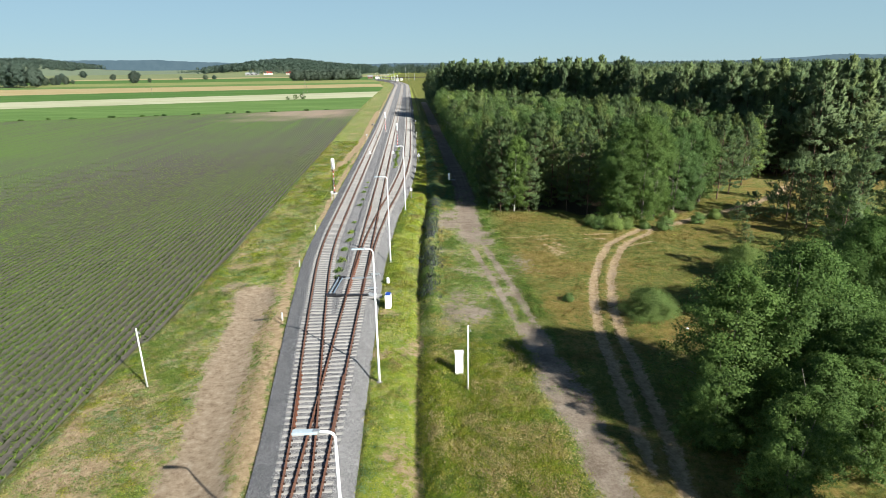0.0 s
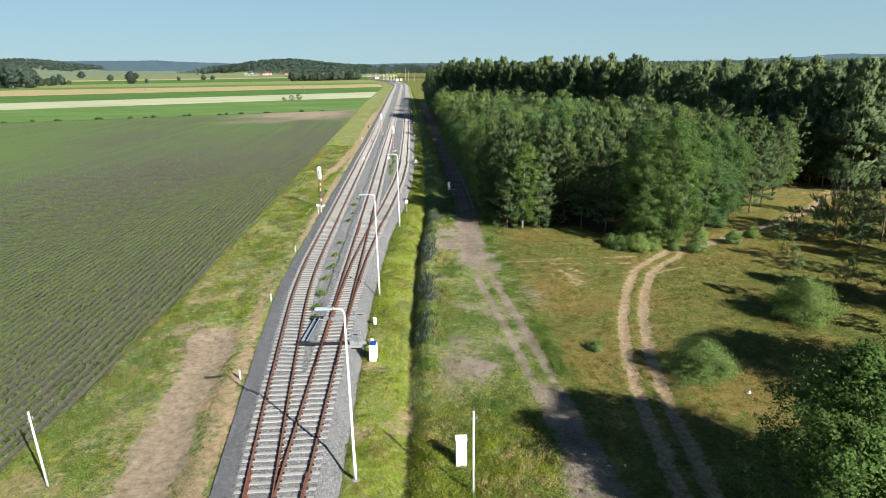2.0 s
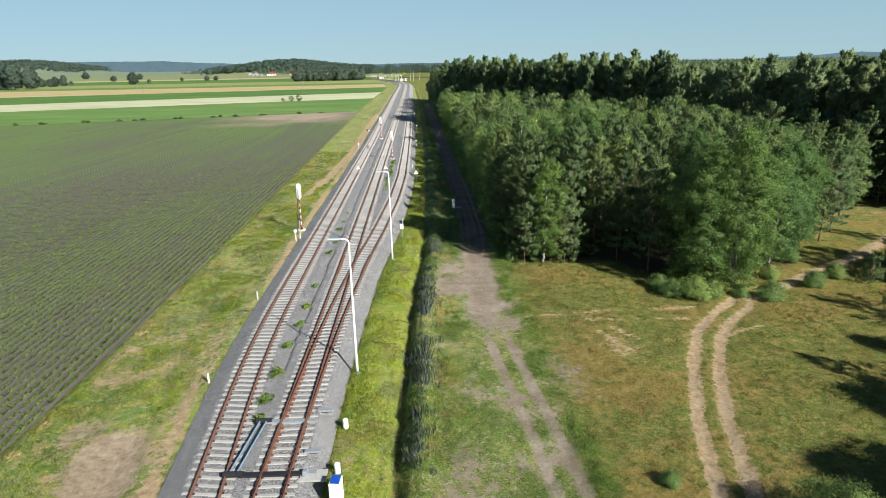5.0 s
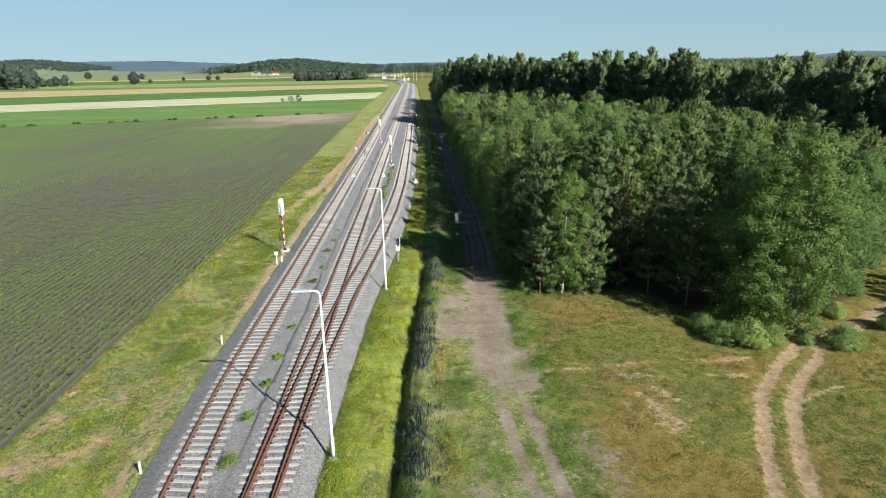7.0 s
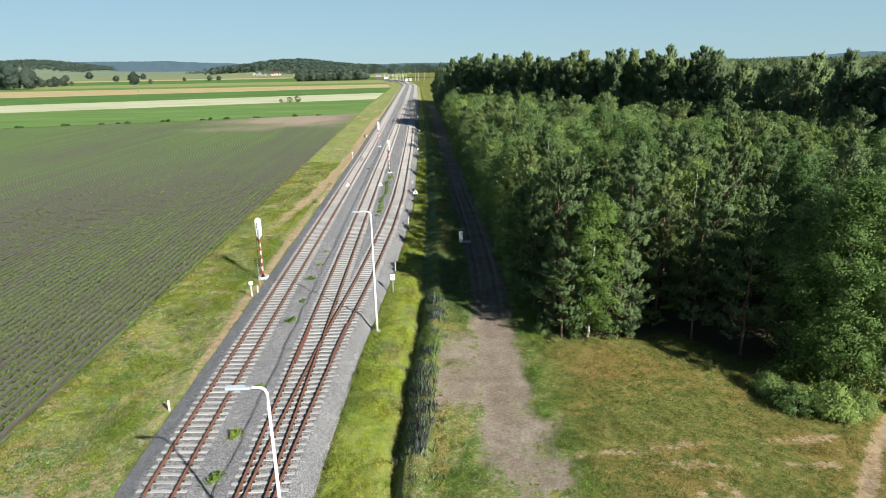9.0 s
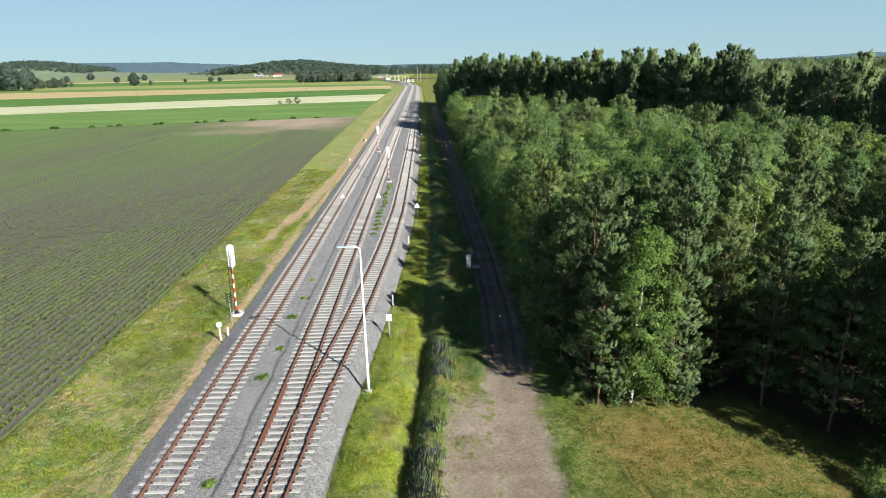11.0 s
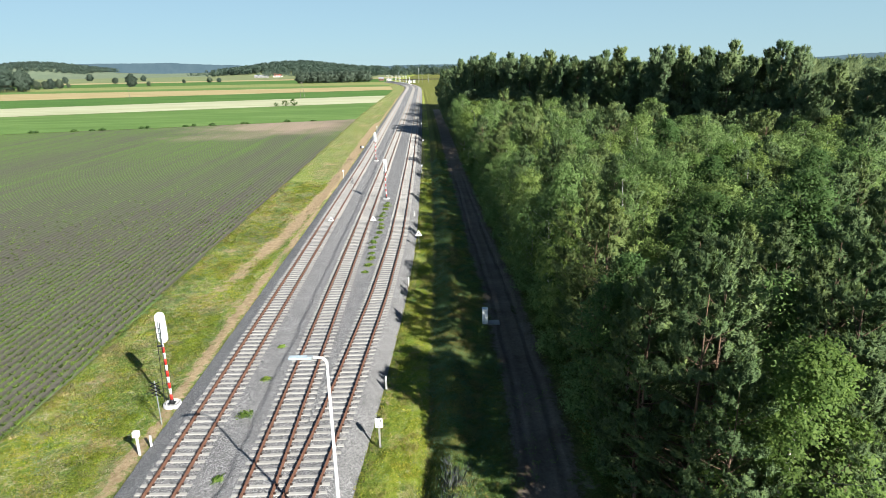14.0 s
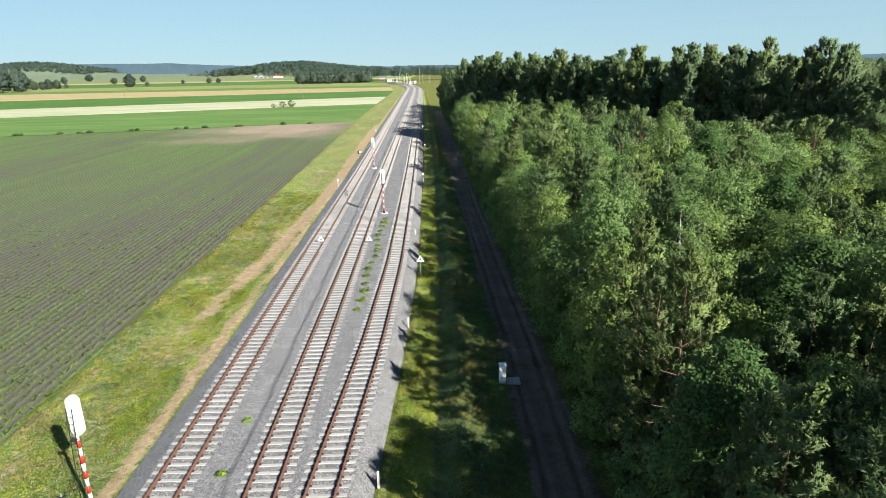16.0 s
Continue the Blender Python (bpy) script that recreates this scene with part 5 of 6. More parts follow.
rng_t = random.Random(12)
WOOD = "mixed young wood along the railway"
KINDS = {
    "birch_h": ("birch_tree", lambda: broadleaf(4, 12.6, 2.5, 430, 62, 0.125, 0.05, 0.35, 0.5, 0.13, 1, 0.42, 0.30, 0.85), M_bark_birch, M_alder, "slender light green birch tree at the wood's corner", "birch tree", WOOD),
    "pine_h": ("pine_tree", lambda: pine(14, 14.4, 3.3, 0.03, 19, 26, 0.19, 0.056, 0.13, 0.58, 0.4), M_bark_pine, M_pine, "dense pine tree branched down to the ground", "pine tree", WOOD),
    "birch_a": ("birch_tree", lambda: broadleaf(1, 12.8, 2.8, 340, 46, 0.150, 0.08, 0.45, 0.5, 0.12, 1, 0.5, 0.24, 1.0), M_bark_birch, M_birch, "slender birch tree with light green leaves and white trunk", "birch tree", WOOD),
    "birch_b": ("birch_tree", lambda: broadleaf(2, 11.8, 2.6, 320, 46, 0.150, 0.08, 0.45, 0.6, 0.12, 1, 0.5, 0.24, 1.0), M_bark_birch, M_birch, "young birch tree with drooping light green twigs", "birch tree", WOOD),
    "birch_c": ("birch_tree", lambda: broadleaf(3, 13.0, 3.0, 240, 36, 0.185, 0.4, 0.5, 0.4, 0.13, 1, 0.5, 0.22, 1.0), M_bark_birch, M_birch, "birch tree standing inside the young wood", "birch tree", WOOD),
    "birch_s": ("birch_tree", lambda: broadleaf(9, 14.0, 2.6, 250, 44, 0.125, 0.2, 0.25, 0.7, 0.14, 2, 0.55, 0.3, 0.8), M_bark_birch, M_birch, "airy birch tree with white trunk showing through its leaves", "birch tree", WOOD),
    "pop_a": ("aspen_tree", lambda: broadleaf(5, 14.5, 3.0, 480, 62, 0.150, 0.05, 0.42, 0.1, 0.17, 1, 0.46, 0.30, 0.85), M_bark_grey, M_poplar, "leafy aspen tree with fresh green crown", "aspen tree", WOOD),
    "pop_b": ("aspen_tree", lambda: broadleaf(6, 13.0, 2.8, 400, 52, 0.155, 0.05, 0.42, 0.1, 0.15, 2, 0.46, 0.30, 0.85), M_bark_grey, M_poplar, "two-stemmed aspen tree with dense green leaves", "aspen tree", WOOD),
    "near_a": ("alder_tree", lambda: broadleaf(7, 13.5, 4.4, 1200, 66, 0.145, 0.05, 0.38, 0.1, 0.2, 2, 0.38, 0.34, 0.62, 0.5), M_bark_grey, M_alder, "broad dark green tree beside the dirt track", "tree", "broad trees beside the dirt track"),
    "near_b": ("alder_tree", lambda: broadleaf(8, 10.5, 3.1, 820, 56, 0.135, 0.04, 0.38, 0.1, 0.16, 3, 0.36, 0.34, 0.66, 0.5), M_bark_grey, M_alder, "many-stemmed green tree beside the dirt track", "tree", "broad trees beside the dirt track"),
    "pine_a": ("pine_tree", lambda: pine(11, 14.0, 2.9, 0.12, 17, 24, 0.19, 0.058, 0.13, 0.62, 0.4), M_bark_pine, M_pine, "young pine tree with dense upturned needle shoots", "pine tree", WOOD),
    "pine_b": ("pine_tree", lambda: pine(12, 12.5, 2.9, 0.12, 17, 24, 0.19, 0.058, 0.13, 0.62, 0.35), M_bark_pine, M_pine, "pine tree with grey green needles at the wood's edge", "pine tree", WOOD),
    "pine_c": ("pine_tree", lambda: pine(13, 13.5, 2.9, 0.40, 12, 14, 0.25, 0.088, 0.13, 0.62, 0.4), M_bark_pine, M_pine, "pine tree standing inside the young wood", "pine tree", WOOD),
    "tall_a": ("tall_pine_tree", lambda: pine(21, 20.0, 3.5, 0.20, 11, 13, 0.42, 0.150, 0.2, 0.8, 0.0, M_pine_dark), M_bark_pine, M_pine_dark, "tall old pine tree with dark crown", "pine tree", "tall pine forest"),
    "tall_b": ("tall_pine_tree", lambda: pine(22, 19.5, 3.9, 0.12, 11, 13, 0.42, 0.150, 0.2, 0.8, 0.0, M_pine_dark), M_bark_pine, M_pine_dark, "tall old pine tree with pointed dark crown", "pine tree", "tall pine forest"),
    "small_pine": ("small_pine", lambda: pine(31, 3.2, 1.35, 0.04, 8, 22, 0.15, 0.03, 0.05, 0.3, 0.2), M_bark_pine, M_pine, "small bushy pine on the meadow", "pine tree", "small pines on the meadow"),
    "bush_round": ("round_bush", lambda: broadleaf(41, 2.7, 2.3, 560, 52, 0.085, 0.02, 0.45, 0.0, 0.05, 5, 0.3, 0.24), M_bark_grey, M_bush, "round grey green willow bush on the meadow", "bush", "bushes on the meadow"),
    "bush_green": ("leafy_bush", lambda: broadleaf(42, 2.0, 1.2, 130, 34, 0.12, 0.02, 0.45, 0.0, 0.03, 4, 0.35, 0.22), M_bark_grey, M_birch, "small leafy green bush", "bush", "bushes on the meadow"),
}

# first row of the wood, tree by tree
for key, x, y, s in (("birch_h", 14.3, 92.2, 0.95), ("pine_h", 12.1, 92.0, 0.74), ("pine_h", 16.6, 91.9, 0.7), ("pine_h", 12.2, 95.2, 0.95), ("pine_h", 13.6, 96.6, 0.95), ("pine_h", 17.8, 94.4, 1.0), ("pine_h", 20.8, 95.0, 0.93),
                     ("pine_h", 16.0, 92.8, 0.66), ("pine_h", 19.2, 98.2, 1.0), ("birch_b", 16.5, 98.5, 1.02), ("pine_a", 22.5, 91.5, 0.85), ("pine_b", 11.2, 99.0, 0.9),
                     ("pop_a", 28.0, 83.5, 0.98), ("pop_a", 31.3, 82.6, 1.06), ("birch_a", 28.6, 88.0, 0.95), ("pop_b", 34.6, 86.6, 1.05), ("pop_b", 38.4, 89.4, 1.0),
                     ("pop_a", 42.0, 92.4, 0.9), ("birch_b", 29.6, 86.6, 1.1), ("pop_b", 36.2, 92.0, 1.1), ("birch_a", 33.0, 88.8, 1.1), ("pop_b", 45.8, 96.2, 0.9),
                     ("pine_a", 25.0, 88.6, 0.9), ("pine_a", 49.5, 97.5, 0.95), ("pine_b", 53.5, 101.5, 0.9)):
    plant(key, x, y, s)
for x, y, s in ((24.6, 80.9, 0.85), (26.6, 80.3, 1.05), (28.3, 80.2, 0.8), (33.4, 79.4, 0.95), (39.4, 82.4, 0.8), (43.0, 84.6, 0.75), (36.6, 85.2, 0.7), (41.4, 90.0, 0.8), (24.2, 83.2, 0.7), (31.0, 80.4, 0.6), (10.6, 93.0, 0.5)):
    plant("bush_green", x, y, s)
plant("bush_round", 20.4, 49.9, 1.0)
plant("bush_round", 33.6, 58.8, 1.08, None, 1.3)
plant("bush_green", 14.0, 54.2, 0.42)
for x, y, s in ((45.6, 83.0, 0.8), (48.6, 85.0, 1.1), (52.6, 82.6, 2.5), (55.5, 84.5, 2.3), (57.5, 81.0, 2.6), (42.5, 66.0, 0.9), (41.0, 72.0, 0.7), (43.2, 77.0, 0.7), (51.5, 84.2, 1.0)):
    plant("small_pine", x, y, s)
for key, x, y, s in (("near_a", 22.8, 33.2, 0.88), ("near_b", 18.6, 32.2, 1.03), ("near_b", 23.2, 35.8, 0.84), ("near_b", 17.0, 30.6, 0.62), ("near_a", 34.5, 43.0, 0.8), ("near_b", 24.6, 28.4, 0.85), ("near_b", 20.6, 27.4, 0.72), ("near_b", 23.5, 18.5, 1.0), ("near_b", 18.0, 25.0, 0.62),
                     ("near_b", 38.0, 43.5, 1.0), ("pine_b", 41.0, 55.0, 0.85), ("near_b", 45.0, 60.0, 0.85), ("pine_a", 50.0, 66.0, 0.8), ("pine_b", 53.0, 78.5, 0.72), ("pine_a", 56.5, 74.0, 0.8),
                     ("pine_b", 60.0, 82.0, 0.78), ("pop_b", 57.0, 68.0, 0.8), ("pine_a", 64.0, 78.0, 0.85), ("pine_a", 66.5, 88.0, 0.9), ("near_b", 50.0, 57.0, 0.9), ("pine_b", 61.0, 70.0, 0.9), ("pine_b", 72.0, 84.0, 0.95), ("pop_a", 69.0, 74.0, 0.8)):
    plant(key, x, y, s)

for k in range(16):
    f = k / 15
    plant(rng_t.choice(("pine_a", "pine_b")), 60 + 38 * f + rng_t.uniform(-1, 1), 112.5 + 3.5 * math.sin(5 * f) + rng_t.uniform(-1.5, 1.5), rng_t.uniform(0.7, 1.05))
for x, y, s in ((16.2, 117.6, 1.0), (14.3, 122.9, 0.95), (14.8, 112.2, 0.85), (27.5, 121.0, 1.0), (21.0, 131.0, 1.02), (36.0, 126.0, 1.0), (31.0, 140.0, 1.05)):
    plant("birch_s", x, y, s)
# dense second row along the dirt track
for k in range(28):
    yy = 103 + 3.1 * k
    plant("pine_a" if k % 2 else "birch_b", 11.2 - 0.018 * (yy - 95) + 5.2 + rng_t.uniform(-0.8, 0.8), yy + rng_t.uniform(-0.6, 0.6), rng_t.uniform(0.8, 0.95))
# the young mixed wood behind the first row
west = lambda y: 11.2 - 0.018 * (y - 95)
def pine_front(x):
    return float(np.interp(x, [8, 16, 40, 58, 66, 74], [262, 245, 196, 168, 130, 112]))


y = 98.0
row = 0
while y < 262:
    x = west(y) + rng_t.uniform(0, 0.6)
    while x < 64:
        jx, jy = x + rng_t.uniform(-0.7, 0.7), y + rng_t.uniform(-0.9, 0.9)
        front = np.interp(jx, [10, 22, 24, 44, 60, 66], [97, 98, 90, 98, 108, 118])
        if front < jy < pine_front(jx) - 2 and min(math.hypot(jx - a, jy - b) for a, b in ((16.2, 117.6), (14.3, 122.9), (14.8, 112.2))) > 2.2:
            edge = jx < west(jy) + 3.2
            r = rng_t.random()
            close = jy < 126 or (jy < 150 and jx < 34) or (edge and jy < 165)
            leafy = (0.35 if jy < 106 else 0.62) if jx < 24 else 0.55
            if jy > 120:
                leafy += 0.1
            if r < leafy:
                key = rng_t.choice(("birch_a", "birch_b", "pop_b") if close else ("birch_c", "birch_b", "birch_c"))
            else:
                key = rng_t.choice(("pine_a", "pine_b") if close else ("pine_c",))
            plant(key, jx, jy, rng_t.uniform(0.84, 1.10) * (0.92 if jx < west(jy) + 4 and jy < 185 else 1.0), None, rng_t.uniform(0.94, 1.08))
        x += 3.75 if y < 135 else 4.4
    y += 3.8 if y < 135 else 4.4
for k in range(26):
    yy = 101 + k * 4.6
    plant("bush_green", west(yy) - 0.3 + rng_t.uniform(-0.3, 0.5), yy + rng_t.uniform(-1, 1), rng_t.uniform(0.8, 1.5))

# tall pines: the front rows one by one
for depth in range(3):
    for k in range(66):
        f = k / 65
        x = 8.8 + f * 96
        y0 = pine_front(x) if x < 74 else 112 - 0.1 * (x - 74)
        jx, jy = x + rng_t.uniform(-1, 1), y0 + depth * 5.6 + rng_t.uniform(-1.6, 1.6)
        if jx < west(jy) - 0.6:
            continue
        plant("tall_b" if depth == 0 and rng_t.random() < 0.8 else rng_t.choice(("tall_a", "tall_b", "tall_a")), jx, jy, rng_t.uniform(0.97, 1.06) * (1.07 if jx < 60 else 1.0), None, rng_t.choice((0.96, 0.99, 1.02, 1.05)))
# and those along the western edge further on
y = 270.0
while y < 430:
    for dx in (0.5, 5.5):
        plant("tall_b" if dx < 1 else "tall_a", float(west(y)) - 0.9 + dx + rng_t.uniform(-0.8, 0.8), y + rng_t.uniform(-1.5, 1.5), rng_t.uniform(0.75, 1.0))
    y += 5.0


# ---------------------------------------------------------------- far woods
def small_tree(seed, kind, n):
    """Vertices of a low-detail tree one metre high: a rugged crown of needle or leaf flakes."""
    rng = np.random.RandomState(seed)
    t = rng.rand(n)
    a = rng.rand(n) * 6.283
    if kind == "pine":
        prof = 0.17 * np.sqrt(np.clip(1 - (1.75 * t - 0.8) ** 2, 0.02, 1))
        z = 0.42 + 0.58 * t
    else:
        prof = 0.30 * np.sqrt(np.clip(1 - (2 * t - 1) ** 2, 0.04, 1))
        z = 0.10 + 0.90 * t
    prof = prof * (1 + 0.25 * np.sin(3 * a + 9 * t + seed))
    r = prof * (0.55 + 0.5 * rng.rand(n))
    p = np.stack([r * np.cos(a), r * np.sin(a), z], 1)
    out = unit(np.stack([p[:, 0], p[:, 1], (z - 0.6) * 0.4], 1))
    d = unit(rng.randn(n, 3) * 0.7 + np.array([0, 0, 0.4]) + out * 0.4)
    nr = unit(out + rng.randn(n, 3) * 0.5 + np.array([0, 0, 0.4]))
    s = (0.085 if kind == "pine" else 0.12) * (0.7 + 0.7 * rng.rand(n)) * (60 / n) ** 0.45
    return diamonds(p, d, nr, s * 1.3, s * (0.45 if kind == "pine" else 1.0))[0], np.repeat(unit(out + np.array([0, 0, 0.3])), 1, 0)


def wood(name, label, spots, heights, kind, material, n=60, variants=5):
    """Many far trees in one mesh."""
    base = [small_tree(100 + k, kind, n) for k in range(variants)]
    rng = np.random.RandomState(len(spots))
    vs, ns = [], []
    for (x, y), h in zip(spots, heights):
        a = rng.rand() * 6.283
        b, nb = base[rng.randint(variants)]
        b = b * h
        c, s = math.cos(a), math.sin(a)
        wx = 1.0 if kind == "pine" else 0.85 + 0.5 * rng.rand()
        vs.append(np.stack([(b[:, 0] * c - b[:, 1] * s) * wx + x, (b[:, 0] * s + b[:, 1] * c) * wx + y, b[:, 2] + ground_cheap(x, y)], 1))
        ns.append(np.stack([nb[:, 0] * c - nb[:, 1] * s, nb[:, 0] * s + nb[:, 1] * c, nb[:, 2]], 1))
    ob = part(name, foliage(name, np.concatenate(vs), np.concatenate(ns), 0.8 if kind == "pine" else 0.95), material)
    return tagged(ob, label, "wood", kind="stuff")


def ground_cheap(x, y):
    return FLOOR + float(hills(np.array(x), np.array(y))) - 0.2


rng_w = np.random.RandomState(77)
# the pine forest behind the rows built singly
spots = []
y = 128.0
while y < 430:
    step = 4.6 + (y - 128) * 0.012
    x = float(west(y)) + 1
    while x < 60 + y * 0.75:
        jx, jy = x + rng_w.uniform(-1.4, 1.4), y + rng_w.uniform(-1.4, 1.4)
        if jy > (pine_front(jx) if jx < 74 else 112 - 0.1 * (jx - 74)) + 13 and not (jy > 270 and jx < west(jy) + 10.5):
            spots.append((jx, jy))
        x += step
    y += step
close = [p for p in spots if p[1] < 225 and p[0] < 105]
mid_wood = [p for p in spots if p not in close and p[1] < 300 and p[0] < 40 + 0.62 * p[1]]
rest = [p for p in spots if p not in close and p not in mid_wood]
wood("pine_forest", "tall pine forest behind the young wood", close, 18.5 + rng_w.rand(len(close)) * 3.5, "pine", M_pine_flake, 800)
wood("pine_forest", "closed dark pine forest beyond the young wood", mid_wood, 17.5 + rng_w.rand(len(mid_wood)) * 4.0, "pine", M_pine_flake, 480)
wood("pine_forest", "dense dark pine forest beside the railway", rest, 18.0 + rng_w.rand(len(rest)) * 4.0, "pine", M_pine_flake, 170)
spots = []
for k in range(900):
    y = 420 + 800 * rng_w.rand()
    x = rng_w.uniform(60 - (y - 420) * 0.02, 120 + y * 0.95)
    spots.append((x, y))
nearer = [p for p in spots if p[1] < 650]
wood("pine_forest", "wide dark pine forest in the distance", nearer, 16 + rng_w.rand(len(nearer)) * 4, "pine", M_pine_flake, 160)
farther = [p for p in spots if p[1] >= 650]
wood("pine_forest", "wide dark pine forest near the horizon", farther, 16 + rng_w.rand(len(farther)) * 4, "pine", M_hazy_leaf, 70)


def belt(label, x0, y0, x1, y1, deep, n, h0, h1, kind="leafy", flakes=26):
    t = rng_w.rand(n)
    s = rng_w.rand(n)
    nx, ny = -(y1 - y0), x1 - x0
    L = math.hypot(nx, ny)
    sp = [(x0 + (x1 - x0) * a + nx / L * deep * b, y0 + (y1 - y0) * a + ny / L * deep * b) for a, b in zip(t, s)]
    wood("far_wood", label, sp, h0 + (h1 - h0) * rng_w.rand(n), kind, M_hazy_leaf, flakes)


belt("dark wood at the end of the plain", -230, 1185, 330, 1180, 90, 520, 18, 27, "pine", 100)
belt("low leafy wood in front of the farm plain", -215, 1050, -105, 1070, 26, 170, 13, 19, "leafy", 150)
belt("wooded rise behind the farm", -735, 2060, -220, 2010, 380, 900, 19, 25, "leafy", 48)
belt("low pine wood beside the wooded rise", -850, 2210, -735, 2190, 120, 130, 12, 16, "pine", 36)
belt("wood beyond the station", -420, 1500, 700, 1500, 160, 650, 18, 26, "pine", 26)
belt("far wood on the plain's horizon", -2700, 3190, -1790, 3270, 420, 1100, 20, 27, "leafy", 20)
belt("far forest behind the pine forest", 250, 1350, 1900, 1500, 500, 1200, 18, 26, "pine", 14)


# bluish wooded ridges on the horizon: the plain backdrop of the far distance
def horizon_ridge(radius, azimuths, elevations):
    a = np.arange(azimuths[0], azimuths[-1], 0.06)
    top = EYE + radius * np.tan(np.radians(np.interp(a, azimuths, elevations)))
    top = top + 5.0 * fbm(a, 0 * a, 2.6, 61) + 2.2 * fbm(a, 0 * a, 0.22, 62)
    x, y = radius * np.sin(np.radians(a)), radius * np.cos(np.radians(a))
    v = np.stack([np.stack([x, y, 0 * a - 40], 1), np.stack([x, y, top], 1), np.stack([x * 1.06, y * 1.06, 0 * a - 40], 1)], 1).reshape(-1, 3)
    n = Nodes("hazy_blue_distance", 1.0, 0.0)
    # the ridges glow in an even haze blue instead of catching sunlight
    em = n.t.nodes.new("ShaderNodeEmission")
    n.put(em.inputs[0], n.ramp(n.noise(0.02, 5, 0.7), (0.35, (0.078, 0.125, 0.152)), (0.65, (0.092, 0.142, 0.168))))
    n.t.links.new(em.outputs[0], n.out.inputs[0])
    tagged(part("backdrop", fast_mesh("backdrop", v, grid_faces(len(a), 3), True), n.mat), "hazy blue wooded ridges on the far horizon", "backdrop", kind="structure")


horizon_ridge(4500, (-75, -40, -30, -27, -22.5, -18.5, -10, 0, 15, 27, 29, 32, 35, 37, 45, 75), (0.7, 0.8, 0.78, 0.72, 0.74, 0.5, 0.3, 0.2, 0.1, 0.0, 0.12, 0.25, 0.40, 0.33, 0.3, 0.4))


def lone(x, y, h, w, label="single leafy tree standing in the fields"):
    t = thing("field_tree", pose(x, y, ground_cheap(x, y)), label, "tree", "trees scattered in the fields")
    n = 1.0 if h > 5 else 0.25
    me = broadleaf(int(abs(x)) % 97, h, w * 0.75, int(220 * n), 22, max(0.14, h * 0.065), 0.1, 0.4, 0, h * 0.02, 1, 0.42, 0.16, 1.0, 0.9)
    part("trunk", me[0], M_bark_grey, t)
    part("crown", me[1], M_hazy_leaf if h > 5 else M_poplar, t)


lone(-590, 909, 31, 17), lone(-572, 904, 33, 17), lone(-552, 908, 28, 14), lone(-592, 974, 25, 12), lone(-597, 1008, 13, 8), lone(-592, 1020, 12, 7), lone(-594, 1037, 15, 8), lone(-588, 1050, 14, 7), lone(-483, 1065, 20, 11)
lone(-614, 1117, 7, 4), lone(-486, 1130, 8, 4), lone(-690, 1420, 13, 8), lone(-880, 1560, 16, 9), lone(-760, 1700, 15, 9), lone(-1010, 1900, 20, 12), lone(-495, 1300, 8, 4)
lone(-455, 1330, 10, 7), lone(-438, 1335, 9, 6), lone(-92, 453, 3.6, 2.6, "low bush at the edge of the pale crop"), lone(-87, 455, 4.2, 2.8, "low bush at the edge of the pale crop"), lone(-97, 451, 2.4, 2.2, "low bush at the edge of the pale crop")
lone(-820, 1250, 9, 5), lone(-640, 1120, 7, 3.5), lone(-930, 1280, 9, 5)


def farmhouse(x, y, w, d, h, rh, roof_mat, wall_mat, label, turn):
    t = thing("farm_building", pose(x, y, ground_cheap(x, y), 0, 0, turn), label, "building", "far farm buildings")
    bm = bmesh.new()
    box(bm, w, d, h)
    part("wall", bm, wall_mat, t)
    bm = bmesh.new()
    a = [bm.verts.new(p) for p in ((-w / 2 - .5, -d / 2 - .5, h), (w / 2 + .5, -d / 2 - .5, h), (w / 2 + .5, d / 2 + .5, h), (-w / 2 - .5, d / 2 + .5, h), (-w / 2 - .3, 0, h + rh), (w / 2 + .3, 0, h + rh))]
    for f in ((0, 1, 5, 4), (2, 3, 4, 5), (0, 4, 3), (1, 2, 5), (3, 2, 1, 0)):
        bm.faces.new([a[i] for i in f])
    part("roof", bm, roof_mat, t)
    for k in range(3):
        bm = bmesh.new()
        box(bm, w * 0.12, 0.2, h * 0.35, pose(-w * 0.3 + k * w * 0.3, -d / 2 - 0.05, h * 0.35))
        part("window", bm, M_ink, t)


M_roof_red = plain("red_roof", (0.42, 0.07, 0.045), 0.7)
M_roof_grey = plain("grey_roof", (0.30, 0.31, 0.32), 0.7)
M_render = plain("pale_render", (0.72, 0.69, 0.64), 0.85)
farmhouse(-455, 1875, 24, 12, 5, 6, M_roof_red, M_render, "white farmhouse with a red roof far off", 5)
farmhouse(-392, 1880, 19, 11, 4.5, 6, M_roof_red, M_render, "small farmhouse with a bright red roof far off", -8)
farmhouse(-495, 1850, 38, 12, 4.5, 4, M_roof_grey, M_concrete, "long grey barn far off on the plain", 3)

def field_pole(x, y, h, spread):
    """A wooden line pole, with two legs where it is braced."""
    t = thing("line_pole", pose(x, y, FLOOR - 0.2), "thin grey wooden line pole standing in the fields", "line pole", "line poles in the fields")
    for s in ((-1, 1) if spread else (0,)):
        bm = bmesh.new()
        tube(bm, [(s * spread, 0, 0), (0.06 * s, 0, h)], [0.13, 0.09], 6)
        part("leg", bm, M_bark_grey, t)
    bm = bmesh.new()
    box(bm, 1.5, 0.12, 0.12, pose(0, 0, h - 0.5))
    part("cross_arm", bm, M_bark_grey, t)


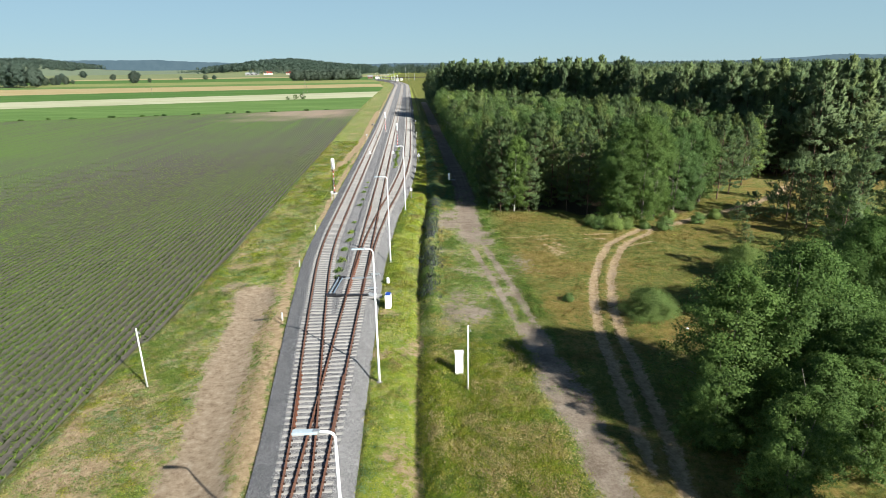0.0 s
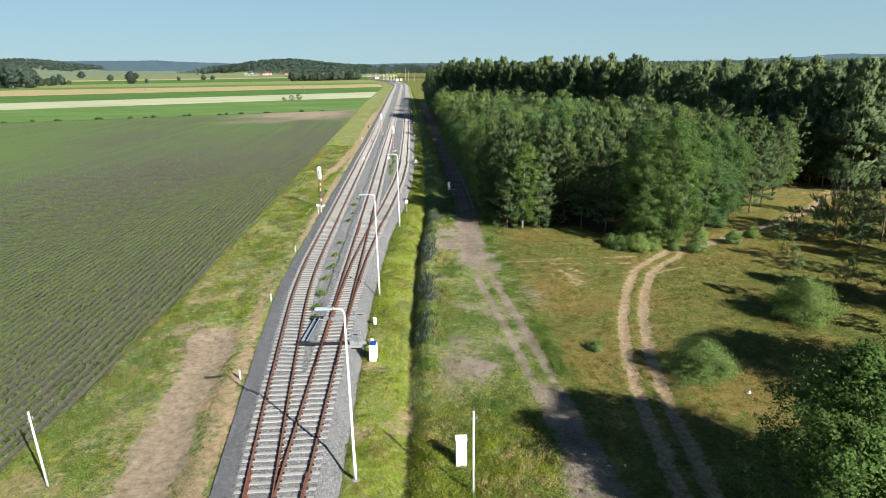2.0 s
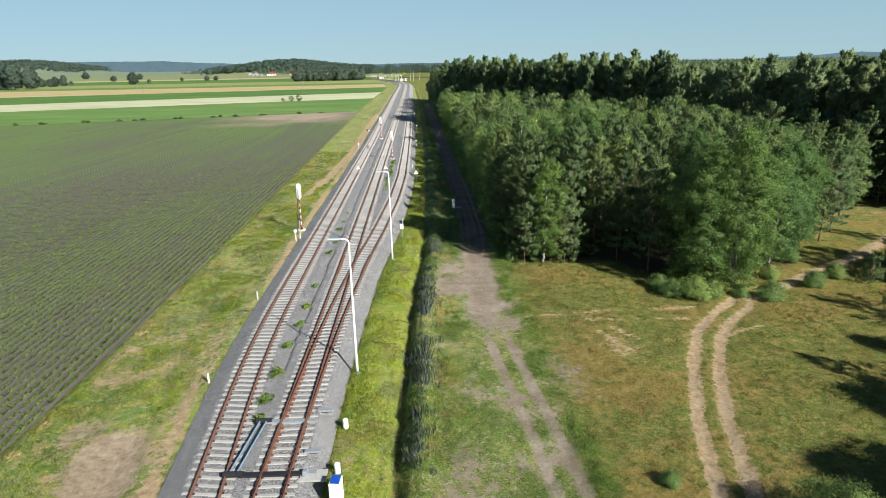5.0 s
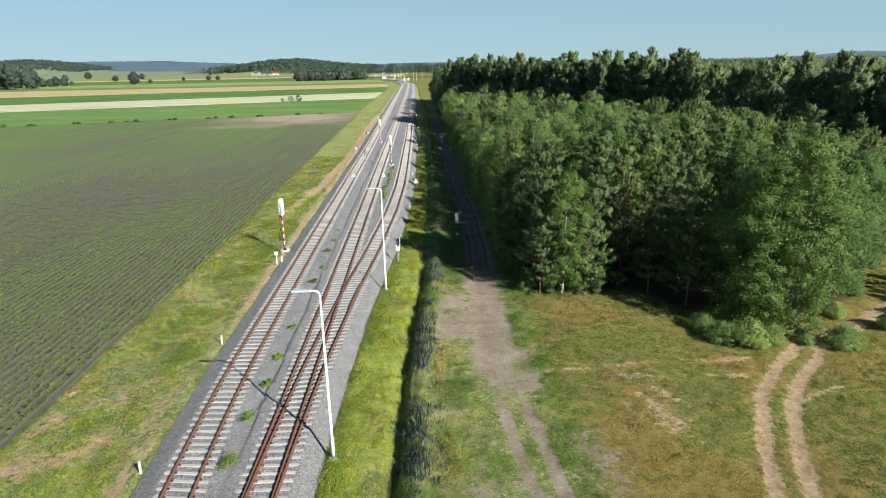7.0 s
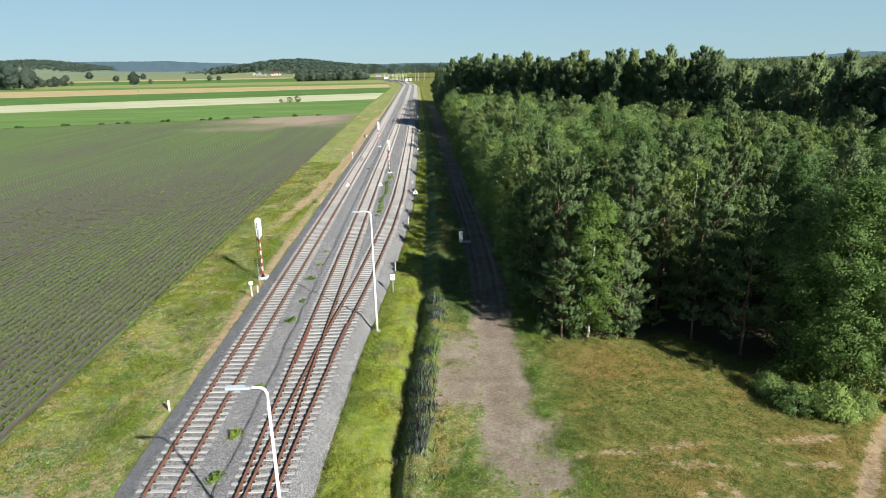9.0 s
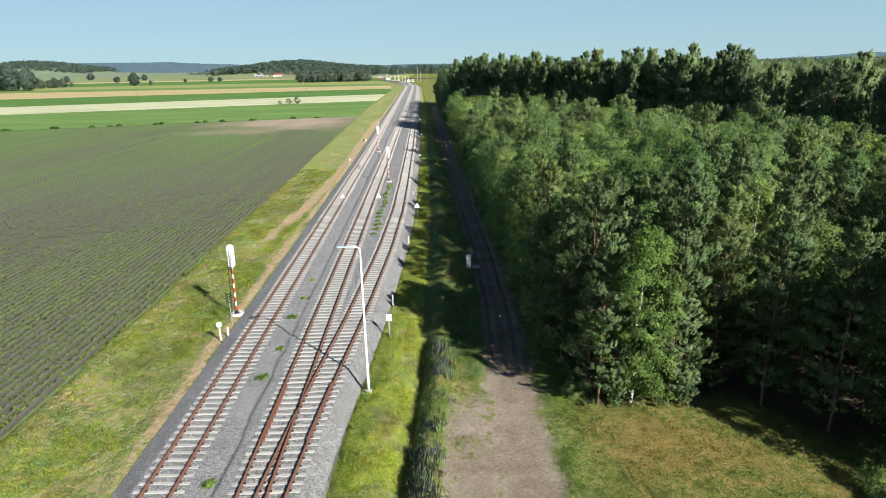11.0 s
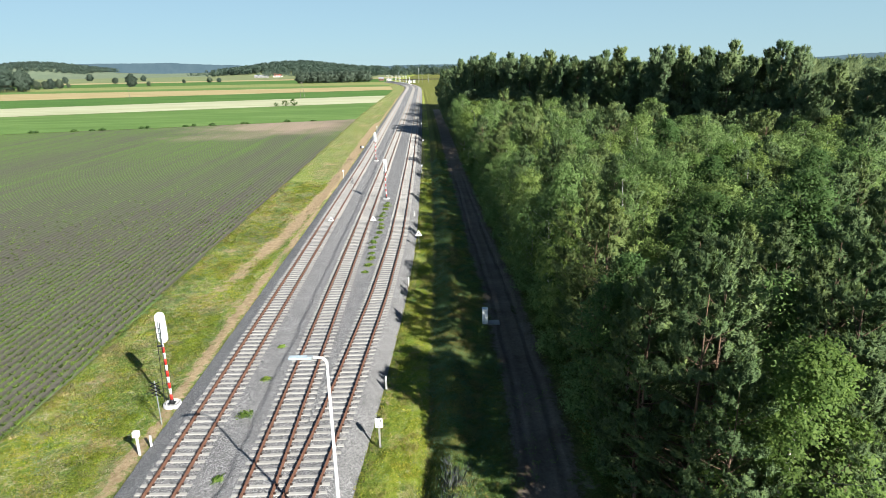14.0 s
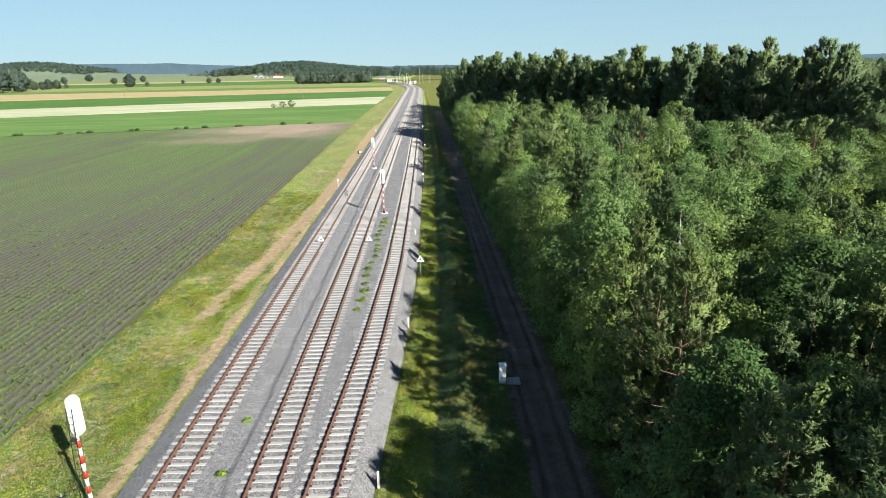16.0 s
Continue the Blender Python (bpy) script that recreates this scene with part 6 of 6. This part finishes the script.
for k in range(26):
    bx = -52 - 7.5 * k + 5 * math.sin(3.7 * k)
    lone(bx, 352.6 + 0.3 * bx, 0.35 + 0.6 * abs(math.sin(2.3 * k)), 0.7 + 1.0 * abs(math.cos(1.9 * k)), "low weedy bush on the strip between two crops")
field_pole(-104, 560, 12.5, 1.9), field_pole(-245, 571, 9.5, 0), field_pole(-395, 585, 9.5, 0)

# ---------------------------------------------------------------- station far along the line
def platform():
    ys = np.arange(850, 1090, 12.0)
    v, k = [], 6
    for yy, xx in zip(ys, (mid_x(ys) + right_x(ys)) / 2):
        for dx, dz in ((-0.9, -0.3), (-0.9, 0.75), (-0.85, 0.8), (0.85, 0.8), (0.9, 0.75), (0.9, -0.3)):
            v.append((xx + dx * 1.05, yy, dz))
    f = grid_faces(len(ys), k)
    t = thing("platform", pose(0, 0, 0), "long pale concrete station platform between the tracks", "platform", kind="structure")
    part("deck", fast_mesh("deck", v, f[:, ::-1]), M_white_conc, t)
    bm = bmesh.new()
    box(bm, 2.0, 5.0, 0.95, pose(float((mid_x(850) + right_x(850)) / 2), 848, -0.3))
    part("ramp", bm, M_white_conc, t)


platform()
for k in range(14):
    yy = 860 + k * 17
    xx = float((mid_x(yy) + right_x(yy)) / 2) + (0.6 if k % 2 else -0.6)
    t = thing("platform_lamp", pose(xx, yy, 0.8), "tall pale lamp mast on the far platform", "lamp post", "lamps on the far platform")
    bm = bmesh.new()
    tube(bm, [(0, 0, 0), (0, 0, 8)], [0.14, 0.1], 6)
    part("pole", bm, M_white, t)
    bm = bmesh.new()
    box(bm, 1.6, 0.4, 0.2, pose(-0.6, 0, 8))
    part("lamp_head", bm, M_white, t)
for x, y, h in ((-23.5, 976, 21.0), (-18.5, 960, 15), (-60, 1100, 15), (-44, 1010, 14), (-10.0, 985, 11)):
    t = thing("tall_mast", pose(x, y, FLOOR), "tall thin grey mast near the station", "mast", "masts near the station")
    bm = bmesh.new()
    tube(bm, [(0, 0, 0), (0, 0, h)], [0.28, 0.16], 6)
    part("shaft", bm, M_galv, t)
for x, y, w, h in ((-37, 985, 4.5, 3.0), (-31, 990, 3.6, 3.4), (-78, 1120, 7, 4)):
    farmhouse(x, y, w, 6, h, 0.8, M_roof_grey, M_render, "pale flat station building far along the line", 0)
farmhouse(-95, 1170, 9, 7, 4, 2.5, M_roof_grey, plain("brick_wall", (0.20, 0.10, 0.08), 0.8), "red brick station building far along the line", 0)
farmhouse(-118, 1160, 6, 5, 3, 0.6, M_roof_grey, M_render, "small white hut far along the line", 0)


# ---------------------------------------------------------------- grass, weeds and seedlings
def blades_mesh(name, x, y, h, w, n, rng, spread, lean=0.35, zf=None):
    """Tufts of n leaning blades at the given places."""
    k = len(x)
    z = (zf or ground_z)(x, y)
    a = rng.rand(k, n) * 6.283
    r = spread * np.sqrt(rng.rand(k, n))
    bx, by_ = x[:, None] + r * np.cos(a), y[:, None] + r * np.sin(a)
    hh = h[:, None] * (0.6 + 0.6 * rng.rand(k, n))
    ln = lean * hh
    dx, dy = np.cos(a) * ln + rng.randn(k, n) * 0.1 * hh, np.sin(a) * ln + rng.randn(k, n) * 0.1 * hh
    sa = rng.rand(k, n) * 6.283
    sx, sy = np.cos(sa) * w / 2, np.sin(sa) * w / 2
    zz = np.repeat(z[:, None], n, 1)
    v = np.stack([np.stack([bx - sx, by_ - sy, zz - 0.02], -1), np.stack([bx + sx, by_ + sy, zz + hh * 0.12], -1), np.stack([bx + dx, by_ + dy, zz + hh], -1)], 2).reshape(-1, 3)
    up = unit(np.stack([np.cos(a) * 0.4, np.sin(a) * 0.4, 0 * a + 1.0], -1).reshape(-1, 3))
    return foliage(name, v, up, 0.85)


def leafy_mesh(name, x, y, h, leaf, n, rng, spread, zf=None, slim=0.62):
    """Low bushy weeds: n small leaves round every place, filling a mound of height h."""
    k = len(x)
    z = (zf or ground_z)(x, y)
    q = rng.randn(k, n, 3) * np.array([spread, spread, 0.0])
    rr = np.hypot(q[..., 0], q[..., 1]) / spread
    q[..., 2] = h[:, None] * (0.15 + 0.85 * rng.rand(k, n) ** 0.6) * np.exp(-0.35 * rr ** 2)
    p = (np.stack([x, y, z], -1)[:, None] + q).reshape(-1, 3)
    out = unit(q.reshape(-1, 3) * np.array([1.2, 1.2, 0.5]) + np.array([0, 0, 0.16]))
    d = unit(rng.randn(len(p), 3) * 0.7 + out + np.array([0, 0, 0.25]))
    nrm = unit(rng.randn(len(p), 3) * 0.5 + out + np.array([0, 0, 0.5]))
    L = leaf * (0.6 + 0.8 * rng.rand(len(p)))
    return foliage(name, diamonds(p, d, nrm, L, L * slim)[0], unit(out + np.array([0, 0, 0.5])), 0.78)


def scatter(count, x0, x1, y0, y1, seed, keep):
    rng = np.random.RandomState(seed)
    x, y = x0 + (x1 - x0) * rng.rand(count), y0 + (y1 - y0) * rng.rand(count)
    ok = keep(x, y) > rng.rand(count)
    return x[ok], y[ok], rng


def bare(x, y):
    z = zone(x, y)
    b = np.maximum(np.maximum(z["soil"], z["sand"]), np.maximum(z["brown"], z["litter"]))
    b = np.where((x > toe_left(y) - 0.15) & (x < toe_right(y) + 0.05), 1.0, b)
    return np.where(x < field_x(y) + 0.3, 1.0, b)


def grow(name, label, material, count, area, seed, keep, h0, h1, w, n, spread, lean=0.35, clump=None, spiky=False):
    """Blades where keep() allows; with clump = (tufts, radius) they gather in clumps of differing height."""
    x, y, rng = scatter(count, *area, seed, lambda a, b: keep(a, b) * (1 - bare(a, b)) ** 2)
    h = h0 + (h1 - h0) * rng.rand(len(x)) ** 1.5
    if clump:
        k, rad = clump
        size = 0.5 + 0.9 * rng.rand(len(x), 1)
        ox, oy = rng.randn(2, len(x), k) * rad * size
        h = (h[:, None] * (0.6 + 0.5 * np.exp(-(ox ** 2 + oy ** 2) / rad ** 2))).ravel()
        x, y = (x[:, None] + ox).ravel(), (y[:, None] + oy).ravel()
        ok = bare(x, y) < 0.75
        x, y, h = x[ok], y[ok], h[ok]
    weeds = "weeds" in name and not spiky
    me = leafy_mesh(name, x, y, h, w * 3.9, n + 7, rng, spread, None, 0.27) if "tufts" in name else leafy_mesh(name, x, y, h, w * 1.1, int(1.25 * n + 6), rng, spread * 1.1) if weeds else blades_mesh(name, x, y, h, w, n, rng, spread, lean)
    ob = part(name, me, material)
    tagged(ob, label, "grass" if "grass" in name else "weeds", kind="stuff")


left_verge = lambda x, y: ((x < toe_left(y) - 0.3) & (x > field_x(y))).astype(float)
strip = lambda x, y: ((x > toe_right(y)) & (x < ditch_x(y) - 0.12)).astype(float)
inner = lambda x, y: sstep(1.5, 2.6, toe_left(y) - x)
VERGE = (-31, -11, 24, 190)
grow("verge_grass_tufts", "green and yellow verge grass beside the ballast", M_grass_green, 26000, VERGE, 51, lambda x, y: left_verge(x, y) * (0.06 + 0.8 * (fbm(x, y, 3, 31) > 0.02)), 0.08, 0.24, 0.03, 7, 0.2, 0.8)
grow("dry_grass_tufts", "dry yellow grass on the railway verge", M_grass_gold, 8500, VERGE, 52, lambda x, y: left_verge(x, y) * inner(x, y) * (0.05 + 0.9 * (fbm(x, y, 3, 32) > 0.08)), 0.14, 0.32, 0.03, 8, 0.17, 0.8, (5, 0.32))
grow("pale_grass_tufts", "bleached beige grass tufts on the railway verge", M_grass_pale, 6500, VERGE, 81, lambda x, y: left_verge(x, y) * inner(x, y) * (0.05 + 0.95 * (fbm(x, y, 2.6, 82) > 0.12)), 0.18, 0.4, 0.028, 10, 0.15, 0.75, (6, 0.28))
grow("lush_grass_tufts", "bright yellow green grass on the railway verge", M_grass_lush, 14000, VERGE, 83, lambda x, y: left_verge(x, y) * inner(x, y) * (0.08 + 0.9 * (fbm(x, y, 4, 84) > 0.0)), 0.12, 0.3, 0.03, 9, 0.18, 0.8, (4, 0.32))
grow("blue_green_weeds", "blue green weed clumps on the railway verge", M_weed_blue, 5200, VERGE, 85, lambda x, y: left_verge(x, y) * inner(x, y) * (fbm(x, y, 3, 86) > 0.12), 0.25, 0.55, 0.055, 9, 0.16, 0.4, (5, 0.28))
grow("verge_weeds", "dark green weeds on the railway verge", M_weed, 14000, VERGE, 53, lambda x, y: left_verge(x, y) * (0.04 + 0.96 * (fbm(x, y, 2.5, 39) > 0.06)), 0.12, 0.45, 0.055, 9, 0.2, 0.5, (4, 0.25))
grow("toe_weeds", "tall yellow green weeds in a line beside the ballast", M_weed_bright, 34000, VERGE, 87, lambda x, y: left_verge(x, y) * np.exp(-((toe_left(y) - x - 2.5 - 0.5 * fbm(x, y, 6, 88)) / 0.5) ** 2) * (0.15 + 0.85 * (fbm(x, y, 2.6, 33) > -0.12)), 0.3, 0.9, 0.06, 10, 0.18, 0.4, (5, 0.26))
grow("toe_green_weeds", "green weeds scattered at the ballast foot", M_weed, 9000, VERGE, 89, lambda x, y: ((x < toe_left(y) - 0.1)) * np.exp(-((toe_left(y) - x - 0.7) / 0.9) ** 2) * (fbm(x, y, 1.6, 90) > 0.15), 0.1, 0.35, 0.055, 9, 0.16, 0.5, (3, 0.2))
grow("ridge_weeds", "green weeds on the low ridge beside the bare sand", M_weed, 2600, (-17, -10, 22, 66), 97, lambda x, y: np.exp(-(near_line(x, y, RIDGE) / 0.4) ** 2) * (fbm(x, y, 2.4, 98) > -0.2), 0.1, 0.35, 0.05, 9, 0.14, 0.5, (3, 0.16))
grow("sand_side_weeds", "green weed patches beside the bare sand", M_weed, 11000, (-24, -13, 22, 70), 99, lambda x, y: left_verge(x, y) * (toe_left(y) - x > 3.2) * (fbm(x, y, 2.2, 100) > 0.1), 0.1, 0.4, 0.05, 9, 0.18, 0.5, (4, 0.24))
grow("field_edge_grass_tufts", "bleached tan grass fringe along the field", M_grass_pale, 9000, VERGE, 103, lambda x, y: np.exp(-((x - field_x(y) - 0.75) / 0.35) ** 2) * (0.2 + 0.8 * (fbm(x, y, 3.5, 104) > 0.0)), 0.15, 0.4, 0.042, 8, 0.16, 0.8, (4, 0.2))
grow("lush_ditch_grass_tufts", "lush yellow green grass between ballast and ditch", M_grass_lush, 26000, (-6, 2.5, 24, 190), 54, lambda x, y: strip(x, y) * (0.05 + 0.9 * (fbm(x, y, 2, 41) > -0.05)) * (0.35 + 0.65 * sstep(50, 66, y)), 0.12, 0.40, 0.032, 9, 0.18, 0.7)
grow("ditch_grass_tufts", "dry golden grass between ballast and ditch", M_grass_gold, 6500, (-6, 2.5, 24, 190), 64, lambda x, y: strip(x, y) * 0.8 * (fbm(x, y, 2.4, 42) > 0.1), 0.18, 0.46, 0.03, 8, 0.16, 0.6, (4, 0.25))
grow("ditch_weeds", "green weeds at the ballast edge", M_weed, 20000, (-6, 1.5, 24, 190), 55, lambda x, y: strip(x, y) * np.exp(-((x - toe_right(y) - 0.5) / 0.7) ** 2) * (fbm(x, y, 2.2, 34) > -0.15), 0.15, 0.5, 0.055, 9, 0.18, 0.5, (4, 0.24))
grow("blue_green_ditch_weeds", "blue green weed clumps at the ballast edge", M_weed_blue, 1800, (-6, 1.5, 24, 190), 91, lambda x, y: strip(x, y) * np.exp(-((x - toe_right(y) - 0.6) / 0.7) ** 2) * (fbm(x, y, 3, 92) > 0.05), 0.25, 0.6, 0.055, 9, 0.16, 0.4, (5, 0.25))
east_bank = lambda x, y: np.exp(-((x - ditch_x(y) - 1.45) / 0.8) ** 2)
grow("grey_blue_weeds", "grey blue flowering weeds on the ditch bank", M_lav, 3600, (-1, 6, 44, 105), 56, lambda x, y: east_bank(x, y) * (0.06 + 0.94 * (fbm(x, y, 2.2, 35) > 0.08)) * sstep(50, 62, y) * (1 - sstep(95, 104, y)), 0.35, 0.75, 0.035, 12, 0.14, 0.25, (4, 0.25), True)
grow("bank_grass_tufts", "dry golden grass on the ditch bank", M_grass_gold, 5200, (-1, 8, 44, 190), 93, lambda x, y: np.exp(-((x - ditch_x(y) - 2.6) / 0.9) ** 2) * (0.15 + 0.85 * (fbm(x, y, 3, 94) > -0.1)), 0.2, 0.5, 0.03, 9, 0.16, 0.7, (5, 0.28))
grow("bank_weeds", "dark green weeds between ditch and dirt track", M_weed, 36000, (-0.5, 12, 24, 200), 57, lambda x, y: ((x > ditch_x(y) + 0.6)).astype(float) * (0.05 + 0.9 * (fbm(x, y, 2.6, 36) + 0.14 * (y < 70) > 0.06)) * (x < 10.8 - 0.01 * (y - 60)) * (1 - 0.7 * sstep(98, 108, y)), 0.08, 0.38, 0.05, 8, 0.18, 0.5, (4, 0.24))
grow("shade_weeds", "blue green weeds between the ballast and the shaded track", M_weed_blue, 9000, (-1, 8, 96, 215), 96, lambda x, y: (x > ditch_x(y) + 0.2) * (0.15 + 0.85 * (fbm(x, y, 2.6, 36) > -0.1)) * (near_line(x, y, PATH) > 1.7), 0.12, 0.42, 0.055, 8, 0.2, 0.5, (4, 0.28))
grow("tall_grass_tufts", "tall dry golden grass beside the dirt track", M_grass_pale, 8000, (0, 10, 20, 50), 58, lambda x, y: (x > ditch_x(y) + 0.4) * (0.12 + 0.85 * (fbm(x, y, 1.8, 37) > 0.08)) * (1 - 0.8 * sstep(38, 46, y)) * sstep(19, 27, y + 3 * fbm(x, y, 3, 46)) * (1 - sstep(7.5, 9.8, x + fbm(x, y, 2, 47))), 0.3, 0.6, 0.03, 10, 0.24, 0.9)
grow("green_grass_tufts", "tall green grass beside the dirt track", M_grass_lush, 17000, (-0.5, 10, 20, 56), 59, lambda x, y: (x > ditch_x(y) + 0.4) * (0.3 + 0.6 * (fbm(x, y, 2.0, 38) > -0.1)) * (1 - 0.92 * sstep(42, 48, y)) * sstep(19, 27, y + 3 * fbm(x, y, 3, 46)) * (1 - sstep(7.5, 9.8, x + fbm(x, y, 2, 47))), 0.15, 0.4, 0.032, 10, 0.24, 0.9)
grow("meadow_grass_tufts", "short golden meadow grass", M_meadow_gold, 24000, (10, 62, 22, 98), 60, lambda x, y: 0.12 + 0.8 * (fbm(x, y, 6, 40) + 0.5 * fbm(x, y, 1.5, 95) > 0.05), 0.08, 0.26, 0.034, 7, 0.24, 0.8)
grow("green_meadow_grass_tufts", "short green meadow grass", M_meadow_green, 13000, (10, 62, 22, 98), 61, lambda x, y: 0.1 + 0.85 * (fbm(x, y, 6, 40) + 0.5 * fbm(x, y, 1.5, 95) < 0.0), 0.08, 0.28, 0.034, 7, 0.24, 0.8)
grow("meadow_weeds", "scattered green weeds on the dry meadow", M_weed, 2200, (10, 62, 22, 98), 65, lambda x, y: 1.0 * (fbm(x, y, 2.5, 43) > 0.25), 0.08, 0.3, 0.045, 9, 0.2, 0.5, (4, 0.3))
grow("track_side_weeds", "dark green weeds beside the wheel ruts", M_weed, 4200, (4, 14, 50, 95), 66, lambda x, y: np.exp(-((x - np.interp(y, [50, 66, 80, 95], [10.6, 9.6, 9.4, 9.2])) / 0.8) ** 2) * (fbm(x, y, 2.6, 44) > -0.15), 0.15, 0.5, 0.055, 9, 0.2, 0.5, (5, 0.28))
grow("forest_edge_weeds", "green undergrowth along the shaded dirt track", M_weed, 9000, (0.5, 12, 90, 230), 62, lambda x, y: np.exp(-((near_line(x, y, PATH) - 3.0) / 0.9) ** 2), 0.15, 0.5, 0.055, 9, 0.2, 0.5, (3, 0.25))

x, y, rng = scatter(12000, 2, 13, 24, 110, 67, lambda a, b: 0.5 * zone(a, b)["soil"] * (fbm(a, b, 1.5, 45) > 0.15) * (near_line(a, b, PATH) > 0.25))
tagged(part("dirt_weeds", leafy_mesh("dirt_weeds", x, y, 0.05 + 0.12 * rng.rand(len(x)), 0.07, 9, rng, 0.11), M_weed), "small green weeds scattered on the bare dirt", "weeds", kind="stuff")
x, y, rng = scatter(16000, 2, 12, 40, 100, 69, lambda a, b: zone(a, b)["soil"])
r = 0.02 + 0.035 * rng.rand(len(x)) ** 3
a = rng.rand(len(x), 1) * 6.283 + np.array([[0.0, 2.1, 4.2, 0.0]])
v = np.stack([x[:, None] + r[:, None] * np.cos(a) * np.array([1, 1, 1, 0.1]), y[:, None] + r[:, None] * np.sin(a) * np.array([1, 1, 1, 0.1]), ground_z(x, y)[:, None] + r[:, None] * np.array([-0.2, -0.2, -0.2, 0.8])], -1).reshape(-1, 3)
f = (np.array([[0, 1, 3], [1, 2, 3], [2, 0, 3]])[None] + np.arange(len(x))[:, None, None] * 4).reshape(-1, 3)
n = Nodes("dry_dirt_clod", 0.95, 0.1)
M_clod = n.color(n.ramp(n.island_random(), (0.0, (0.20, 0.155, 0.115)), (0.7, (0.32, 0.265, 0.205)), (1.0, (0.42, 0.365, 0.30))))
tagged(part("dirt_clods", fast_mesh("dirt_clods", v, f), M_clod), "small stones and clods on the bare dirt track", "stones", kind="stuff")

# single weeds between the tracks
bag = thing("plastic_bag", pose(22.73, 47.1, float(ground_z(22.73, 47.1)) + 0.06, 0, 0, 25), "crumpled white plastic bag lying on the meadow", "litter")
bm = bmesh.new()
bmesh.ops.create_icosphere(bm, subdivisions=3, radius=0.15)
for v in bm.verts:
    c = v.co
    f = 1 + 0.35 * math.sin(18 * c.x + 24 * c.z) * math.cos(22 * c.y + 14 * c.z)
    v.co = Vector((c.x * f * 1.2, c.y * f * 0.8, max(-0.06, c.z * f * 0.6)))
part("bag", bm, M_white, bag)


def weed_clump(x, y, s, label="green weed clump growing in the ballast"):
    t = thing("weed_clump", pose(x, y, -0.06, 0, 0, 40 * x), label, "weeds", "weed clumps in the ballast")
    rng = np.random.RandomState(int(abs(x * 31 + y)))
    k = int(26 + 30 * s)
    me = leafy_mesh("leaves", rng.randn(k) * 0.17 * s, rng.randn(k) * 0.26 * s, np.full(k, 0.5 * s), 0.10, 9, rng, 0.10, lambda a, b: np.zeros(len(a)))
    part("leaves", me, M_weed, t)


for y, off, s in ((62.5, -2.3, 1.0), (66.0, -2.4, 1.1), (70.5, -2.5, 0.8), (60.5, -2.2, 0.6), (78.5, -2.4, 0.9), (84.0, -2.5, 0.5), (95.0, -2.5, 0.7), (105.5, -2.6, 0.7), (110.0, -2.5, 0.35), (99.5, -2.4, 0.4), (115.0, -2.6, 0.3)):
    weed_clump(float(mid_x(y)) + off, y, s)
for k in range(16):
    y = 132 + k * 2.2
    weed_clump(float(mid_x(y) + right_x(y)) / 2 + 0.2 * math.sin(k), y, 0.45 + 0.2 * (k % 3))
weed_clump(float(mid_x(74.6)) - 2.3, 74.6, 0.75, "pale green weed clump beside the sleepers")

# maize seedlings in rows
def seedlings():
    rng = np.random.RandomState(71)
    xs, ys = [], []
    for r in range(-5, 92):
        yy = np.arange(22, 230, 0.21)
        yy = yy + rng.randn(len(yy)) * 0.05
        keep = rng.rand(len(yy)) < 0.9 * (1 - sstep(60, 215, yy + 0.6 * r)) ** 1.2
        yy = yy[keep]
        xx = -23.625 - 0.75 * r - 0.033 * yy + rng.randn(len(yy)) * 0.04
        ok = xx < field_x(yy) - 0.25
        vis = (xx > -24 - (yy - 20) * 0.75)
        xs.append(xx[ok & vis]), ys.append(yy[ok & vis])
    x, y = np.concatenate(xs), np.concatenate(ys)
    me = blades_mesh("maize_seedlings", x, y, 0.17 + 0.12 * rng.rand(len(x)), 0.07, 8, rng, 0.08, 0.9, lambda a, b: np.full(len(a), FLOOR - 0.12))
    tagged(part("maize_seedlings", me, M_seedling), "young maize plants in straight rows on dark soil", "crop", kind="stuff")


seedlings()
